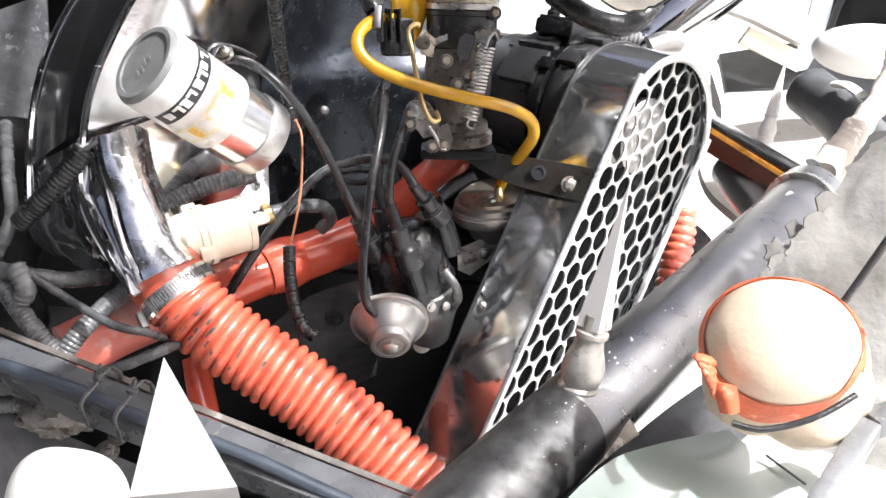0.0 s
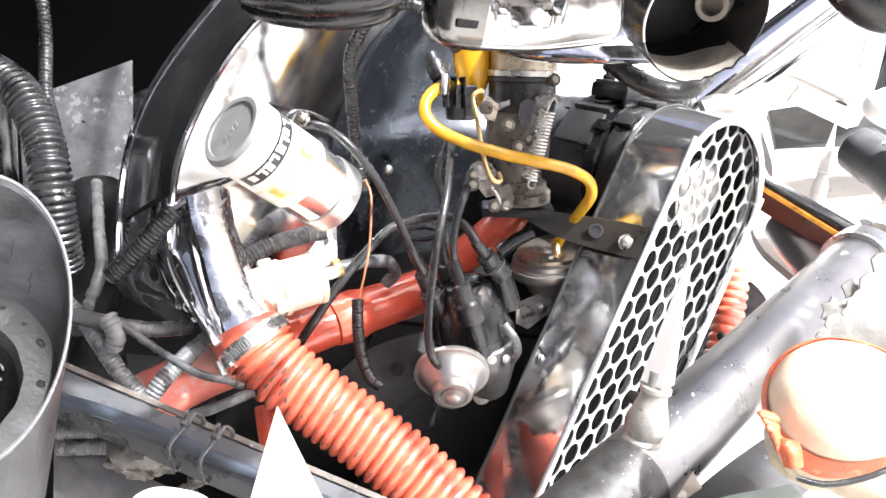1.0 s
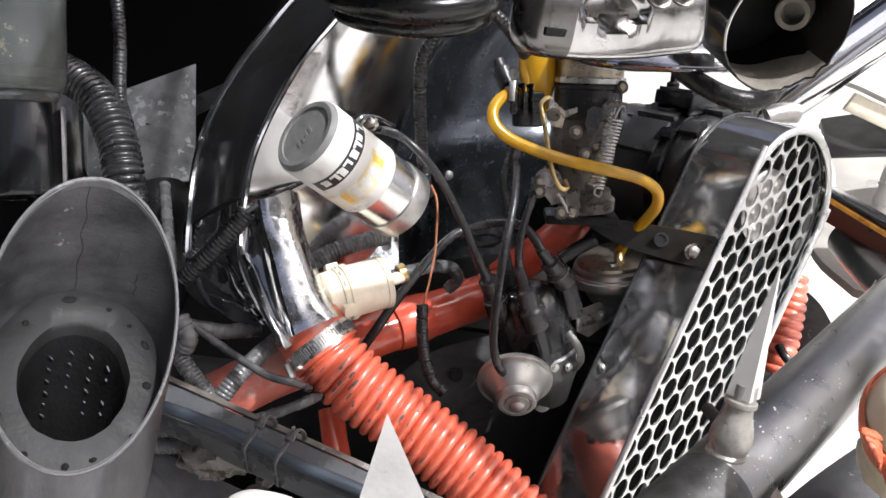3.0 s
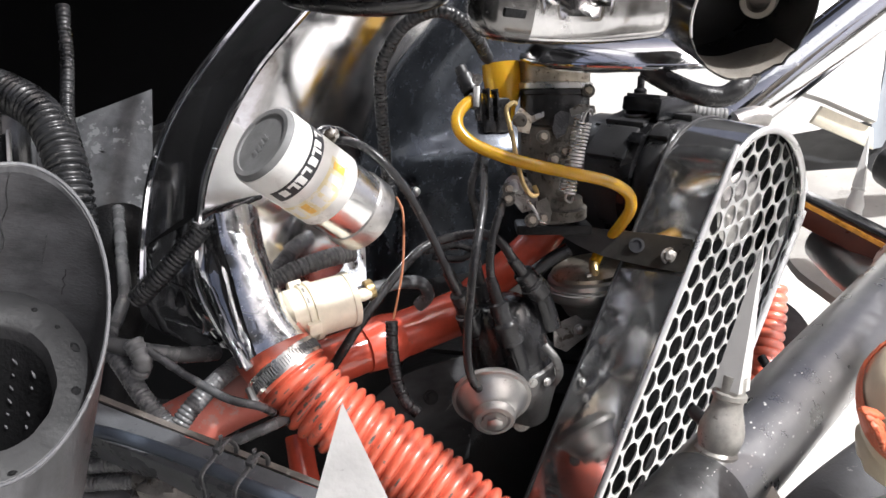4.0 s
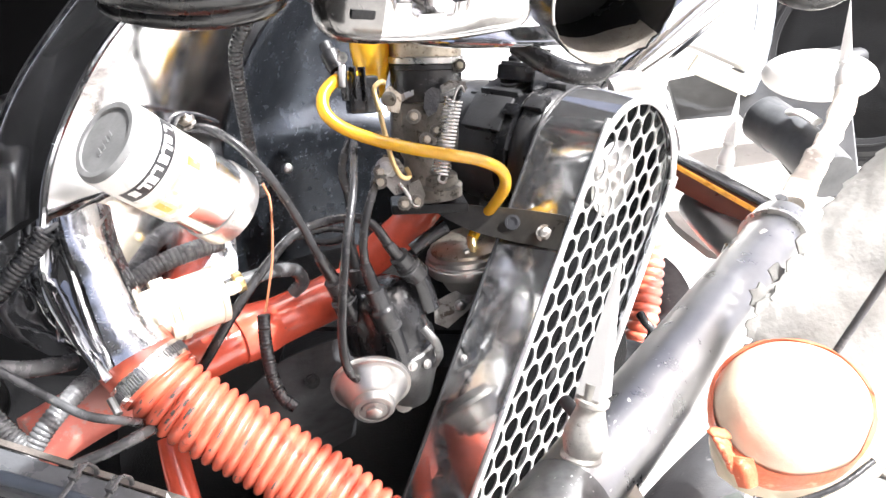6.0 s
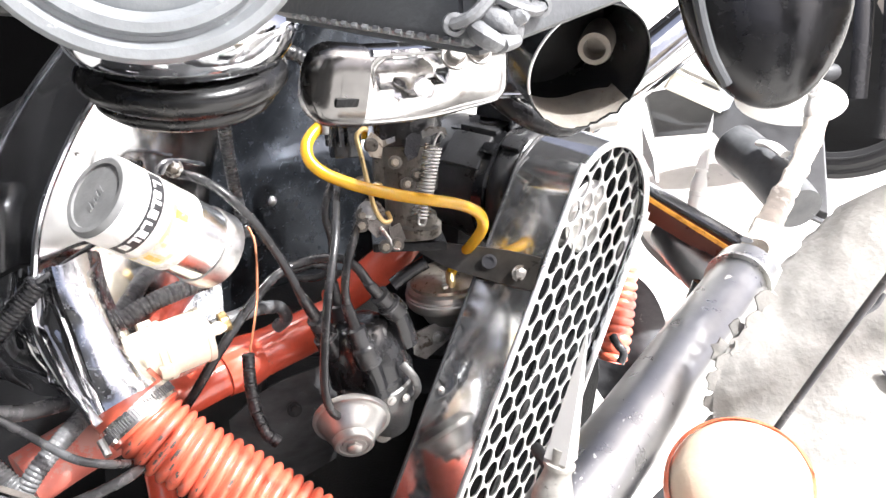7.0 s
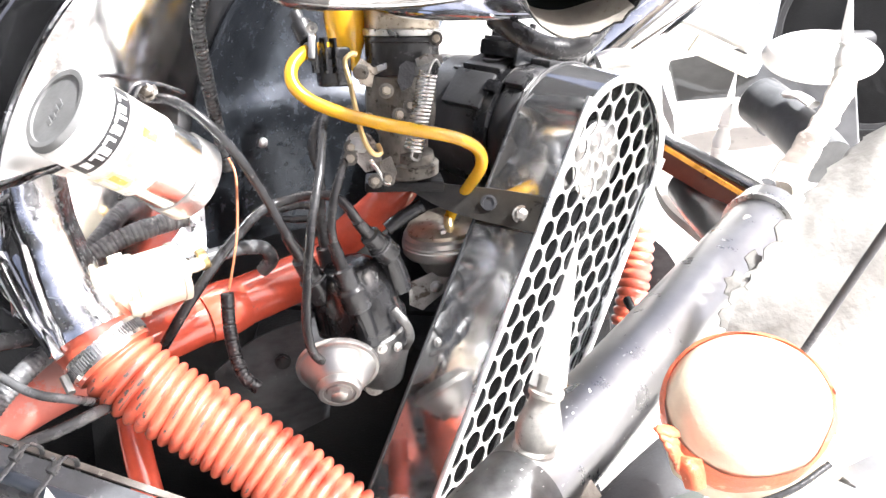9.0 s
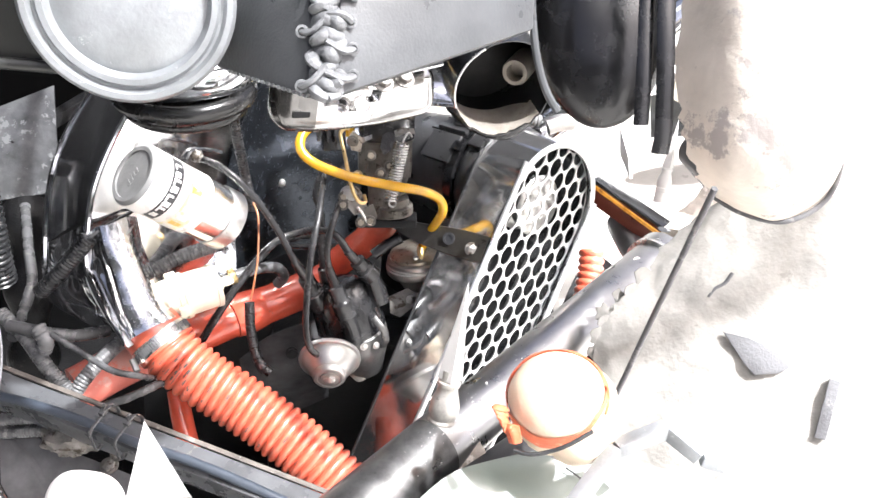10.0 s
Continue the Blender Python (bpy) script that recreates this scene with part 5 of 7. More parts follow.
mesh_ob("cover_plate", *box(am @ pose(0.0925, -0.006, 0.060, 0, 0, 6), 0.0035, 0.046, 0.044, 0.001), MATTEBLACK, terminal_block)
mesh_ob("terminal", *lathe(along(am @ V(0.092, -0.014, 0.075), am @ V(0.12, -0.016, 0.074)), [(0.007, -0.002), (0.007, 0.008), (0.004, 0.010), (0.004, 0.022), (0.003, 0.023)], 14), BLACKPLASTIC, terminal_block)
mesh_ob("terminal", *lathe(along(am @ V(0.092, 0.010, 0.050), am @ V(0.12, 0.010, 0.049)), [(0.006, -0.002), (0.006, 0.007), (0.0035, 0.009), (0.0035, 0.016), (0.003, 0.017)], 14), BLACKPLASTIC, terminal_block)
for a in (-52, -17, 18, 53):
    mesh_ob("casing_pad", *box(am @ pose(0.0715 * math.cos(radians(a)), 0.0715 * math.sin(radians(a)), 0.073, 0, 0, a), 0.011, 0.041, 0.052, 0.003), MATTEBLACK, stator, "flat cast pad")
    mesh_ob("strap_pad", *box(am @ pose(0.0740 * math.cos(radians(a + 16)), 0.0740 * math.sin(radians(a + 16)), 0.020, 0, 0, a + 16), 0.008, 0.020, 0.024, 0.003), MATTEBLACK, front_half, "cast rib")
mesh_ob("back_bracket", *plate([am @ V(0.074, 0.03, 0.030), am @ V(0.098, 0.022, 0.030), am @ V(0.092, -0.030, 0.034), am @ V(0.070, -0.034, 0.034)], 0.004, 0.001), BLACKPAINT, alt)
loom("corrugated_conduit", [(0.1780, 0.9190, 0.7955), (0.1955, 0.9124, 0.7900), (0.2144, 0.9118, 0.7863), (0.2411, 0.9122, 0.7840)], 0.008, "grey corrugated conduit behind the guard", 0.005, material=GREYCAP)

# ---- chrome frame pipe, upper ----
cp = thing("chrome_pipe", (0.2496, 0.9355, 0.7739), "large mirror chrome frame pipe with knurled collar", "pipe")
mesh_ob("pipe", *sweep([(0.2278, 0.9376, 0.7538), (0.2889, 0.9408, 0.8111), (0.3529, 0.9458, 0.8728), (0.4436, 0.9508, 0.9593)], 0.030, 28, 0.02), CHROME, cp)
mesh_ob("collar", *sweep([(0.2503, 0.9051, 0.7784), (0.2671, 0.9084, 0.7850), (0.2858, 0.9150, 0.7859)], 0.012, 20, 0.004), STEEL, cp, "ribbed steel collar")

# ---- main frame tube ----
T0, T1 = V((0.0267, 0.2941, 0.5991)), V((0.3697, 0.6955, 0.6821))
ft = thing("frame_tube", (0.1573, 0.4292, 0.6249), "thick grey steel frame tube, worn shiny and spattered", "frame tube")
mesh_ob("tube", *sweep([T0 - (T1 - T0) * 0.15, T0, T0 * 0.5 + T1 * 0.5, T1], 0.0285, 32, 0.02), TUBEPAINT, ft)
# Darker sleeve over the lower part of the tube.
mesh_ob("darker_length", *sweep([T0 - (T1 - T0) * 0.15, T0, T0.lerp(T1, 0.12), T0.lerp(T1, 0.235)], 0.0287, 32, 0.01), TUBEDARK, ft, "lower length darkened by grease")
mesh_ob("end_collar", *sweep([T1 - (T1 - T0).normalized() * 0.012, T1 + (T1 - T0).normalized() * 0.012], 0.0318, 32, 0.004), TUBEPAINT, ft, "bare metal ring collar at the tube's end")
mesh_ob("collar_bead", *sweep([T1 - (T1 - T0).normalized() * 0.0155, T1 - (T1 - T0).normalized() * 0.0105], 0.0332, 32, 0.002), BRIGHTSTEEL, ft, "bright bead round the collar")
mesh_ob("ring", *sweep([(0.3326, 0.6956, 0.6577), (0.3260, 0.6799, 0.6711), (0.3296, 0.6561, 0.6923), (0.3322, 0.6478, 0.6988)], 0.006, 10, 0.004), STEEL, ft)


def spike(name, base, up, scale=1.0, group="spikes", label="white pyramid spike on a turned metal base", foot=None):
    """A four-sided spike on a turned foot."""
    m = along(base, V(base) + V(up), (0.75, -0.66, 0))
    s = scale
    t = thing(name, base, label, "spike", group)
    rings = [(0.0145, -0.012), (0.0145, 0.009), (0.0156, 0.011), (0.0157, 0.017), (0.0138, 0.019), (0.0152, 0.023), (0.0163, 0.028), (0.0160, 0.033), (0.0138, 0.040), (0.0116, 0.046), (0.0106, 0.050), (0.0108, 0.053), (0.0124, 0.054), (0.0124, 0.057), (0.0102, 0.058), (0.0095, 0.069)]
    mesh_ob("foot", *lathe(m, [(a * s * 0.90, b * s) for a, b in rings], 28), foot or FOOTMETAL, t, "turned foot", smooth=18)
    w = 0.0086 * s
    tip, h0 = m @ V(0, 0, 0.158 * s), 0.060 * s
    q = [m @ V(x * w, y * w, h0) for x, y in ((-1, -1), (1, -1), (1, 1), (-1, 1))]
    mesh_ob("point", q + [tip], [[0, 1, 2, 3], [0, 1, 4], [1, 2, 4], [2, 3, 4], [3, 0, 4]], WHITE, t, "white painted slender pyramid", smooth=20)
    return t


TD = (T1 - T0).normalized()
TU = (V(-0.25, -0.55, 0.8) - TD * V(-0.25, -0.55, 0.8).dot(TD)).normalized()
TS = TD.cross(TU)
flecks = []
for k in range(170):
    q, a = random.gauss(0.30, 0.10), random.gauss(0.25, 0.45)
    size = random.choice((0.00015, 0.0002, 0.0002, 0.0003, 0.0004, 0.0007))
    d = TU * math.cos(a) + TS * math.sin(a)
    c = T0.lerp(T1, max(0.02, min(0.85, q))) + d * 0.0285
    flecks.append(blob(along(c, c + d, TD), size * random.uniform(0.6, 2.2), size, 0.00015, 0.25, 2.0, 8, 5))
mesh_ob("weld_spatter", *geo(*flecks), WHITE, ft, "pale flecks of weld spatter")["kind"] = "stuff"
spike("spike", (0.1108, 0.3927, 0.6309), V((0.1216, 0.4083, 0.7633)) - V((0.1108, 0.3927, 0.6309)), 0.90)
solo("tube_stub", sweep([(0.1217, 0.3804, 0.6084), (0.1377, 0.3878, 0.6149), (0.1473, 0.3940, 0.6178)], 0.013, 4, 0.006), RUST, "small rusty square lug under the frame tube", "lug")
wire("bent_rod", [(0.1306, 0.5050, 0.6148), (0.1333, 0.4840, 0.6176), (0.1341, 0.4552, 0.6274)], 0.005, SOOT, "short bent steel rod beside the tube", "rod")

# lower braces under the tube
solo("brace_tube", sweep([(0.1056, 0.3121, 0.5994), (0.1832, 0.3979, 0.6056), (0.2523, 0.4627, 0.6125)], 0.022, 20, 0.02), SOOT, "grey steel brace tube under the frame tube", "frame tube", "braces")
gp_body = thing("green_body_panel", (0.1757, 0.3329, 0.6309), "pale green painted body panel beside the skull", "body panel")
mesh_ob("seam", *sweep([(0.2145, 0.3512, 0.6374), (0.2265, 0.3473, 0.6310), (0.2363, 0.3413, 0.6269)], 0.0007, 6, 0.004), SOOT, gp_body, "thin dark joint line")
mesh_ob("skin", *loft(smooth_rows([[(0.0639, 0.2779, 0.6165), (0.1114, 0.3194, 0.6428), (0.1432, 0.3404, 0.6447), (0.1937, 0.3604, 0.6465)], [(0.0884, 0.2833, 0.6064), (0.1513, 0.3226, 0.6293), (0.1822, 0.3434, 0.6308), (0.2097, 0.3606, 0.6361)], [(0.1515, 0.2774, 0.5999), (0.1990, 0.3116, 0.6090), (0.2346, 0.3344, 0.6157), (0.2575, 0.3486, 0.6262)]], 4, 4), 0.004, (0.2, 0.6, -0.8)), GREENPANEL, gp_body)


# ---- skull with headband ----
SK = V((0.2305, 0.3951, 0.6790))
def skull_shape(p):
    if p.z > 0:
        p = V(p.x, p.y, p.z * 0.70)
    if p.z < 0:
        k = min(0.999, -p.z / 0.0445)
        grow = min(2.0, (1 - 0.16 * k * k) / math.sqrt(1 - k * k))
        p = V(p.x * grow, p.y * grow, p.z)
    return p
SKULL_AT = V(0.0, 0.0, 0.925)


def drawn_in(p):
    """Places of the skull and its band, set forward of the sculpture."""
    return SKULL_AT + (V(p) - SKULL_AT) * 0.83


sm = along(drawn_in(SK), drawn_in(SK) + V(-0.25, -0.50, 0.83), (1, 0, 0)) @ Matrix.Scale(0.83, 4)
skull = solo("skull_ornament", geo(blob(sm, 0.0450, 0.0425, 0.0445, 0.012, 2.0, 48, 32, skull_shape), blob(sm @ pose(0.011, 0.002, -0.022), 0.0445, 0.042, 0.034, 0.012, 2.0), blob(sm @ pose(0.016, -0.022, -0.036), 0.032, 0.030, 0.024, 0.05, 3.0), blob(sm @ pose(0.034, -0.012, -0.034), 0.024, 0.026, 0.020, 0.06, 4.0), blob(sm @ pose(-0.005, 0.0, -0.055), 0.036, 0.034, 0.024, 0.08, 3.0)), BONE, "cream resin skull ornament, spotted", "ornament")
melt = skull.modifiers.new("melt", "REMESH")
melt.mode, melt.voxel_size, melt.use_smooth_shade = "VOXEL", 0.0016, True
hb = thing("headband", drawn_in(SK), "orange cloth headband knotted round the skull", "headband")
ring = []
for k in range(49):
    a = 2 * math.pi * k / 48
    front = max(0, -math.sin(a + 0.7))
    drop = 0.0100 - 0.0200 * front
    half = 0.0018 + 0.0125 * front ** 1.4
    row = []
    for q in (-1, -0.5, 0, 0.5, 1):
        h = drop + half * q
        hh = h / 0.70 if h > 0 else h
        r = (math.sqrt(max(0.2, 1 - (hh / 0.046) ** 2)) if h > 0 else 1 - 0.16 * (h / 0.0445) ** 2) * 0.0450 + 0.0012 + 0.0010 * (1 - q * q) + 0.0006 * math.sin(7 * a + q * 3)
        row.append(sm @ V(r * math.cos(a), r * 0.948 * math.sin(a), h))
    ring.append(row)
cloth = mesh_ob("band", *loft(ring, 0.0008, -(sm.to_3x3() @ V(0, 0, 1)) * 0.2), CLOTH, hb)
back_cord = []
for k in range(33):
    a = radians(-25 + 205 * k / 32)
    h = -0.002 + 0.008 * math.sin(math.pi * k / 32)
    hh = h / 0.70 if h > 0 else h
    r = (math.sqrt(max(0.2, 1 - (hh / 0.046) ** 2)) if h > 0 else 1 - 0.16 * (h / 0.0445) ** 2) * 0.0450 + 0.0012
    back_cord.append(sm @ V(r * math.cos(a), r * 0.948 * math.sin(a), h))
mesh_ob("edge_cord", *sweep(back_cord, 0.0011, 6, 0.004), CLOTH, cloth)
FOLDS = [(0.1698, 0.3676, 0.6772), (0.1708, 0.3651, 0.6741), (0.1721, 0.3626, 0.6709), (0.1741, 0.3609, 0.6673), (0.1768, 0.3600, 0.6630)]
for k, p in enumerate(FOLDS):
    mesh_ob("knot_fold", *blob(pose(*(drawn_in(p) + V(0.006, 0.003, 0)), 15 * k, 20 + 9 * k, 25), 0.0075 - 0.0004 * k, 0.0042, 0.0024, 0.16, 2.2, 20, 14), CLOTH, cloth)
mesh_ob("knot_tail", *loft(smooth_rows([[drawn_in(p) + V(0.005, 0.003, 0) for p in row] for row in [[(0.1732, 0.3612, 0.6678), (0.1770, 0.3557, 0.6606), (0.1804, 0.3521, 0.6527)], [(0.1788, 0.3569, 0.6691), (0.1810, 0.3509, 0.6631), (0.1847, 0.3481, 0.6546)], [(0.1868, 0.3540, 0.6694), (0.1889, 0.3512, 0.6631), (0.1911, 0.3508, 0.6548)]]], 4, 4), 0.0025, (0.2, 0.6, -0.2)), CLOTH, cloth)
wire("thin_cord", [drawn_in(p) for p in ((0.1888, 0.3426, 0.6551), (0.2021, 0.3394, 0.6543), (0.2183, 0.3393, 0.6585), (0.2356, 0.3408, 0.6666), (0.2552, 0.3483, 0.6763))], 0.0016, RUBBER, "thin dark cord under the skull")

# ---- rough plaster figure ----
def rough_sheet(rows, amp, scale, n=8):
    """An uneven sheet, its face broken by noise."""
    g = smooth_rows(rows, n, n)
    for r in g:
        step = (r[n] - r[0]).normalized()
        tear = 0.007 * noise.fractal(r[0] * 60, 0.8, 2.0, 5) + 0.004 * noise.noise(r[0] * 210)
        for k in range(n):
            r[k] = r[k] + step * tear * (1 - k / n)
    out = []
    for r in g:
        out.append([p + V(-0.5, -0.8, 0.2) * amp * (noise.fractal(p * scale, 0.9, 2.0, 5) + 0.6 * noise.fractal(p * scale * 3.1, 0.8, 2.0, 4)) for p in r])
    return loft(out, 0.03, (0.6, 0.75, -0.1))


fig = thing("plaster_sculpture", (0.3430, 0.5304, 0.6700), "rough grey plaster sculpture with cracked torn edges", "sculpture")
mesh_ob("flank", *rough_sheet([
    [(0.3740, 0.5880, 0.7915), (0.4000, 0.5700, 0.8200), (0.4540, 0.5560, 0.8560), (0.5169, 0.5500, 0.8925)],
    [(0.3300, 0.5600, 0.7600), (0.3600, 0.5480, 0.7760), (0.4200, 0.5330, 0.8000), (0.5100, 0.5120, 0.8211)],
    [(0.3020, 0.5330, 0.7270), (0.3300, 0.5190, 0.7300), (0.3885, 0.5002, 0.7390), (0.4980, 0.4762, 0.7592)],
    [(0.2690, 0.5120, 0.6960), (0.3030, 0.4960, 0.6900), (0.3736, 0.4691, 0.6867), (0.4920, 0.4439, 0.7063)],
    [(0.2585, 0.4865, 0.6461), (0.3024, 0.4692, 0.6360), (0.3733, 0.4420, 0.6346), (0.4953, 0.4189, 0.6470)],
    [(0.2693, 0.4563, 0.5791), (0.3105, 0.4412, 0.5785), (0.3804, 0.4135, 0.5808), (0.4893, 0.3867, 0.5941)]], 0.0035, 22), PLASTER, fig)
mesh_ob("hump", *rough_sheet([
    [(0.2672, 0.4757, 1.0686), (0.2953, 0.4353, 1.0797), (0.3509, 0.4347, 1.0852), (0.4395, 0.4721, 1.0815)],
    [(0.2585, 0.4310, 0.9909), (0.2886, 0.3861, 1.0043), (0.3424, 0.3871, 1.0131), (0.4170, 0.4224, 1.0155)],
    [(0.2600, 0.4038, 0.9293), (0.2926, 0.3626, 0.9391), (0.3398, 0.3605, 0.9401), (0.3938, 0.3959, 0.9525)],
    [(0.2796, 0.3961, 0.8895), (0.3003, 0.3640, 0.8936), (0.3387, 0.3573, 0.8953), (0.3865, 0.3872, 0.9070)],
    [(0.3084, 0.4145, 0.8602), (0.3312, 0.3995, 0.8538), (0.3579, 0.3923, 0.8530), (0.3917, 0.4033, 0.8698)]], 0.003, 14), MOTTLED, fig, "mottled rounded resin hump")
mesh_ob("shoulder", *rough_sheet([
    [(0.5100, 0.7500, 1.0600), (0.5420, 0.7480, 1.0620), (0.5740, 0.7450, 1.0640), (0.6080, 0.7400, 1.0650)],
    [(0.5150, 0.7150, 0.9600), (0.5460, 0.7130, 0.9620), (0.5780, 0.7100, 0.9640), (0.6120, 0.7050, 0.9650)],
    [(0.5200, 0.6700, 0.8700), (0.5520, 0.6680, 0.8720), (0.5840, 0.6650, 0.8740), (0.6180, 0.6600, 0.8750)],
    [(0.5180, 0.5900, 0.8000), (0.5500, 0.5880, 0.8020), (0.5820, 0.5850, 0.8040), (0.6160, 0.5800, 0.8050)]], 0.003, 20), PLASTER, fig, "pale plaster shoulder")
EDGE = [(0.2825, 0.5277, 0.7120), (0.2689, 0.5165, 0.6977), (0.2743, 0.5073, 0.6873), (0.2632, 0.5043, 0.6774), (0.2961, 0.5242, 0.7173), (0.2613, 0.4984, 0.6628), (0.2826, 0.5120, 0.7006), (0.3084, 0.5335, 0.7270), (0.2641, 0.4915, 0.6469)]
EX, EY, EZ = V(0.99, -0.10, 0.05), V(-0.05, 0.35, 0.93), V(-0.5, -0.8, 0.2)
for k, q in enumerate(EDGE):
    size = 0.006 + 0.007 * ((k * 7) % 5) / 5
    outline = []
    for m in range(13):
        a = 2 * math.pi * m / 13 + 0.3 * k
        rad = size * (0.72 + 0.55 * random.random())
        outline.append(V(q) + EX * (rad * math.cos(a)) + EY * (1.15 * rad * math.sin(a)) + EZ * random.uniform(-0.0012, 0.0012))
    mesh_ob("plaster_flake", *plate(outline, 0.0022, 0.0004), PLASTER, fig, smooth=15)
# Grey slab drawn in place of the shade in a hollow.
mesh_ob("recess_shade", *plate([(0.3728, 0.4796, 0.7065), (0.3934, 0.4707, 0.7074), (0.4174, 0.4623, 0.7024), (0.4313, 0.4530, 0.6892), (0.4210, 0.4520, 0.6821), (0.4003, 0.4540, 0.6777), (0.3910, 0.4605, 0.6852)], 0.004, 0.001), SLATE, fig, "grey broken flake")
mesh_ob("crack", *sweep([(0.3603, 0.5029, 0.7305), (0.3659, 0.5056, 0.7387), (0.3747, 0.5066, 0.7445), (0.3814, 0.5105, 0.7541)], 0.0020, 6, 0.004, 0.4), SLATE, fig)
# Grey bar standing in for a small dark shadow on the plaster.
solo("shade_strip", bar((0.4675, 0.4375, 0.6884), (0.4587, 0.4176, 0.6371), 0.010, 0.003, 0.001), SLATE, "short grey strip put in for a small shadow on the plaster", "strip")
solo("steel_rod", sweep([(0.2853, 0.3596, 0.8843), (0.2820, 0.3984, 0.7880), (0.2753, 0.4493, 0.6495)], 0.0025, 10, 0.02), SLATE, "thin dark steel rod leaning on the sculpture", "rod")
wire("edge_cord", [(0.3070, 0.4198, 0.8595), (0.3288, 0.4044, 0.8521), (0.3580, 0.3919, 0.8522), (0.3872, 0.3977, 0.8687), (0.3904, 0.3950, 0.9003), (0.3722, 0.3895, 0.9353), (0.3606, 0.3913, 0.9505)], 0.0021, SLATE, "dark cord along the hump's lower edge")
solo("angle_frame", geo(bar((0.2382, 0.3103, 0.6895), (0.2785, 0.3241, 0.7010), 0.012, 0.012), bar((0.2785, 0.3241, 0.7010), (0.3024, 0.3070, 0.6899), 0.012, 0.012), bar((0.3024, 0.3070, 0.6899), (0.3307, 0.3033, 0.6848), 0.014, 0.010), bar((0.2382, 0.3103, 0.6895), (0.2053, 0.2776, 0.6610), 0.012, 0.012)), LAMPGREY, "grey angle-iron frame below the sculpture", "frame")

# ---- far right background ----
ob = thing("marker_bar", (0.3880, 0.8584, 0.6631), "dark brown bar with an orange strip along its top", "bar")
Q0, Q1 = V((0.3364, 0.9273, 0.6862)), V((0.4394, 0.8196, 0.6490))
mesh_ob("bar", *bar(Q0, Q1, 0.026, 0.030, 0.003), BROWN, ob)
mesh_ob("strip", *bar(Q0 + V(-0.004, -0.014, 0.0095), Q0.lerp(Q1, 0.86) + V(-0.011, -0.014, 0.0095), 0.003, 0.0058, 0.001), ORANGEBAR, ob)
mesh_ob("top_edge", *bar(Q0 + V(0, 0, 0.018), Q1 + V(0, 0, 0.018), 0.026, 0.005, 0.001), BLACKPAINT, ob)
rh = thing("bellows_hose", (0.3654, 0.9919, 0.4861), "red ribbed hose end behind the belt guard", "hose")
mesh_ob("hose", *sweep([(0.3747, 1.0323, 0.5488), (0.3739, 1.0129, 0.5122), (0.3653, 0.9807, 0.4568), (0.3598, 0.9691, 0.4270)], ribbed(0.0190, 0.0025, 0.0125), 24, 0.0015), REDHOSE, rh)
solo("mudguard", loft(smooth_rows([[(0.3997, 1.0820, 0.5217), (0.4323, 1.0545, 0.5018), (0.4497, 1.0204, 0.4665), (0.4389, 0.9846, 0.4300)], [(0.3669, 1.0674, 0.4873), (0.3970, 1.0370, 0.4601), (0.4070, 0.9937, 0.4295), (0.3929, 0.9492, 0.3988)], [(0.3297, 1.0288, 0.3904), (0.3614, 0.9962, 0.3572), (0.3704, 0.9594, 0.3439), (0.3631, 0.9218, 0.3305)]], 4, 4), 0.004, (0, 1, 0)), SOOT, "dark grey curved mudguard plate", "mudguard")
wire("bent_hook", [(0.3482, 0.9496, 0.4765), (0.3514, 0.9362, 0.4712), (0.3606, 0.9315, 0.4619), (0.3556, 0.9262, 0.4482)], 0.006, RUBBER, "short black hose hook")
solo("strut_tube", sweep([(0.3898, 0.9254, 0.6418), (0.3961, 0.8646, 0.6276), (0.4034, 0.7842, 0.6184)], lambda s, x: 0.028 - 0.006 * s, 20, 0.02), TUBEPAINT, "black strut tube behind the collar", "frame tube")
solo("strut_rod", sweep([(0.3633, 0.7694, 0.6431), (0.3559, 0.7720, 0.5940), (0.3548, 0.7869, 0.5504)], 0.007, 10, 0.02), BLACKPAINT, "thin black strut rod below the collar", "rod")

elb = thing("black_elbow", (0.5465, 1.0333, 0.7090), "black pipe elbow with white clip", "pipe")
mesh_ob("pipe", *sweep([(0.5305, 1.0804, 0.7157), (0.5432, 1.0318, 0.7053), (0.5511, 0.9588, 0.6880), (0.5535, 0.9300, 0.6790)], 0.031, 24, 0.01), PIPEGREY, elb)
mesh_ob("cuff", *sweep([(0.5310, 1.0919, 0.7172), (0.5427, 1.0545, 0.7074)], 0.0335, 24, 0.01), PIPEGREY, elb)
mesh_ob("end_cap", *blob(along((0.5310, 1.0919, 0.7172), (0.5270, 1.1050, 0.7210)), 0.0330, 0.0330, 0.010, 0.02, 3.0, 32, 12), PIPEGREY, elb, "rounded grey end cap")
mesh_ob("clip", *sweep([(0.5287, 1.0151, 0.7410), (0.5328, 0.9946, 0.7443), (0.5408, 0.9702, 0.7391)], 0.010, 10, 0.004, 0.5), WHITE, elb, "white clip")

def crusty(pts, radius, wave):
    """A pipe whose skin is broken by noise."""
    verts, faces = sweep(pts, radius, 20, 0.003, 1.5, True, (0, 0, 1), 0.6)
    return [v + V(noise.fractal(v * 38, 0.7, 2.0, 4), noise.fractal(v * 38 + V(7, 0, 0), 0.7, 2.0, 4), noise.fractal(v * 38 + V(0, 9, 0), 0.7, 2.0, 4)) * wave for v in verts], faces


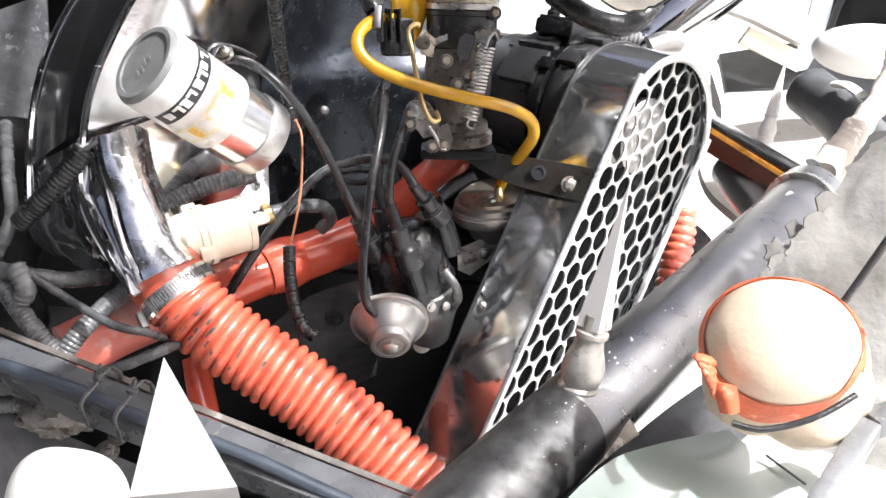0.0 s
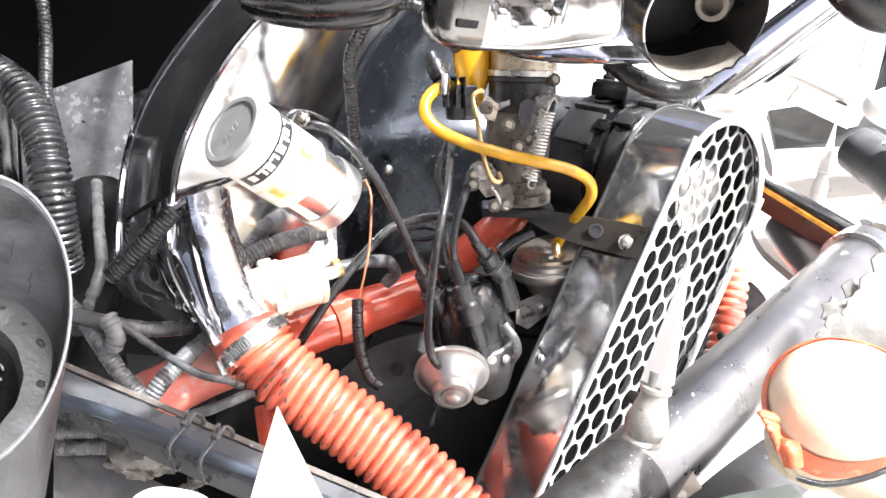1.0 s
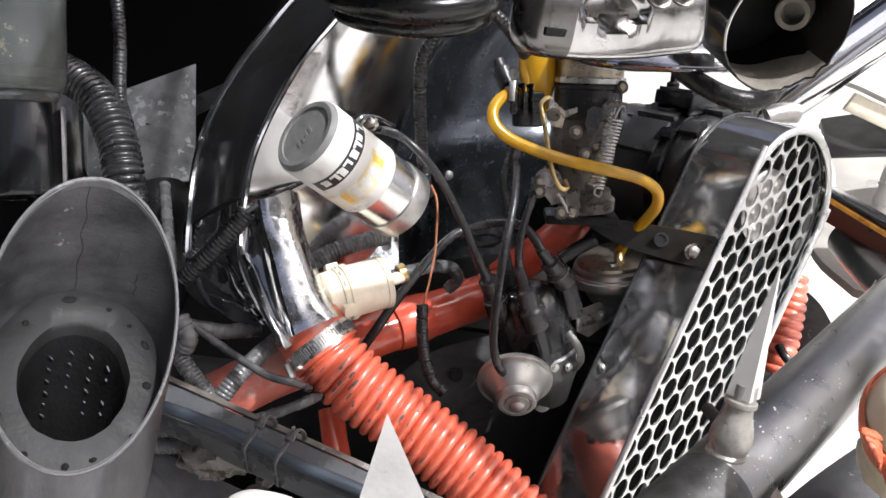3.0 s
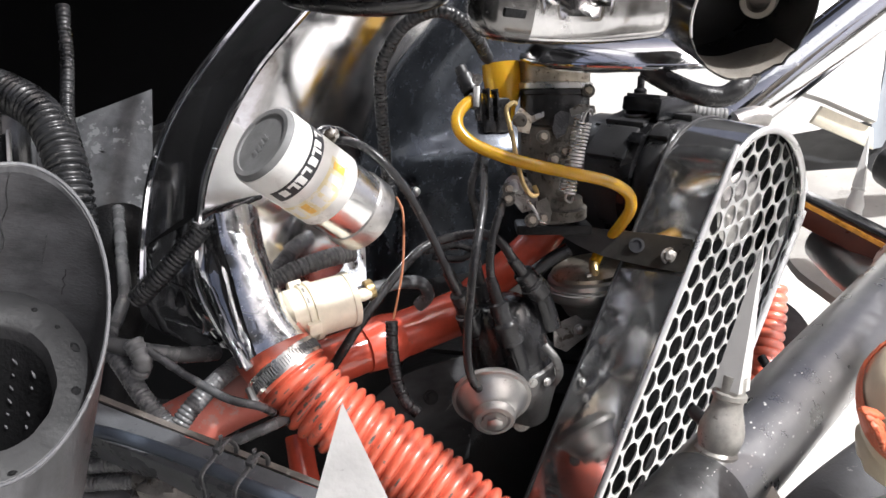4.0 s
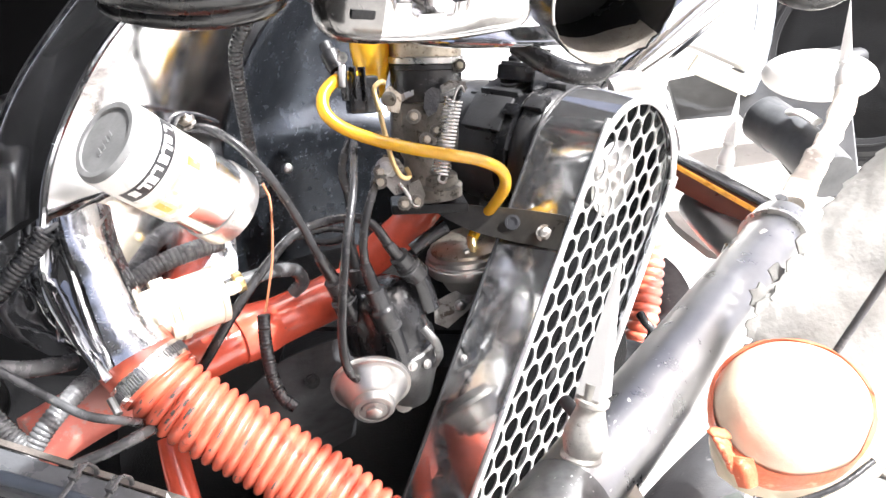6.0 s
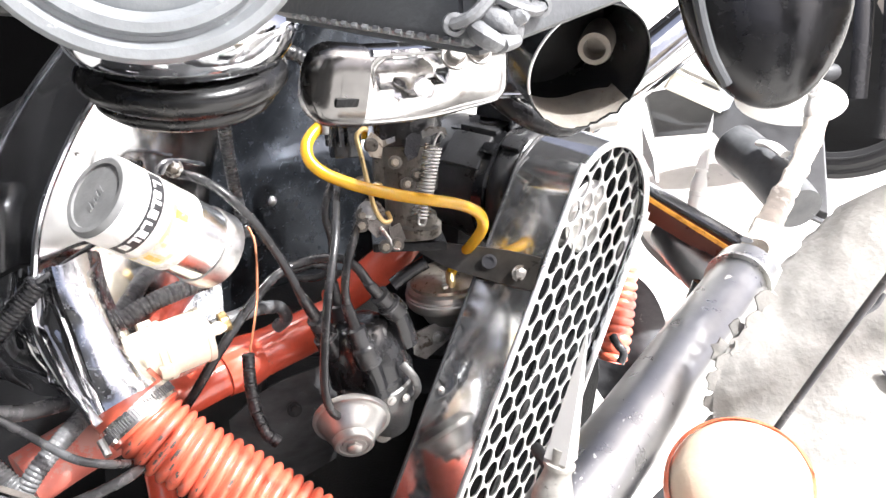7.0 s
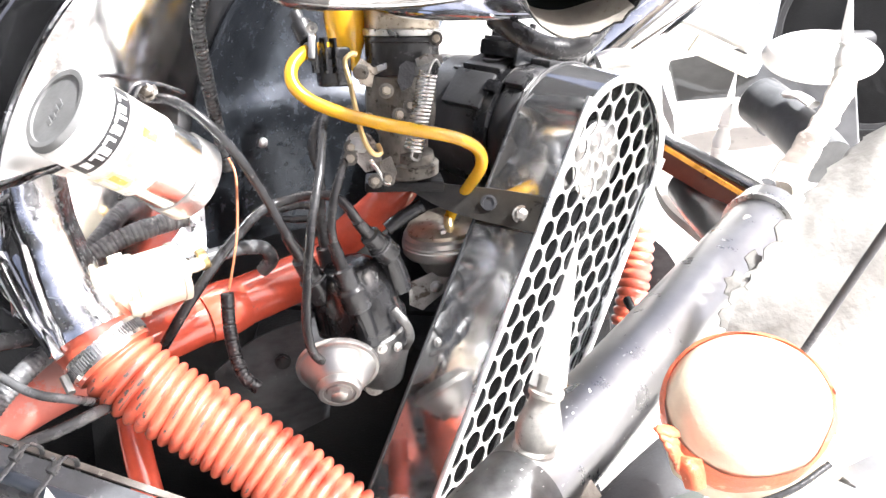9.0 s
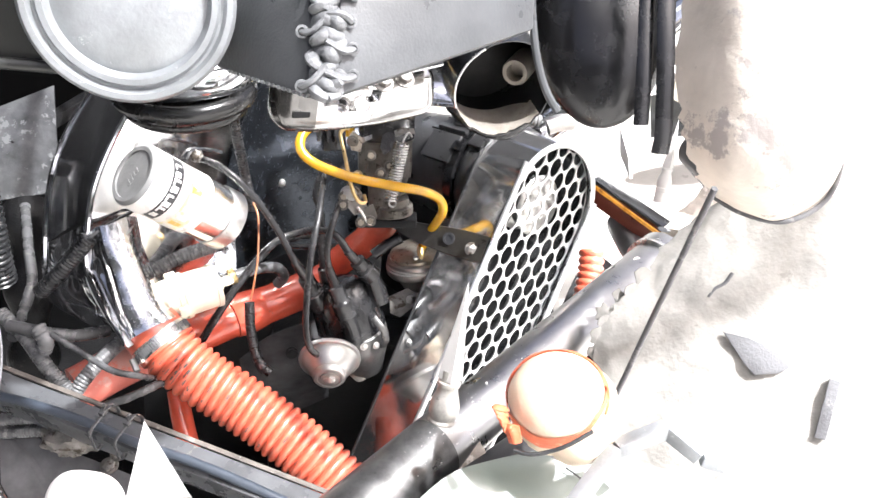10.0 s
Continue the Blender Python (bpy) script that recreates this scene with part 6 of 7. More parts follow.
strut = thing("pale_strut", (0.3697, 0.6955, 0.6821), "chalky white crusted strut joining the tube's end to the tail", "strut")
mesh_ob("arm", *crusty([(0.392, 0.724, 0.694), (0.425, 0.770, 0.704), (0.462, 0.822, 0.714), (0.515, 0.895, 0.730), (0.565, 0.965, 0.750), (0.612, 1.036, 0.764)], lambda s, x: 0.0125 + 0.0015 * math.sin(7 * s + 1), 0.0028), RUST, strut)
mesh_ob("strap_end", *sweep([(0.375, 0.715, 0.715), (0.395, 0.745, 0.700), (0.388, 0.760, 0.680)], 0.006, 8, 0.004, 0.5), SLATE, strut)
body = thing("white_body_panel", (0.6029, 1.5004, 0.7396), "white painted body panel with a folded lower edge", "body panel")
mesh_ob("face", *plate([(0.4630, 1.5946, 0.9445), (0.7116, 1.6149, 0.9700), (0.6861, 1.5106, 0.7219), (0.5868, 1.5078, 0.7551), (0.4764, 1.5131, 0.7802)], 0.02, 0.003), WHITE, body)
mesh_ob("fold", *plate([(0.5882, 1.5113, 0.7507), (0.6888, 1.5140, 0.7174), (0.6962, 1.5129, 0.6774), (0.5740, 1.5145, 0.7180)], 0.012, 0.002), CREAM, body, "cream folded lower edge")
# Side return of the white panel, with shade put into its colour.
mesh_ob("return_edge", *loft(smooth_rows([[(0.7184, 1.6258, 0.9706), (0.7689, 1.6797, 0.9755), (0.8348, 1.7878, 0.9815)], [(0.7151, 1.5636, 0.8244), (0.7623, 1.6156, 0.8241), (0.8265, 1.7151, 0.8097)], [(0.6927, 1.5207, 0.7209), (0.7313, 1.5564, 0.7071), (0.7919, 1.6450, 0.6922)], [(0.7006, 1.5179, 0.6769), (0.7334, 1.5541, 0.6764), (0.7870, 1.6370, 0.6727)]], 3, 3), 0.006, (0, 1, 0)), SIDESHADE, body, "shaded grey side return")
solo("gusset_plate", plate([(0.4299, 1.1953, 0.7182), (0.4442, 1.1540, 0.6739), (0.4491, 1.1400, 0.6416), (0.4345, 1.1754, 0.6721)], 0.006), WHITE, "small white gusset plate behind the guard", "plate")
solo("white_tail_panel", blob(pose(*(0.6804, 1.2335, 0.7606), 20, 0, 0), 0.095, 0.035, 0.042), WHITE, "white rounded tail panel", "panel")
tyre = thing("rear_wheel", (0.9670, 1.7540, 0.7387), "black tyred wheel behind the white panels", "wheel")
tm = along((1.075, 1.7538, 0.745), V((1.075, 1.7538, 0.745)) + V(-0.55, -0.8, 0.1))
mesh_ob("tyre", *lathe(tm, [(0.165, -0.07), (0.21, -0.085), (0.243, -0.06), (0.250, 0.0), (0.243, 0.06), (0.21, 0.083), (0.182, 0.078), (0.170, 0.05)], 56), TYRE, tyre)
for r0 in (0.196, 0.214, 0.228):
    mesh_ob("sidewall_rib", *lathe(tm, [(r0 - 0.003, 0.076), (r0 - 0.002, 0.0845 - (r0 - 0.196) * 0.35), (r0 + 0.002, 0.0845 - (r0 - 0.196) * 0.35), (r0 + 0.003, 0.074)], 48), TYRE, tyre)
mesh_ob("rim", *lathe(tm, [(0.172, 0.0), (0.172, 0.06), (0.160, 0.062), (0.152, 0.03), (0.05, 0.018), (0.02, 0.018)], 48), SOOT, tyre)
for k in range(9):
    mesh_ob("spoke", *box(tm @ pose(0.098 * math.cos(2 * math.pi * k / 9), 0.098 * math.sin(2 * math.pi * k / 9), 0.040, 0, 0, 40 * k), 0.115, 0.022, 0.014, 0.004), STEEL, tyre, "dull grey spoke")
mesh_ob("hub", *lathe(tm, [(0.048, 0.02), (0.046, 0.055), (0.030, 0.062), (0.008, 0.063)], 32), STEEL, tyre)
mesh_ob("carrier", *sweep([(1.075, 1.754, 0.745), (1.02, 1.70, 0.742), (0.955, 1.695, 0.736)], 0.02, 12, 0.02), SOOT, tyre, "dark arm to the underside pan")
pan = thing("underbody_pan", (0.75, 1.45, 0.62), "underside pan behind the guard, shade put into its dark colour", "panel")
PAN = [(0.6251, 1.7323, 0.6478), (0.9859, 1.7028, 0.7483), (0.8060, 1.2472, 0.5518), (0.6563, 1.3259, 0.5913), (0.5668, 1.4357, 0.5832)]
# The pan's near-black colour carries the shade behind the guard.
mesh_ob("sheet", *plate(PAN, 0.02, 0.004), SOOTSHADE, pan)
for p, q in zip(PAN, PAN[1:]):
    mesh_ob("rolled_edge", *sweep([V(p), V(p) * 0.5 + V(q) * 0.5, V(q)], 0.006, 8, 0.03), SLATE, pan)
mesh_ob("stiffener", *bar(V(PAN[0]).lerp(V(PAN[1]), 0.5) + V(0, 0, 0.01), V(PAN[3]) + V(0, 0, 0.01), 0.03, 0.012, 0.003), SOOT, pan, "pressed stiffening rib")
solo("floor_shelf", loft(smooth_rows([[(0.5424, 1.4230, 0.6415), (0.5930, 1.4140, 0.6510), (0.6437, 1.4050, 0.6606)], [(0.4673, 1.2747, 0.5769), (0.5700, 1.2900, 0.6080), (0.6560, 1.2400, 0.6130)], [(0.4468, 1.1543, 0.5473), (0.5450, 1.1590, 0.5720), (0.6480, 1.1500, 0.5880)], [(0.4700, 1.0500, 0.5330), (0.5426, 0.9845, 0.5430), (0.6000, 1.0300, 0.5540)]], 4, 4), 0.012, (0, 0, -1)), DUSTFLOOR, "pale dusty metal shelf behind the guard", "shelf")
spike("spike", (0.4849, 1.0803, 0.6335), V((0.4955, 1.1050, 0.7437)) - V((0.4849, 1.0803, 0.6335)), 0.82, foot=WHITE)
spike("spike", (0.6037, 1.0327, 0.7626), V((0.5936, 1.0464, 0.8716)) - V((0.6037, 1.0327, 0.7626)), 0.8, foot=WHITE)
setting("backdrop_wall", box(pose(2.6, 3.2, 1.2), 6.0, 0.1, 2.4), WALLPALE, "pale sunlit wall far behind")

# ---- black lamp bucket, upper right ----
lamp = thing("exhaust_shield", (0.1747, 0.6604, 0.8917), "black round housing with a rusty torn skirt", "housing")
l1 = V((0.1508, 0.5831, 0.8936))
l0 = l1 - V(0.27, -0.92, -0.27) * 0.075
lm = along(l0, l1, (1, 0, 0))
LD, LR = 0.075, 0.0500
n = 72
shell, lin = [], []
for k in range(n + 1):
    a = 2 * math.pi * k / n
    low = max(0, -math.sin(a))
    tear = LD + low * (0.002 + 0.009 * noise.noise(V(5 * math.cos(a), 5 * math.sin(a), 3.0)) + 0.003 * noise.noise(V(16 * math.cos(a), 16 * math.sin(a), 1.0)))
    shell.append([lm @ V(q * math.cos(a), q * math.sin(a), h) for q, h in ((LR * 0.7, -0.05), (LR * 0.92, -0.03), (LR, 0.0), (LR, tear), (LR - 0.001, tear), (LR - 0.001, 0.0))])
    if 200 <= math.degrees(a) <= 330:
        lin.append([lm @ V((LR - 0.0016) * math.cos(a), (LR - 0.0016) * math.sin(a), h) for h in (0.030 + 0.030 * abs((math.degrees(a) - 262) / 66) ** 3 + 0.006 * noise.noise(V(k * 0.12, 1, 0)), 0.05, tear - 0.0015)])
mesh_ob("shell", *loft(shell), BLACKPAINT, lamp, "black painted round shell")
mesh_ob("back_disc", *lathe(lm, [(LR - 0.001, 0.0), (LR - 0.001, 0.003), (0.02, 0.005), (0.01, 0.005)], 40), SOOTSHADE, lamp)
mesh_ob("bright_edge", *sweep([lm @ V((LR - 0.0004) * math.cos(radians(q)), (LR - 0.0004) * math.sin(radians(q)), LD + 0.0005) for q in range(120, 206, 8)], 0.0011, 8, 0.004), PALEMETAL, lamp, "worn bright edge")
mesh_ob("lining", *loft(lin, 0.0004, (0, 0, -1)), PALELINING, lamp, "rust-stained pale lining, torn at its edge")
mesh_ob("bolt_ring", *lathe(along((0.1721, 0.6440, 0.9067), (0.1541, 0.5982, 0.8989)), [(0.0138, -0.015), (0.0138, 0.022), (0.0126, 0.026), (0.0088, 0.026), (0.0078, 0.012)], 36), PALELINING, lamp, "pale threaded ring")

# ---- chrome air cleaner over the carburettor ----
air = thing("air_cleaner", (0.0618, 0.7863, 0.8267), "chrome air cleaner base over the carburettor", "air cleaner")
am2 = along((0.0407, 0.7812, 0.8276), (0.0362, 0.7776, 0.8856), (1, -0.25, 0))
rows = []
def oval(sx, sy, h, shift=0.0, n=40):
    return [am2 @ V(shift + 0.006 + (sx - 0.006) * math.copysign(abs(math.cos(2 * math.pi * k / n)) ** 0.75, math.cos(2 * math.pi * k / n)), sy * 0.80 * math.sin(2 * math.pi * k / n), h + 0.004) for k in range(n + 1)]
mesh_ob("lip", *sweep(oval(0.1015, 0.0685, 0.0115, 0.046), 0.0022, 8, 0.006), CHROME, air, "rolled chrome lip")
mesh_ob("tray", *loft([oval(0.040, 0.036, 0.0, 0.0), oval(0.066, 0.05, 0.003, 0.02), oval(0.098, 0.066, 0.008, 0.045), oval(0.101, 0.068, 0.011, 0.046), oval(0.100, 0.067, 0.014, 0.046), oval(0.095, 0.063, 0.021, 0.046), oval(0.082, 0.054, 0.029, 0.044), oval(0.055, 0.034, 0.035, 0.038), oval(0.001, 0.001, 0.037, 0.03)]), MIRROR, air, "mirror chrome oval tray")
wire("breather_hose", [(0.1097, 0.7293, 0.8394), (0.1265, 0.7058, 0.8313), (0.1469, 0.6931, 0.8246), (0.1690, 0.6924, 0.8235), (0.1830, 0.6948, 0.8321), (0.1951, 0.7083, 0.8432)], 0.0095, RUBBER, "thick black breather hose under the black housing", "hose", "")
peg = thing("chrome_bracket", (0.0064, 0.4852, 0.8863), "chrome cast bracket bar with slotted holes", "bracket")
PB = [V(-0.052, 0.470, 0.892), V(-0.02, 0.487, 0.889), V(0.02, 0.512, 0.890), V(0.05, 0.535, 0.893), V(0.080, 0.556, 0.898)]
def round_end(s, x):
    return 0.0155 * math.sqrt(max(0.02, 1 - max(0, 1 - s / 0.14) ** 2.4)) * math.sqrt(max(0.02, 1 - max(0, (s - 0.88) / 0.12) ** 2.4))


def dished(verts, c, u, w, n, half_long, half_high, deep):
    """Presses an oval hollow into the side that looks along n."""
    out = []
    for v in verts:
        d = V(v) - c
        q = (d.dot(u) / half_long) ** 2 + (d.dot(w) / half_high) ** 2
        out.append(V(v) - n * (deep * min(1.0, 3.0 * (1 - q))) if q < 1 and d.dot(n) > -0.014 else V(v))
    return out


bar_verts, bar_faces = sweep(PB, round_end, 72, 0.0014, 1.55, True, (0, 0, 1), 0.55)
PN = V(0.48, -0.78, 0.40).normalized()
mesh_ob("bar", dished(bar_verts, V(0.014, 0.4890, 0.9010), V(0.83, 0.55, 0.05), V(-0.2, 0.33, 0.92), PN, 0.029, 0.0125, 0.0075), bar_faces, STAINED, peg, "chrome bar with an oval hollow")
# Shell over the bar's end; its grey stands for the dark reflection.
mesh_ob("end_block", *sweep([PB[0], PB[0].lerp(PB[1], 0.5) + V(0, 0, -0.0002), PB[1]], lambda s, x: 0.0003 + 0.0155 * math.sqrt(max(0.02, 1 - max(0, 1 - s / 0.58) ** 2.4)), 56, 0.0016, 1.55, True, (0, 0, 1), 0.55), BLOCKGREY, peg, "dull grey end block")
mesh_ob("slot", *box(along((-0.0252, 0.4666, 0.8825), (0.0298, 0.3836, 0.8705), (0.0147, 0.0073, -0.0009)), 0.0160, 0.0054, 0.0024, 0.0011), GREASE, peg, "dark oblong slot")
for p in ((0.0390, 0.5000, 0.9068), (0.0560, 0.5130, 0.9090)):
    mesh_ob("bolt", *hexbolt(p, (0.2, -0.7, 0.7), 0.0062, 0.008), DIRTY, peg)
mesh_ob("rim", *sweep([V(q) + V(0.008, -0.0105, 0.0215) for q in PB[1:]], 0.0024, 8, 0.004), CHROME, peg, "raised bright upper rim")

# ---- chrome bowl at the top ----
bowl = thing("chrome_bowl", (-0.1379, 0.6104, 0.8760), "chrome bowl seen from below with a black cable ring", "bowl")
bm_ = along((-0.112, 0.448, 0.883), (-0.118, 0.440, 0.983), (1, 0, 0))
mesh_ob("shell", *lathe(bm_, [(0.046, 0.020), (0.054, 0.025), (0.059, 0.033), (0.0625, 0.042), (0.0635, 0.0455), (0.0625, 0.049), (0.056, 0.054), (0.03, 0.062), (0.01, 0.064)], 56), CHROME, bowl, "mirror chrome bowl with a rolled lip")
def ring_at(r, h, w):
    return [bm_ @ V(r * math.cos(a), r * math.sin(a), h + w * math.sin(2 * a + 1)) for a in [k * 2 * math.pi / 20 for k in range(21)]]
mesh_ob("cable_ring", *sweep(ring_at(0.0475, 0.014, 0.002), 0.0085, 16, 0.004), RINGBLACK, bowl, "thick black hose ring")
mesh_ob("cable_ring", *sweep(ring_at(0.0420, 0.003, 0.0015), 0.0060, 12, 0.005), RINGBLACK, bowl, "greasy black hose ring")
mesh_ob("underside", *lathe(bm_, [(0.01, -0.002), (0.038, -0.001), (0.044, 0.01), (0.046, 0.022)], 32), GREASE, bowl)
TG = V(-0.131, 0.404, 0.8905)
mesh_ob("tag", *loft([[TG + V(0.0042 * k, 0.002 * math.sin(k * 2.0), 0.003 + 0.002 * math.sin(k * 3.1)), TG + V(0.0042 * k + 0.001, 0.001 * math.cos(k * 2.5), -0.002), TG + V(0.0039 * k, 0.002 * math.cos(k), -0.0035 - 0.003 * math.sin(k * 2.3))] for k in range(5)], 0.0008, (0, 1, 0)), PALELINING, bowl, "torn beige tape ends")
# ---- saddle bag, lamp and pad in the foreground ----
bag = thing("saddle_bag", (0.0223, 0.2724, 0.9746), "dark grey leather bag with a laced corner seam", "bag")
mesh_ob("side", *plate([(0.0150, 0.2390, 0.9476), (-0.0504, 0.3069, 0.9447), (-0.0622, 0.3471, 1.0346), (0.0106, 0.2817, 1.0440)], 0.012, 0.003), LEATHER, bag)
bag_front = mesh_ob("front", *plate([(0.0168, 0.2390, 0.9478), (0.0127, 0.2817, 1.0442), (0.1268, 0.3666, 1.0523), (0.1307, 0.3342, 0.9791)], 0.012, 0.003), LEATHER, bag, "pale-lit grey leather face")
mesh_ob("bottom", *plate([(0.0147, 0.2411, 0.9473), (0.1302, 0.3365, 0.9793), (0.0731, 0.4200, 0.9682), (-0.0509, 0.3090, 0.9446)], 0.0015), LEATHER, bag)
LA = [V((0.0178, 0.2296, 0.9516)), V((0.0124, 0.2685, 1.0391))]
LX, LZ = V(1, 0.1, 0), V(0.1, -1, 0.1)
for side in (-1, 1):
    pts = []
    for k in range(60):
        s = k / 59
        p = LA[0].lerp(LA[1], s)
        pts.append(p + LX * (0.0060 * side * math.sin(k * 0.62 + 0.5 * math.sin(k * 0.21)) + 0.0012 * math.sin(k * 0.37)) + LZ * (0.0034 * math.cos(k * 1.24 + side)))
    mesh_ob("lace", *sweep(pts, lambda s, x: 0.0040 + 0.0008 * math.sin(260 * x), 10, 0.0015, 0.7), LACE, bag, "braided leather lace")
for k in range(6):
    for side in (-1, 1):
        p = LA[0].lerp(LA[1], (k + 0.6 + 0.25 * side) / 6.6) + LX * ((0.013 + random.uniform(-0.001, 0.0015)) * side)
        q = LA[0].lerp(LA[1], (k + 0.95 + random.uniform(-0.15, 0.25)) / 6.6) + LZ * 0.003
        if side < 0 and k % 2:
            continue
        mesh_ob("eyelet", *lathe(along(p, p + LZ), [(0.0034, -0.003), (0.0036, 0.0010), (0.0022, 0.0013), (0.0018, -0.001)], 14), LACE, bag_front)
        mesh_ob("lace_stitch", *sweep([p + LZ * -0.001, p + LX * (-0.005 * side) + LZ * random.uniform(0.002, 0.004) + V(0, 0, random.uniform(-0.002, 0.004)), q], random.uniform(0.0024, 0.0032), 8, 0.002, 0.7), LACE, bag_front)
for s0, s1, count in (((0.0083, 0.2298, 0.9512), (-0.0478, 0.2896, 0.9480), 16), ((0.0215, 0.2328, 0.9541), (0.1270, 0.3275, 0.9834), 26)):
    for k in range(count):
        p, q = V(s0).lerp(V(s1), (k + 0.1) / count), V(s0).lerp(V(s1), (k + 0.55) / count)
        mesh_ob("stitch", *sweep([p, p * 0.5 + q * 0.5 + V(0, -0.0006, 0), q], 0.0011, 6, 0.001), LACE, bag)
solo("luggage_rack", geo(sweep([(-0.0290, 0.3434, 1.0303), V((-0.0290, 0.3434, 1.0303)) + V(-0.06, 0.25, 0.14), V(-0.30, 0.95, 1.20)], 0.009, 12, 0.02), sweep([(0.0669, 0.3424, 1.0396), V((0.0669, 0.3424, 1.0396)) + V(-0.06, 0.30, 0.14), V(-0.26, 1.0, 1.20)], 0.009, 12, 0.02)), BLACKPAINT, "black tubular luggage rack carrying the leather bag", "rack")
bag.location += V(0.001, 0.010, 0.0025)
board = thing("side_board", (-0.20, 0.26, 0.98), "dark olive leather board hanging behind the round lamp", "board")
BOARD = [(-0.2250, 0.2420, 0.9560), (-0.0800, 0.2700, 0.9500), (-0.0800, 0.2900, 1.1000), (-0.2600, 0.2620, 1.1000), (-0.2600, 0.2400, 0.9580)]
mesh_ob("panel", *plate(BOARD, 0.010, 0.002), BOARDDARK, board)
mesh_ob("welt", *sweep([V(BOARD[4]), V(BOARD[0]), V(BOARD[1])], 0.0034, 10, 0.006), BOARDDARK, board, "rolled lower edge")
mesh_ob("hanger", *sweep([(-0.16, 0.275, 1.08), (-0.20, 0.50, 1.15), (-0.30, 0.95, 1.20)], 0.008, 10, 0.03), BLACKPAINT, board)
can = thing("round_lamp", (-0.0943, 0.2656, 0.9948), "round grey metal lamp rim with ringed edge", "lamp")
c0 = V((-0.0922, 0.2571, 0.9954))
cmx = along(c0, c0 + (V(0.067, -0.193, 1.066) - c0) * 1.0 + V(-0.06, 0.0, -0.05), (1, 0, 0))
mesh_ob("bucket", *lathe(cmx, [(0.046, -0.08), (0.054, -0.03), (0.0555, -0.004), (0.0555, 0.004), (0.0535, 0.0065), (0.0505, 0.0065), (0.0485, 0.003), (0.0470, 0.003), (0.0455, 0.006), (0.0425, 0.006), (0.0410, 0.002), (0.0395, 0.0)], 64), LAMPGREY, can)
mesh_ob("face", *lathe(cmx, [(0.0400, 0.0002), (0.039, 0.0008), (0.02, 0.0022), (0.004, 0.0026)], 64), LAMPGREY, can, "flat pale grey face plate")
can.location += V(0.003, 0.004, -0.0025)
pad = thing("black_pad", (0.1997, 0.4130, 0.9553), "glossy black rounded leather pad", "pad")
mesh_ob("cushion", *blob(along((0.2066, 0.4641, 0.9852), (0.2028, 0.4909, 1.0455), (1, 0, 0)), 0.054, 0.030, 0.090, 0.0, 2, 40, 28), BLACKPLASTIC, pad)
mesh_ob("piping", *sweep([(0.1422, 0.4386, 1.0190), (0.1499, 0.4152, 0.9666), (0.1605, 0.4067, 0.9362), (0.1725, 0.4039, 0.9188)], 0.003, 8, 0.005), LEATHER, pad)
solo("strap_buckle", sweep([(0.2299, 0.4204, 1.0627), (0.2361, 0.3870, 0.9876), (0.2443, 0.3729, 0.9194), (0.2443, 0.3712, 0.9031)], 0.007, 8, 0.01, 0.4), BLACKPLASTIC, "black hanging strap beside the pad", "strap")
solo("strap_buckle", sweep([(0.2182, 0.4205, 1.0615), (0.2240, 0.3858, 0.9711), (0.2279, 0.3747, 0.9215)], 0.006, 8, 0.01, 0.4), BLACKPLASTIC, "black hanging strap beside the pad", "strap")

# ---- left side ----
stack = thing("exhaust_stack", (-0.2362, 0.2453, 0.6515), "sooty slash-cut exhaust stack with a baffle ring inside", "exhaust")
sx0, sx1 = V((-0.2496, 0.2463, 0.6135)), V((-0.2261, 0.2584, 0.7549))
xm = along(sx0, sx1, (0.45, -0.9, 0))
XL = (sx1 - sx0).length
CUT = 1.35
def slash(r, n=56, h0=-0.62, shift=0.0):
    lo, hi = [], []
    for k in range(n + 1):
        a = 2 * math.pi * k / n
        lo.append(xm @ V(r * math.cos(a), r * math.sin(a), h0))
        hi.append(xm @ V(r * math.cos(a), r * math.sin(a), XL + shift - CUT * r * math.cos(a)))
    return lo, hi
olo, ohi = slash(0.0405)
ilo, ihi = slash(0.0388)
mesh_ob("pipe", *loft([olo, ohi, ihi, ilo]), STACKSTEEL, stack, "sooty grey steel pipe")
mesh_ob("inside", *loft(list(slash(0.03855, h0=0.0, shift=-0.0015))), SOOT, stack, "soot-coated inside of the pipe")
TILTB = 0.75
def ringcut(r, drop, slope, n=56):
    out = []
    for k in range(n + 1):
        a = 2 * math.pi * k / n
        wave = (0.0008 + 0.0014 * max(0.0, math.cos(a - 0.6))) * noise.noise(V(3 * math.cos(a), 3 * math.sin(a), r * 90))
        out.append(xm @ V((r + wave) * math.cos(a), (r + wave) * math.sin(a), XL - drop - slope * r * math.cos(a)))
    return out
baffle = mesh_ob("baffle_ring", *loft([ringcut(0.0387, 0.032, TILTB), ringcut(0.034, 0.030, TILTB), ringcut(0.0235, 0.030, TILTB), ringcut(0.0228, 0.032, TILTB), ringcut(0.0224, 0.036, TILTB)]), SOOTRING, stack, "sooty baffle ring with vent holes")
mesh_ob("core_wall", *loft([ringcut(0.0224, 0.0355, TILTB), ringcut(0.0222, 0.12, TILTB)]), SOOTDARK, stack, "black perforated core")
mesh_ob("core", *loft([ringcut(0.0225, 0.118, TILTB), ringcut(0.001, 0.118, TILTB)]), SOOTDARK, stack)
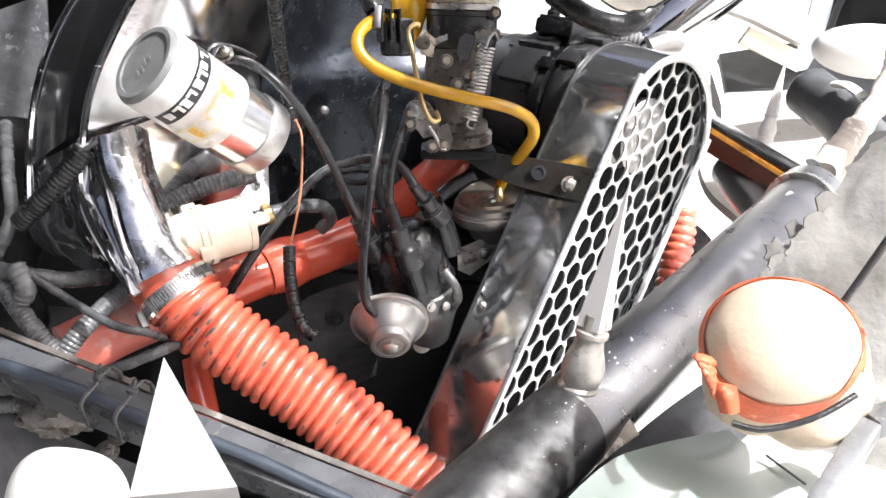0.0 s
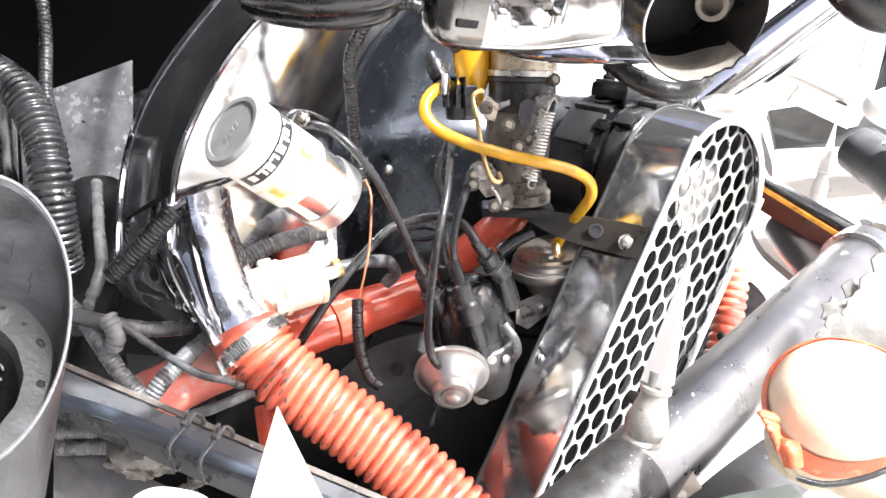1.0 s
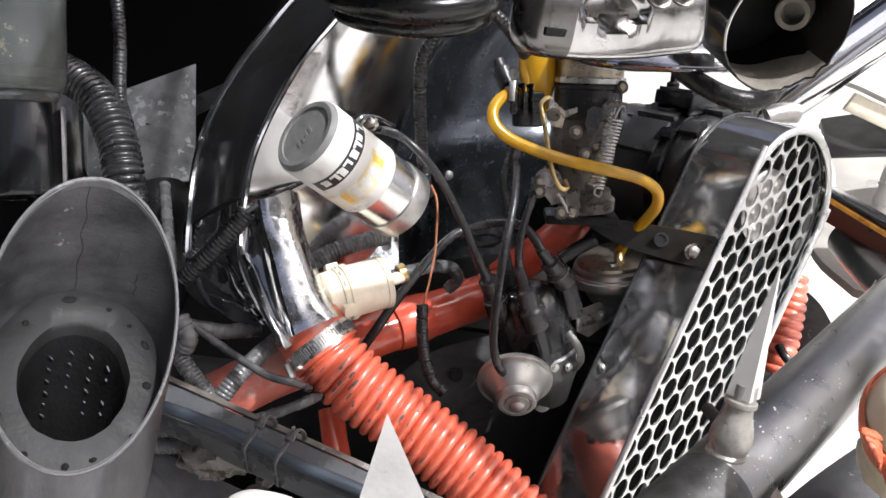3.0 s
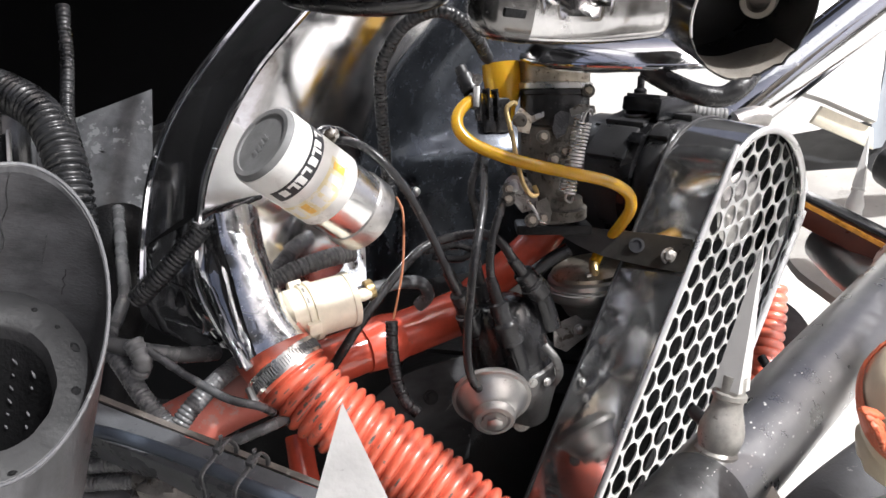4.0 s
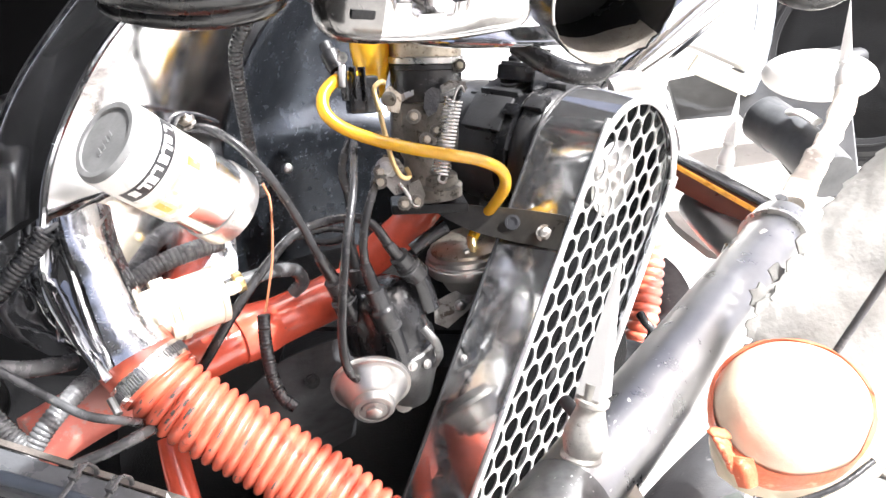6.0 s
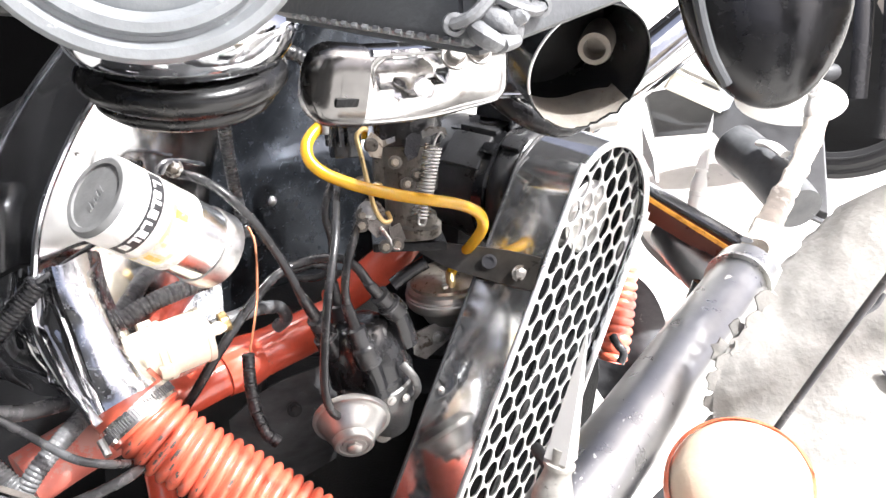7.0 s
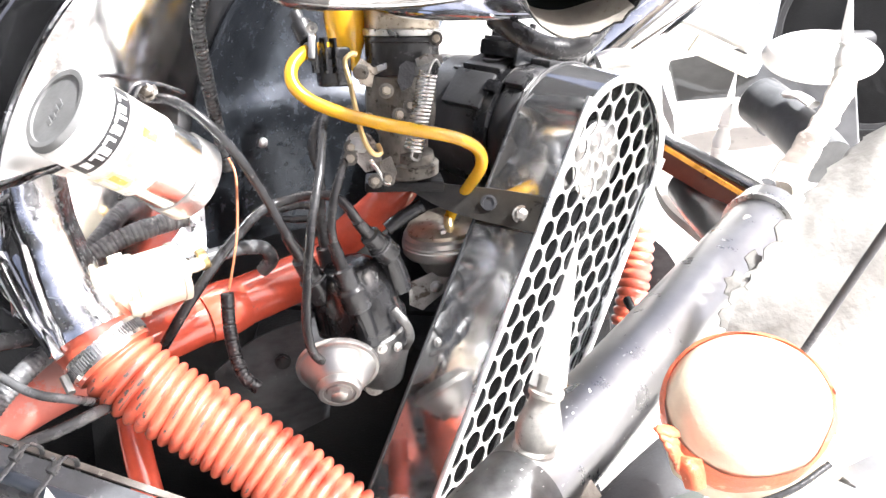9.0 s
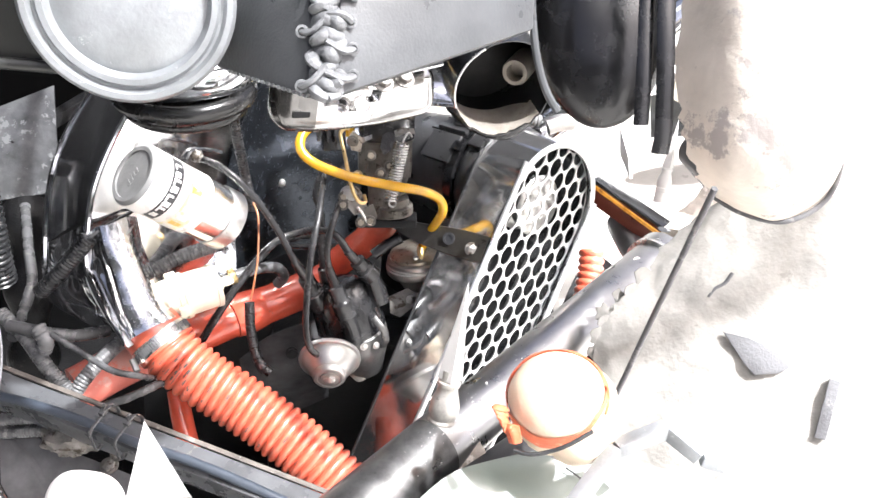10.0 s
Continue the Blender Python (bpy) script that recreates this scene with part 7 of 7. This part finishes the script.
for k in range(13):
    a = 2 * math.pi * k / 13 + 0.14 * math.sin(5.0 * k)
    r0 = 0.0325 + 0.0012 * math.sin(3.7 * k)
    size = (0.0017, 0.0011, 0.0013, 0.0021)[k % 4]
    p = xm @ V(r0 * math.cos(a), r0 * math.sin(a), XL - 0.0302 - TILTB * r0 * math.cos(a))
    q = along(p, p + xm.to_3x3() @ V(TILTB, 0, 1), xm.to_3x3() @ V(-math.sin(a), math.cos(a), 0))
    mesh_ob("vent", *blob(q, size * (1.0 + 0.7 * (k % 3 == 1)), size, 0.0007, 0.25, 2.0, 12, 8), SOOTDARK, baffle)

def on_stack(r, a, h):
    return xm @ V(r * math.cos(a), r * math.sin(a), XL + h)
CRACKS = [(math.pi + 0.10, 0.050, -0.004, 0.0011), (math.pi - 0.35, 0.026, 0.012, 0.0008), (math.pi - 0.62, 0.012, 0.000, 0.0008)]
for a0, top, low_, wd in CRACKS:
    pts = [on_stack(0.0384, a0 + 0.03 * math.sin(9 * q) + 0.02 * random.random(), top + (low_ - top) * q / 7) for q in range(8)]
    mesh_ob("crack", *sweep(pts, wd * 0.42, 5, 0.003, 0.4), SOOTSHADE, stack)
mesh_ob("weld_edge", *sweep([ohi[k] * 0.5 + ihi[k] * 0.5 for k in range(57)], 0.0009, 6, 0.004), SLATE, stack, "pale worn mouth edge")
for row in range(4):
    for k in range(5 + row % 2):
        a, drop = math.pi - 0.75 + 0.42 * row, 0.044 + 0.0062 * k
        c = 0.0217
        p = xm @ V(c * math.cos(a), c * math.sin(a), XL - drop - TILTB * c * math.cos(a))
        if random.random() < 0.8:
            mesh_ob("louvre", *blob(along(p, p - xm.to_3x3() @ V(math.cos(a), math.sin(a), 0)) @ pose(0, 0, 0, 0, 0, 35), 0.0017 * random.uniform(0.5, 1.2), 0.0005, 0.0006, 0.3, 3, 10, 6), SLATE, baffle)

beam = thing("frame_beam", (-0.1567, 0.4623, 0.5385), "black square steel frame beam with worn upper edge", "beam")
mesh_ob("beam", *bar((-0.4243, 0.5436, 0.5705), (0.0345, 0.4122, 0.5067), 0.028, 0.030, 0.003, (0, -0.4, 0.9)), SLATEPAINT, beam)
mesh_ob("worn_edge", *bar(V((-0.4243, 0.5436, 0.5705)) + V(0.004, 0.012, 0.0185), V((0.0345, 0.4122, 0.5067)) + V(0, 0.012, 0.0185), 0.005, 0.003, 0.001, (0, -0.4, 0.9)), WORNEDGE, beam, "upper edge rubbed to brown primer")
solo("taped_cable", sweep([(-0.3708, 0.4979, 0.5715), (-0.2798, 0.4771, 0.5716), (-0.2100, 0.4595, 0.5639), (-0.1757, 0.4496, 0.5576), (-0.1022, 0.4351, 0.5447), (-0.0215, 0.4169, 0.5241)], 0.0048, 12, 0.01), CABLE, "slate-blue cable tied along the beam", "cable", "cables")
BD = (V((0.0345, 0.4122, 0.5067)) - V((-0.4243, 0.5436, 0.5705))).normalized()
tie = thing("zip_tie", (-0.2071, 0.4672, 0.5568), "black zip tie round the beam and cable", "zip tie", "zip ties")
tz = along((-0.2071, 0.4672, 0.5568), V((-0.2071, 0.4672, 0.5568)) + BD, (0, -0.4, 0.9))
loop = [tz @ V(x, y, 0) for x, y in ((0.017, 0), (0.0165, 0.015), (0, 0.0165), (-0.0165, 0.015), (-0.017, 0), (-0.0165, -0.017), (-0.004, -0.024), (0.010, -0.020), (0.0165, -0.014), (0.017, 0))]
mesh_ob("loop", *sweep(loop, 0.0020, 8, 0.002, 0.6), DUSTLITRUBBER, tie)
mesh_ob("head", *box(tz @ pose(0.019, -0.006, 0), 0.006, 0.007, 0.006, 0.001), DUSTLITRUBBER, tie)
mesh_ob("tail", *sweep([tz @ V(0.019, -0.006, 0), tz @ V(0.028, -0.008, 0.002), tz @ V(0.036, -0.006, 0.004)], 0.0016, 6, 0.003, 0.5), DUSTLITRUBBER, tie)
copy_thing(tie, Matrix.Translation(V((-0.1818, 0.4600, 0.5531))))
tin = thing("floor_tin", (-0.2130, 0.4950, 0.4554), "dark sheet metal tray under the beam", "tray")
mesh_ob("sheet", *plate([(-0.3508, 0.5494, 0.4905), (-0.2373, 0.5157, 0.4757), (-0.1074, 0.4795, 0.4567), (-0.1553, 0.4470, 0.4261), (-0.3096, 0.4546, 0.4259)], 0.004), TIN, tin)
mesh_ob("rib", *sweep([(-0.3340, 0.5328, 0.4841), (-0.2979, 0.5102, 0.4683), (-0.2703, 0.4838, 0.4480), (-0.2522, 0.4582, 0.4282)], 0.005, 10, 0.006, 0.5), TIN, tin, "pressed stiffening rib")
mesh_ob("stud", *hexbolt((-0.2206, 0.5073, 0.4782), (0, -0.5, 0.8), 0.007, 0.006), DIRTY, tin)
mesh_ob("stud", *hexbolt((-0.2138, 0.5147, 0.4887), (0, -0.5, 0.8), 0.006, 0.006), DIRTY, tin)
solo("rusty_bracket", blob(pose(*(-0.2503, 0.4941, 0.5191)), 0.030, 0.018, 0.015, 0.35, 2.5, 24, 16), DIRTY, "rusty brown bracket below the beam", "bracket")
loom("corrugated_conduit", [(-0.3514, 0.5789, 0.6108), (-0.3193, 0.5635, 0.5911), (-0.2917, 0.5465, 0.5672), (-0.2624, 0.5349, 0.5433)], 0.0072, "dusty corrugated conduit behind the beam, its grey raised for light", 0.0036, material=DUSTLITLOOM)
loom("corrugated_conduit", [(-0.2644, 0.5340, 0.5411), (-0.2528, 0.5472, 0.5605), (-0.2378, 0.5693, 0.5760), (-0.2306, 0.6018, 0.5763)], 0.0074, "grey corrugated conduit crossing the red pipe", 0.0036, material=DUSTLITLOOM)
loom("corrugated_conduit", [(-0.3409, 0.5342, 0.5070), (-0.2937, 0.5306, 0.5167), (-0.2601, 0.5252, 0.5208)], 0.0062, "grey corrugated conduit under the beam", 0.0034, material=DUSTLITLOOM)
loom("corrugated_conduit", [(-0.3390, 0.5300, 0.4930), (-0.2930, 0.5264, 0.5030), (-0.2590, 0.5215, 0.5085)], 0.0060, "grey corrugated conduit under the beam", 0.0034, material=DUSTLITLOOM)
loom("corrugated_conduit", [(-0.3023, 0.5551, 0.6116), (-0.2921, 0.5489, 0.5984), (-0.2955, 0.5491, 0.5856)], 0.0075, "short ribbed connector among black cables", 0.005, material=DUSTLITLOOM)
wire("black_cable", [(-0.3359, 0.5644, 0.6040), (-0.2928, 0.5564, 0.6031), (-0.2677, 0.5686, 0.5963), (-0.2471, 0.5966, 0.5878)], 0.0068, DUSTLITRUBBER, "thick black cable bundle")
wire("black_cable", [(-0.2861, 0.5515, 0.6051), (-0.2536, 0.5435, 0.5901), (-0.2179, 0.5276, 0.5823), (-0.1922, 0.5337, 0.5741), (-0.1880, 0.5835, 0.5384)], 0.0034, DUSTLITRUBBER, "black cable running under the red hose")
wire("black_cable", [(-0.2284, 0.5260, 0.5392), (-0.2043, 0.5337, 0.5473), (-0.1828, 0.5511, 0.5522), (-0.1788, 0.6107, 0.5266)], 0.0046, DUSTLITRUBBER, "black cable below the red pipe")
wire("black_cable", [(-0.3353, 0.5681, 0.5873), (-0.3439, 0.6157, 0.5958), (-0.3466, 0.6458, 0.6150), (-0.3621, 0.6786, 0.6392), (-0.3888, 0.7360, 0.6686)], 0.006, DUSTLITRUBBER, "black cable rising beside the shroud")
loom("corrugated_conduit", [(-0.5050, 0.7150, 0.7860), (-0.4694, 0.7011, 0.7799), (-0.4299, 0.6815, 0.7657), (-0.4023, 0.6605, 0.7354), (-0.3858, 0.6400, 0.7015), (-0.3800, 0.6340, 0.6600), (-0.3790, 0.6400, 0.6155)], 0.0168, "thick black corrugated hose beside the shroud", 0.0062, 0.0013)
loom("corrugated_conduit", [(-0.4355, 0.7438, 0.8596), (-0.4251, 0.7249, 0.8088), (-0.4145, 0.6979, 0.7648), (-0.4020, 0.6812, 0.7474), (-0.3803, 0.6499, 0.7189)], 0.0058, "thin black corrugated conduit")
gpn = thing("galvanised_sheet", (-0.4797, 0.8843, 0.6152), "scratched grey galvanised panel fixed to the bulkhead", "panel")
mesh_ob("sheet", *plate([(-0.5616, 0.9140, 0.7029), (-0.4392, 0.9623, 0.7587), (-0.4144, 0.8923, 0.6282), (-0.5320, 0.8581, 0.6089)], 0.004), GALV, gpn)
mesh_ob("standoff", *bar((-0.4882, 0.9088, 0.6804), V((-0.4882, 0.9088, 0.6804)) + V(0, 0.62, 0), 0.02, 0.02), GREASE, gpn)
canister = thing("dark_canister", (-0.5170, 0.7218, 0.6430), "glossy black canister behind the stack", "canister")
mesh_ob("body", *lathe(along((-0.5170, 0.7218, 0.6430), (-0.5322, 0.7587, 0.7418)), [(0.045, 0), (0.048, 0.004), (0.048, 0.12), (0.044, 0.125)], 36), BLACKPAINT, canister)
mesh_ob("lid", *lathe(along((-0.5322, 0.7587, 0.7418), (-0.5398, 0.7772, 0.7912)), [(0.044, -0.004), (0.0495, -0.002), (0.0495, 0.008), (0.046, 0.011), (0.02, 0.013)], 36), BLACKPAINT, canister)
mesh_ob("bracket", *bar((-0.4711, 0.6919, 0.6573), (-0.4855, 0.7233, 0.7414), 0.004, 0.012, 0.001), STEEL, canister, "narrow steel bracket strip")
solo("engine_mount", sweep([(-0.4199, 0.8020, 0.6451), (-0.4082, 0.7797, 0.6131), (-0.4029, 0.7552, 0.5481), (-0.3923, 0.7089, 0.3408), (-0.3820, 0.6471, -0.2446)], lambda s, x: 0.026 + 0.006 * math.sin(70 * x), 14, 0.006), GREASE, "dark greasy engine mount beside the shroud", "mount")
jar = thing("glass_jar", (-0.3434, 0.4199, 0.8417), "clear glass lamp jar with yellowish base", "lamp jar")
jm = along((-0.3426, 0.4126, 0.8223), (-0.3473, 0.4262, 0.8869))
mesh_ob("jar", *lathe(jm, [(0.020, -0.004), (0.0255, -0.001), (0.0275, 0.006), (0.0282, 0.016), (0.0285, 0.07), (0.0270, 0.07), (0.0265, 0.014), (0.024, 0.006)], 36), FROST, jar)
mesh_ob("hanger", *bar((-0.3560, 0.4361, 0.8858), V(-0.30, 0.90, 1.20), 0.012, 0.012), BLACKPAINT, jar)
mesh_ob("foot_ring", *lathe(jm, [(0.016, -0.008), (0.0225, -0.0075), (0.0240, -0.005), (0.0235, -0.002), (0.021, -0.0015)], 36), FROST, jar, "thick clear glass foot ring")
mesh_ob("base", *lathe(jm, [(0.010, 0.002), (0.022, 0.003), (0.0255, 0.006), (0.0260, 0.012), (0.018, 0.010)], 36), YELLOWED, jar, "yellowish moulded base")

# ---- spikes and white pads at the lower left ----
big = thing("pyramid_spike", (-0.0803, 0.2368, 0.6693), "large scuffed white pyramid spike standing before the beam", "spike", "spikes")
PT = V((-0.0853, 0.2342, 0.7419))
pb = [(-0.0977, 0.2251, 0.6832), (-0.0575, 0.2321, 0.6863), (-0.0628, 0.2680, 0.6424), (-0.1021, 0.2628, 0.6382)]
mesh_ob("point", [V(p) for p in pb] + [PT], [[3, 2, 1, 0], [0, 1, 4], [1, 2, 4], [2, 3, 4], [3, 0, 4]], SCUFFED, big, smooth=20)
mesh_ob("foot", *sweep([(-0.0805, 0.2457, 0.6646), (-0.0791, 0.2469, 0.6293), (-0.0793, 0.2499, 0.5853)], 0.010, 12, 0.006), STEEL, big)
solo("rounded_panel", blob(along((-0.1525, 0.2896, 0.6090), (-0.1494, 0.2915, 0.6522), (1, 0, 0)), 0.030, 0.018, 0.040, 0.0, 2, 40, 28, lambda p: V(0.030 * math.copysign(abs(p.x / 0.030) ** 0.72, p.x), p.y, 0.040 * math.copysign(abs(p.z / 0.040) ** 0.80, p.z))), WHITE, "white rounded body panel at the vehicle's edge", "panel")
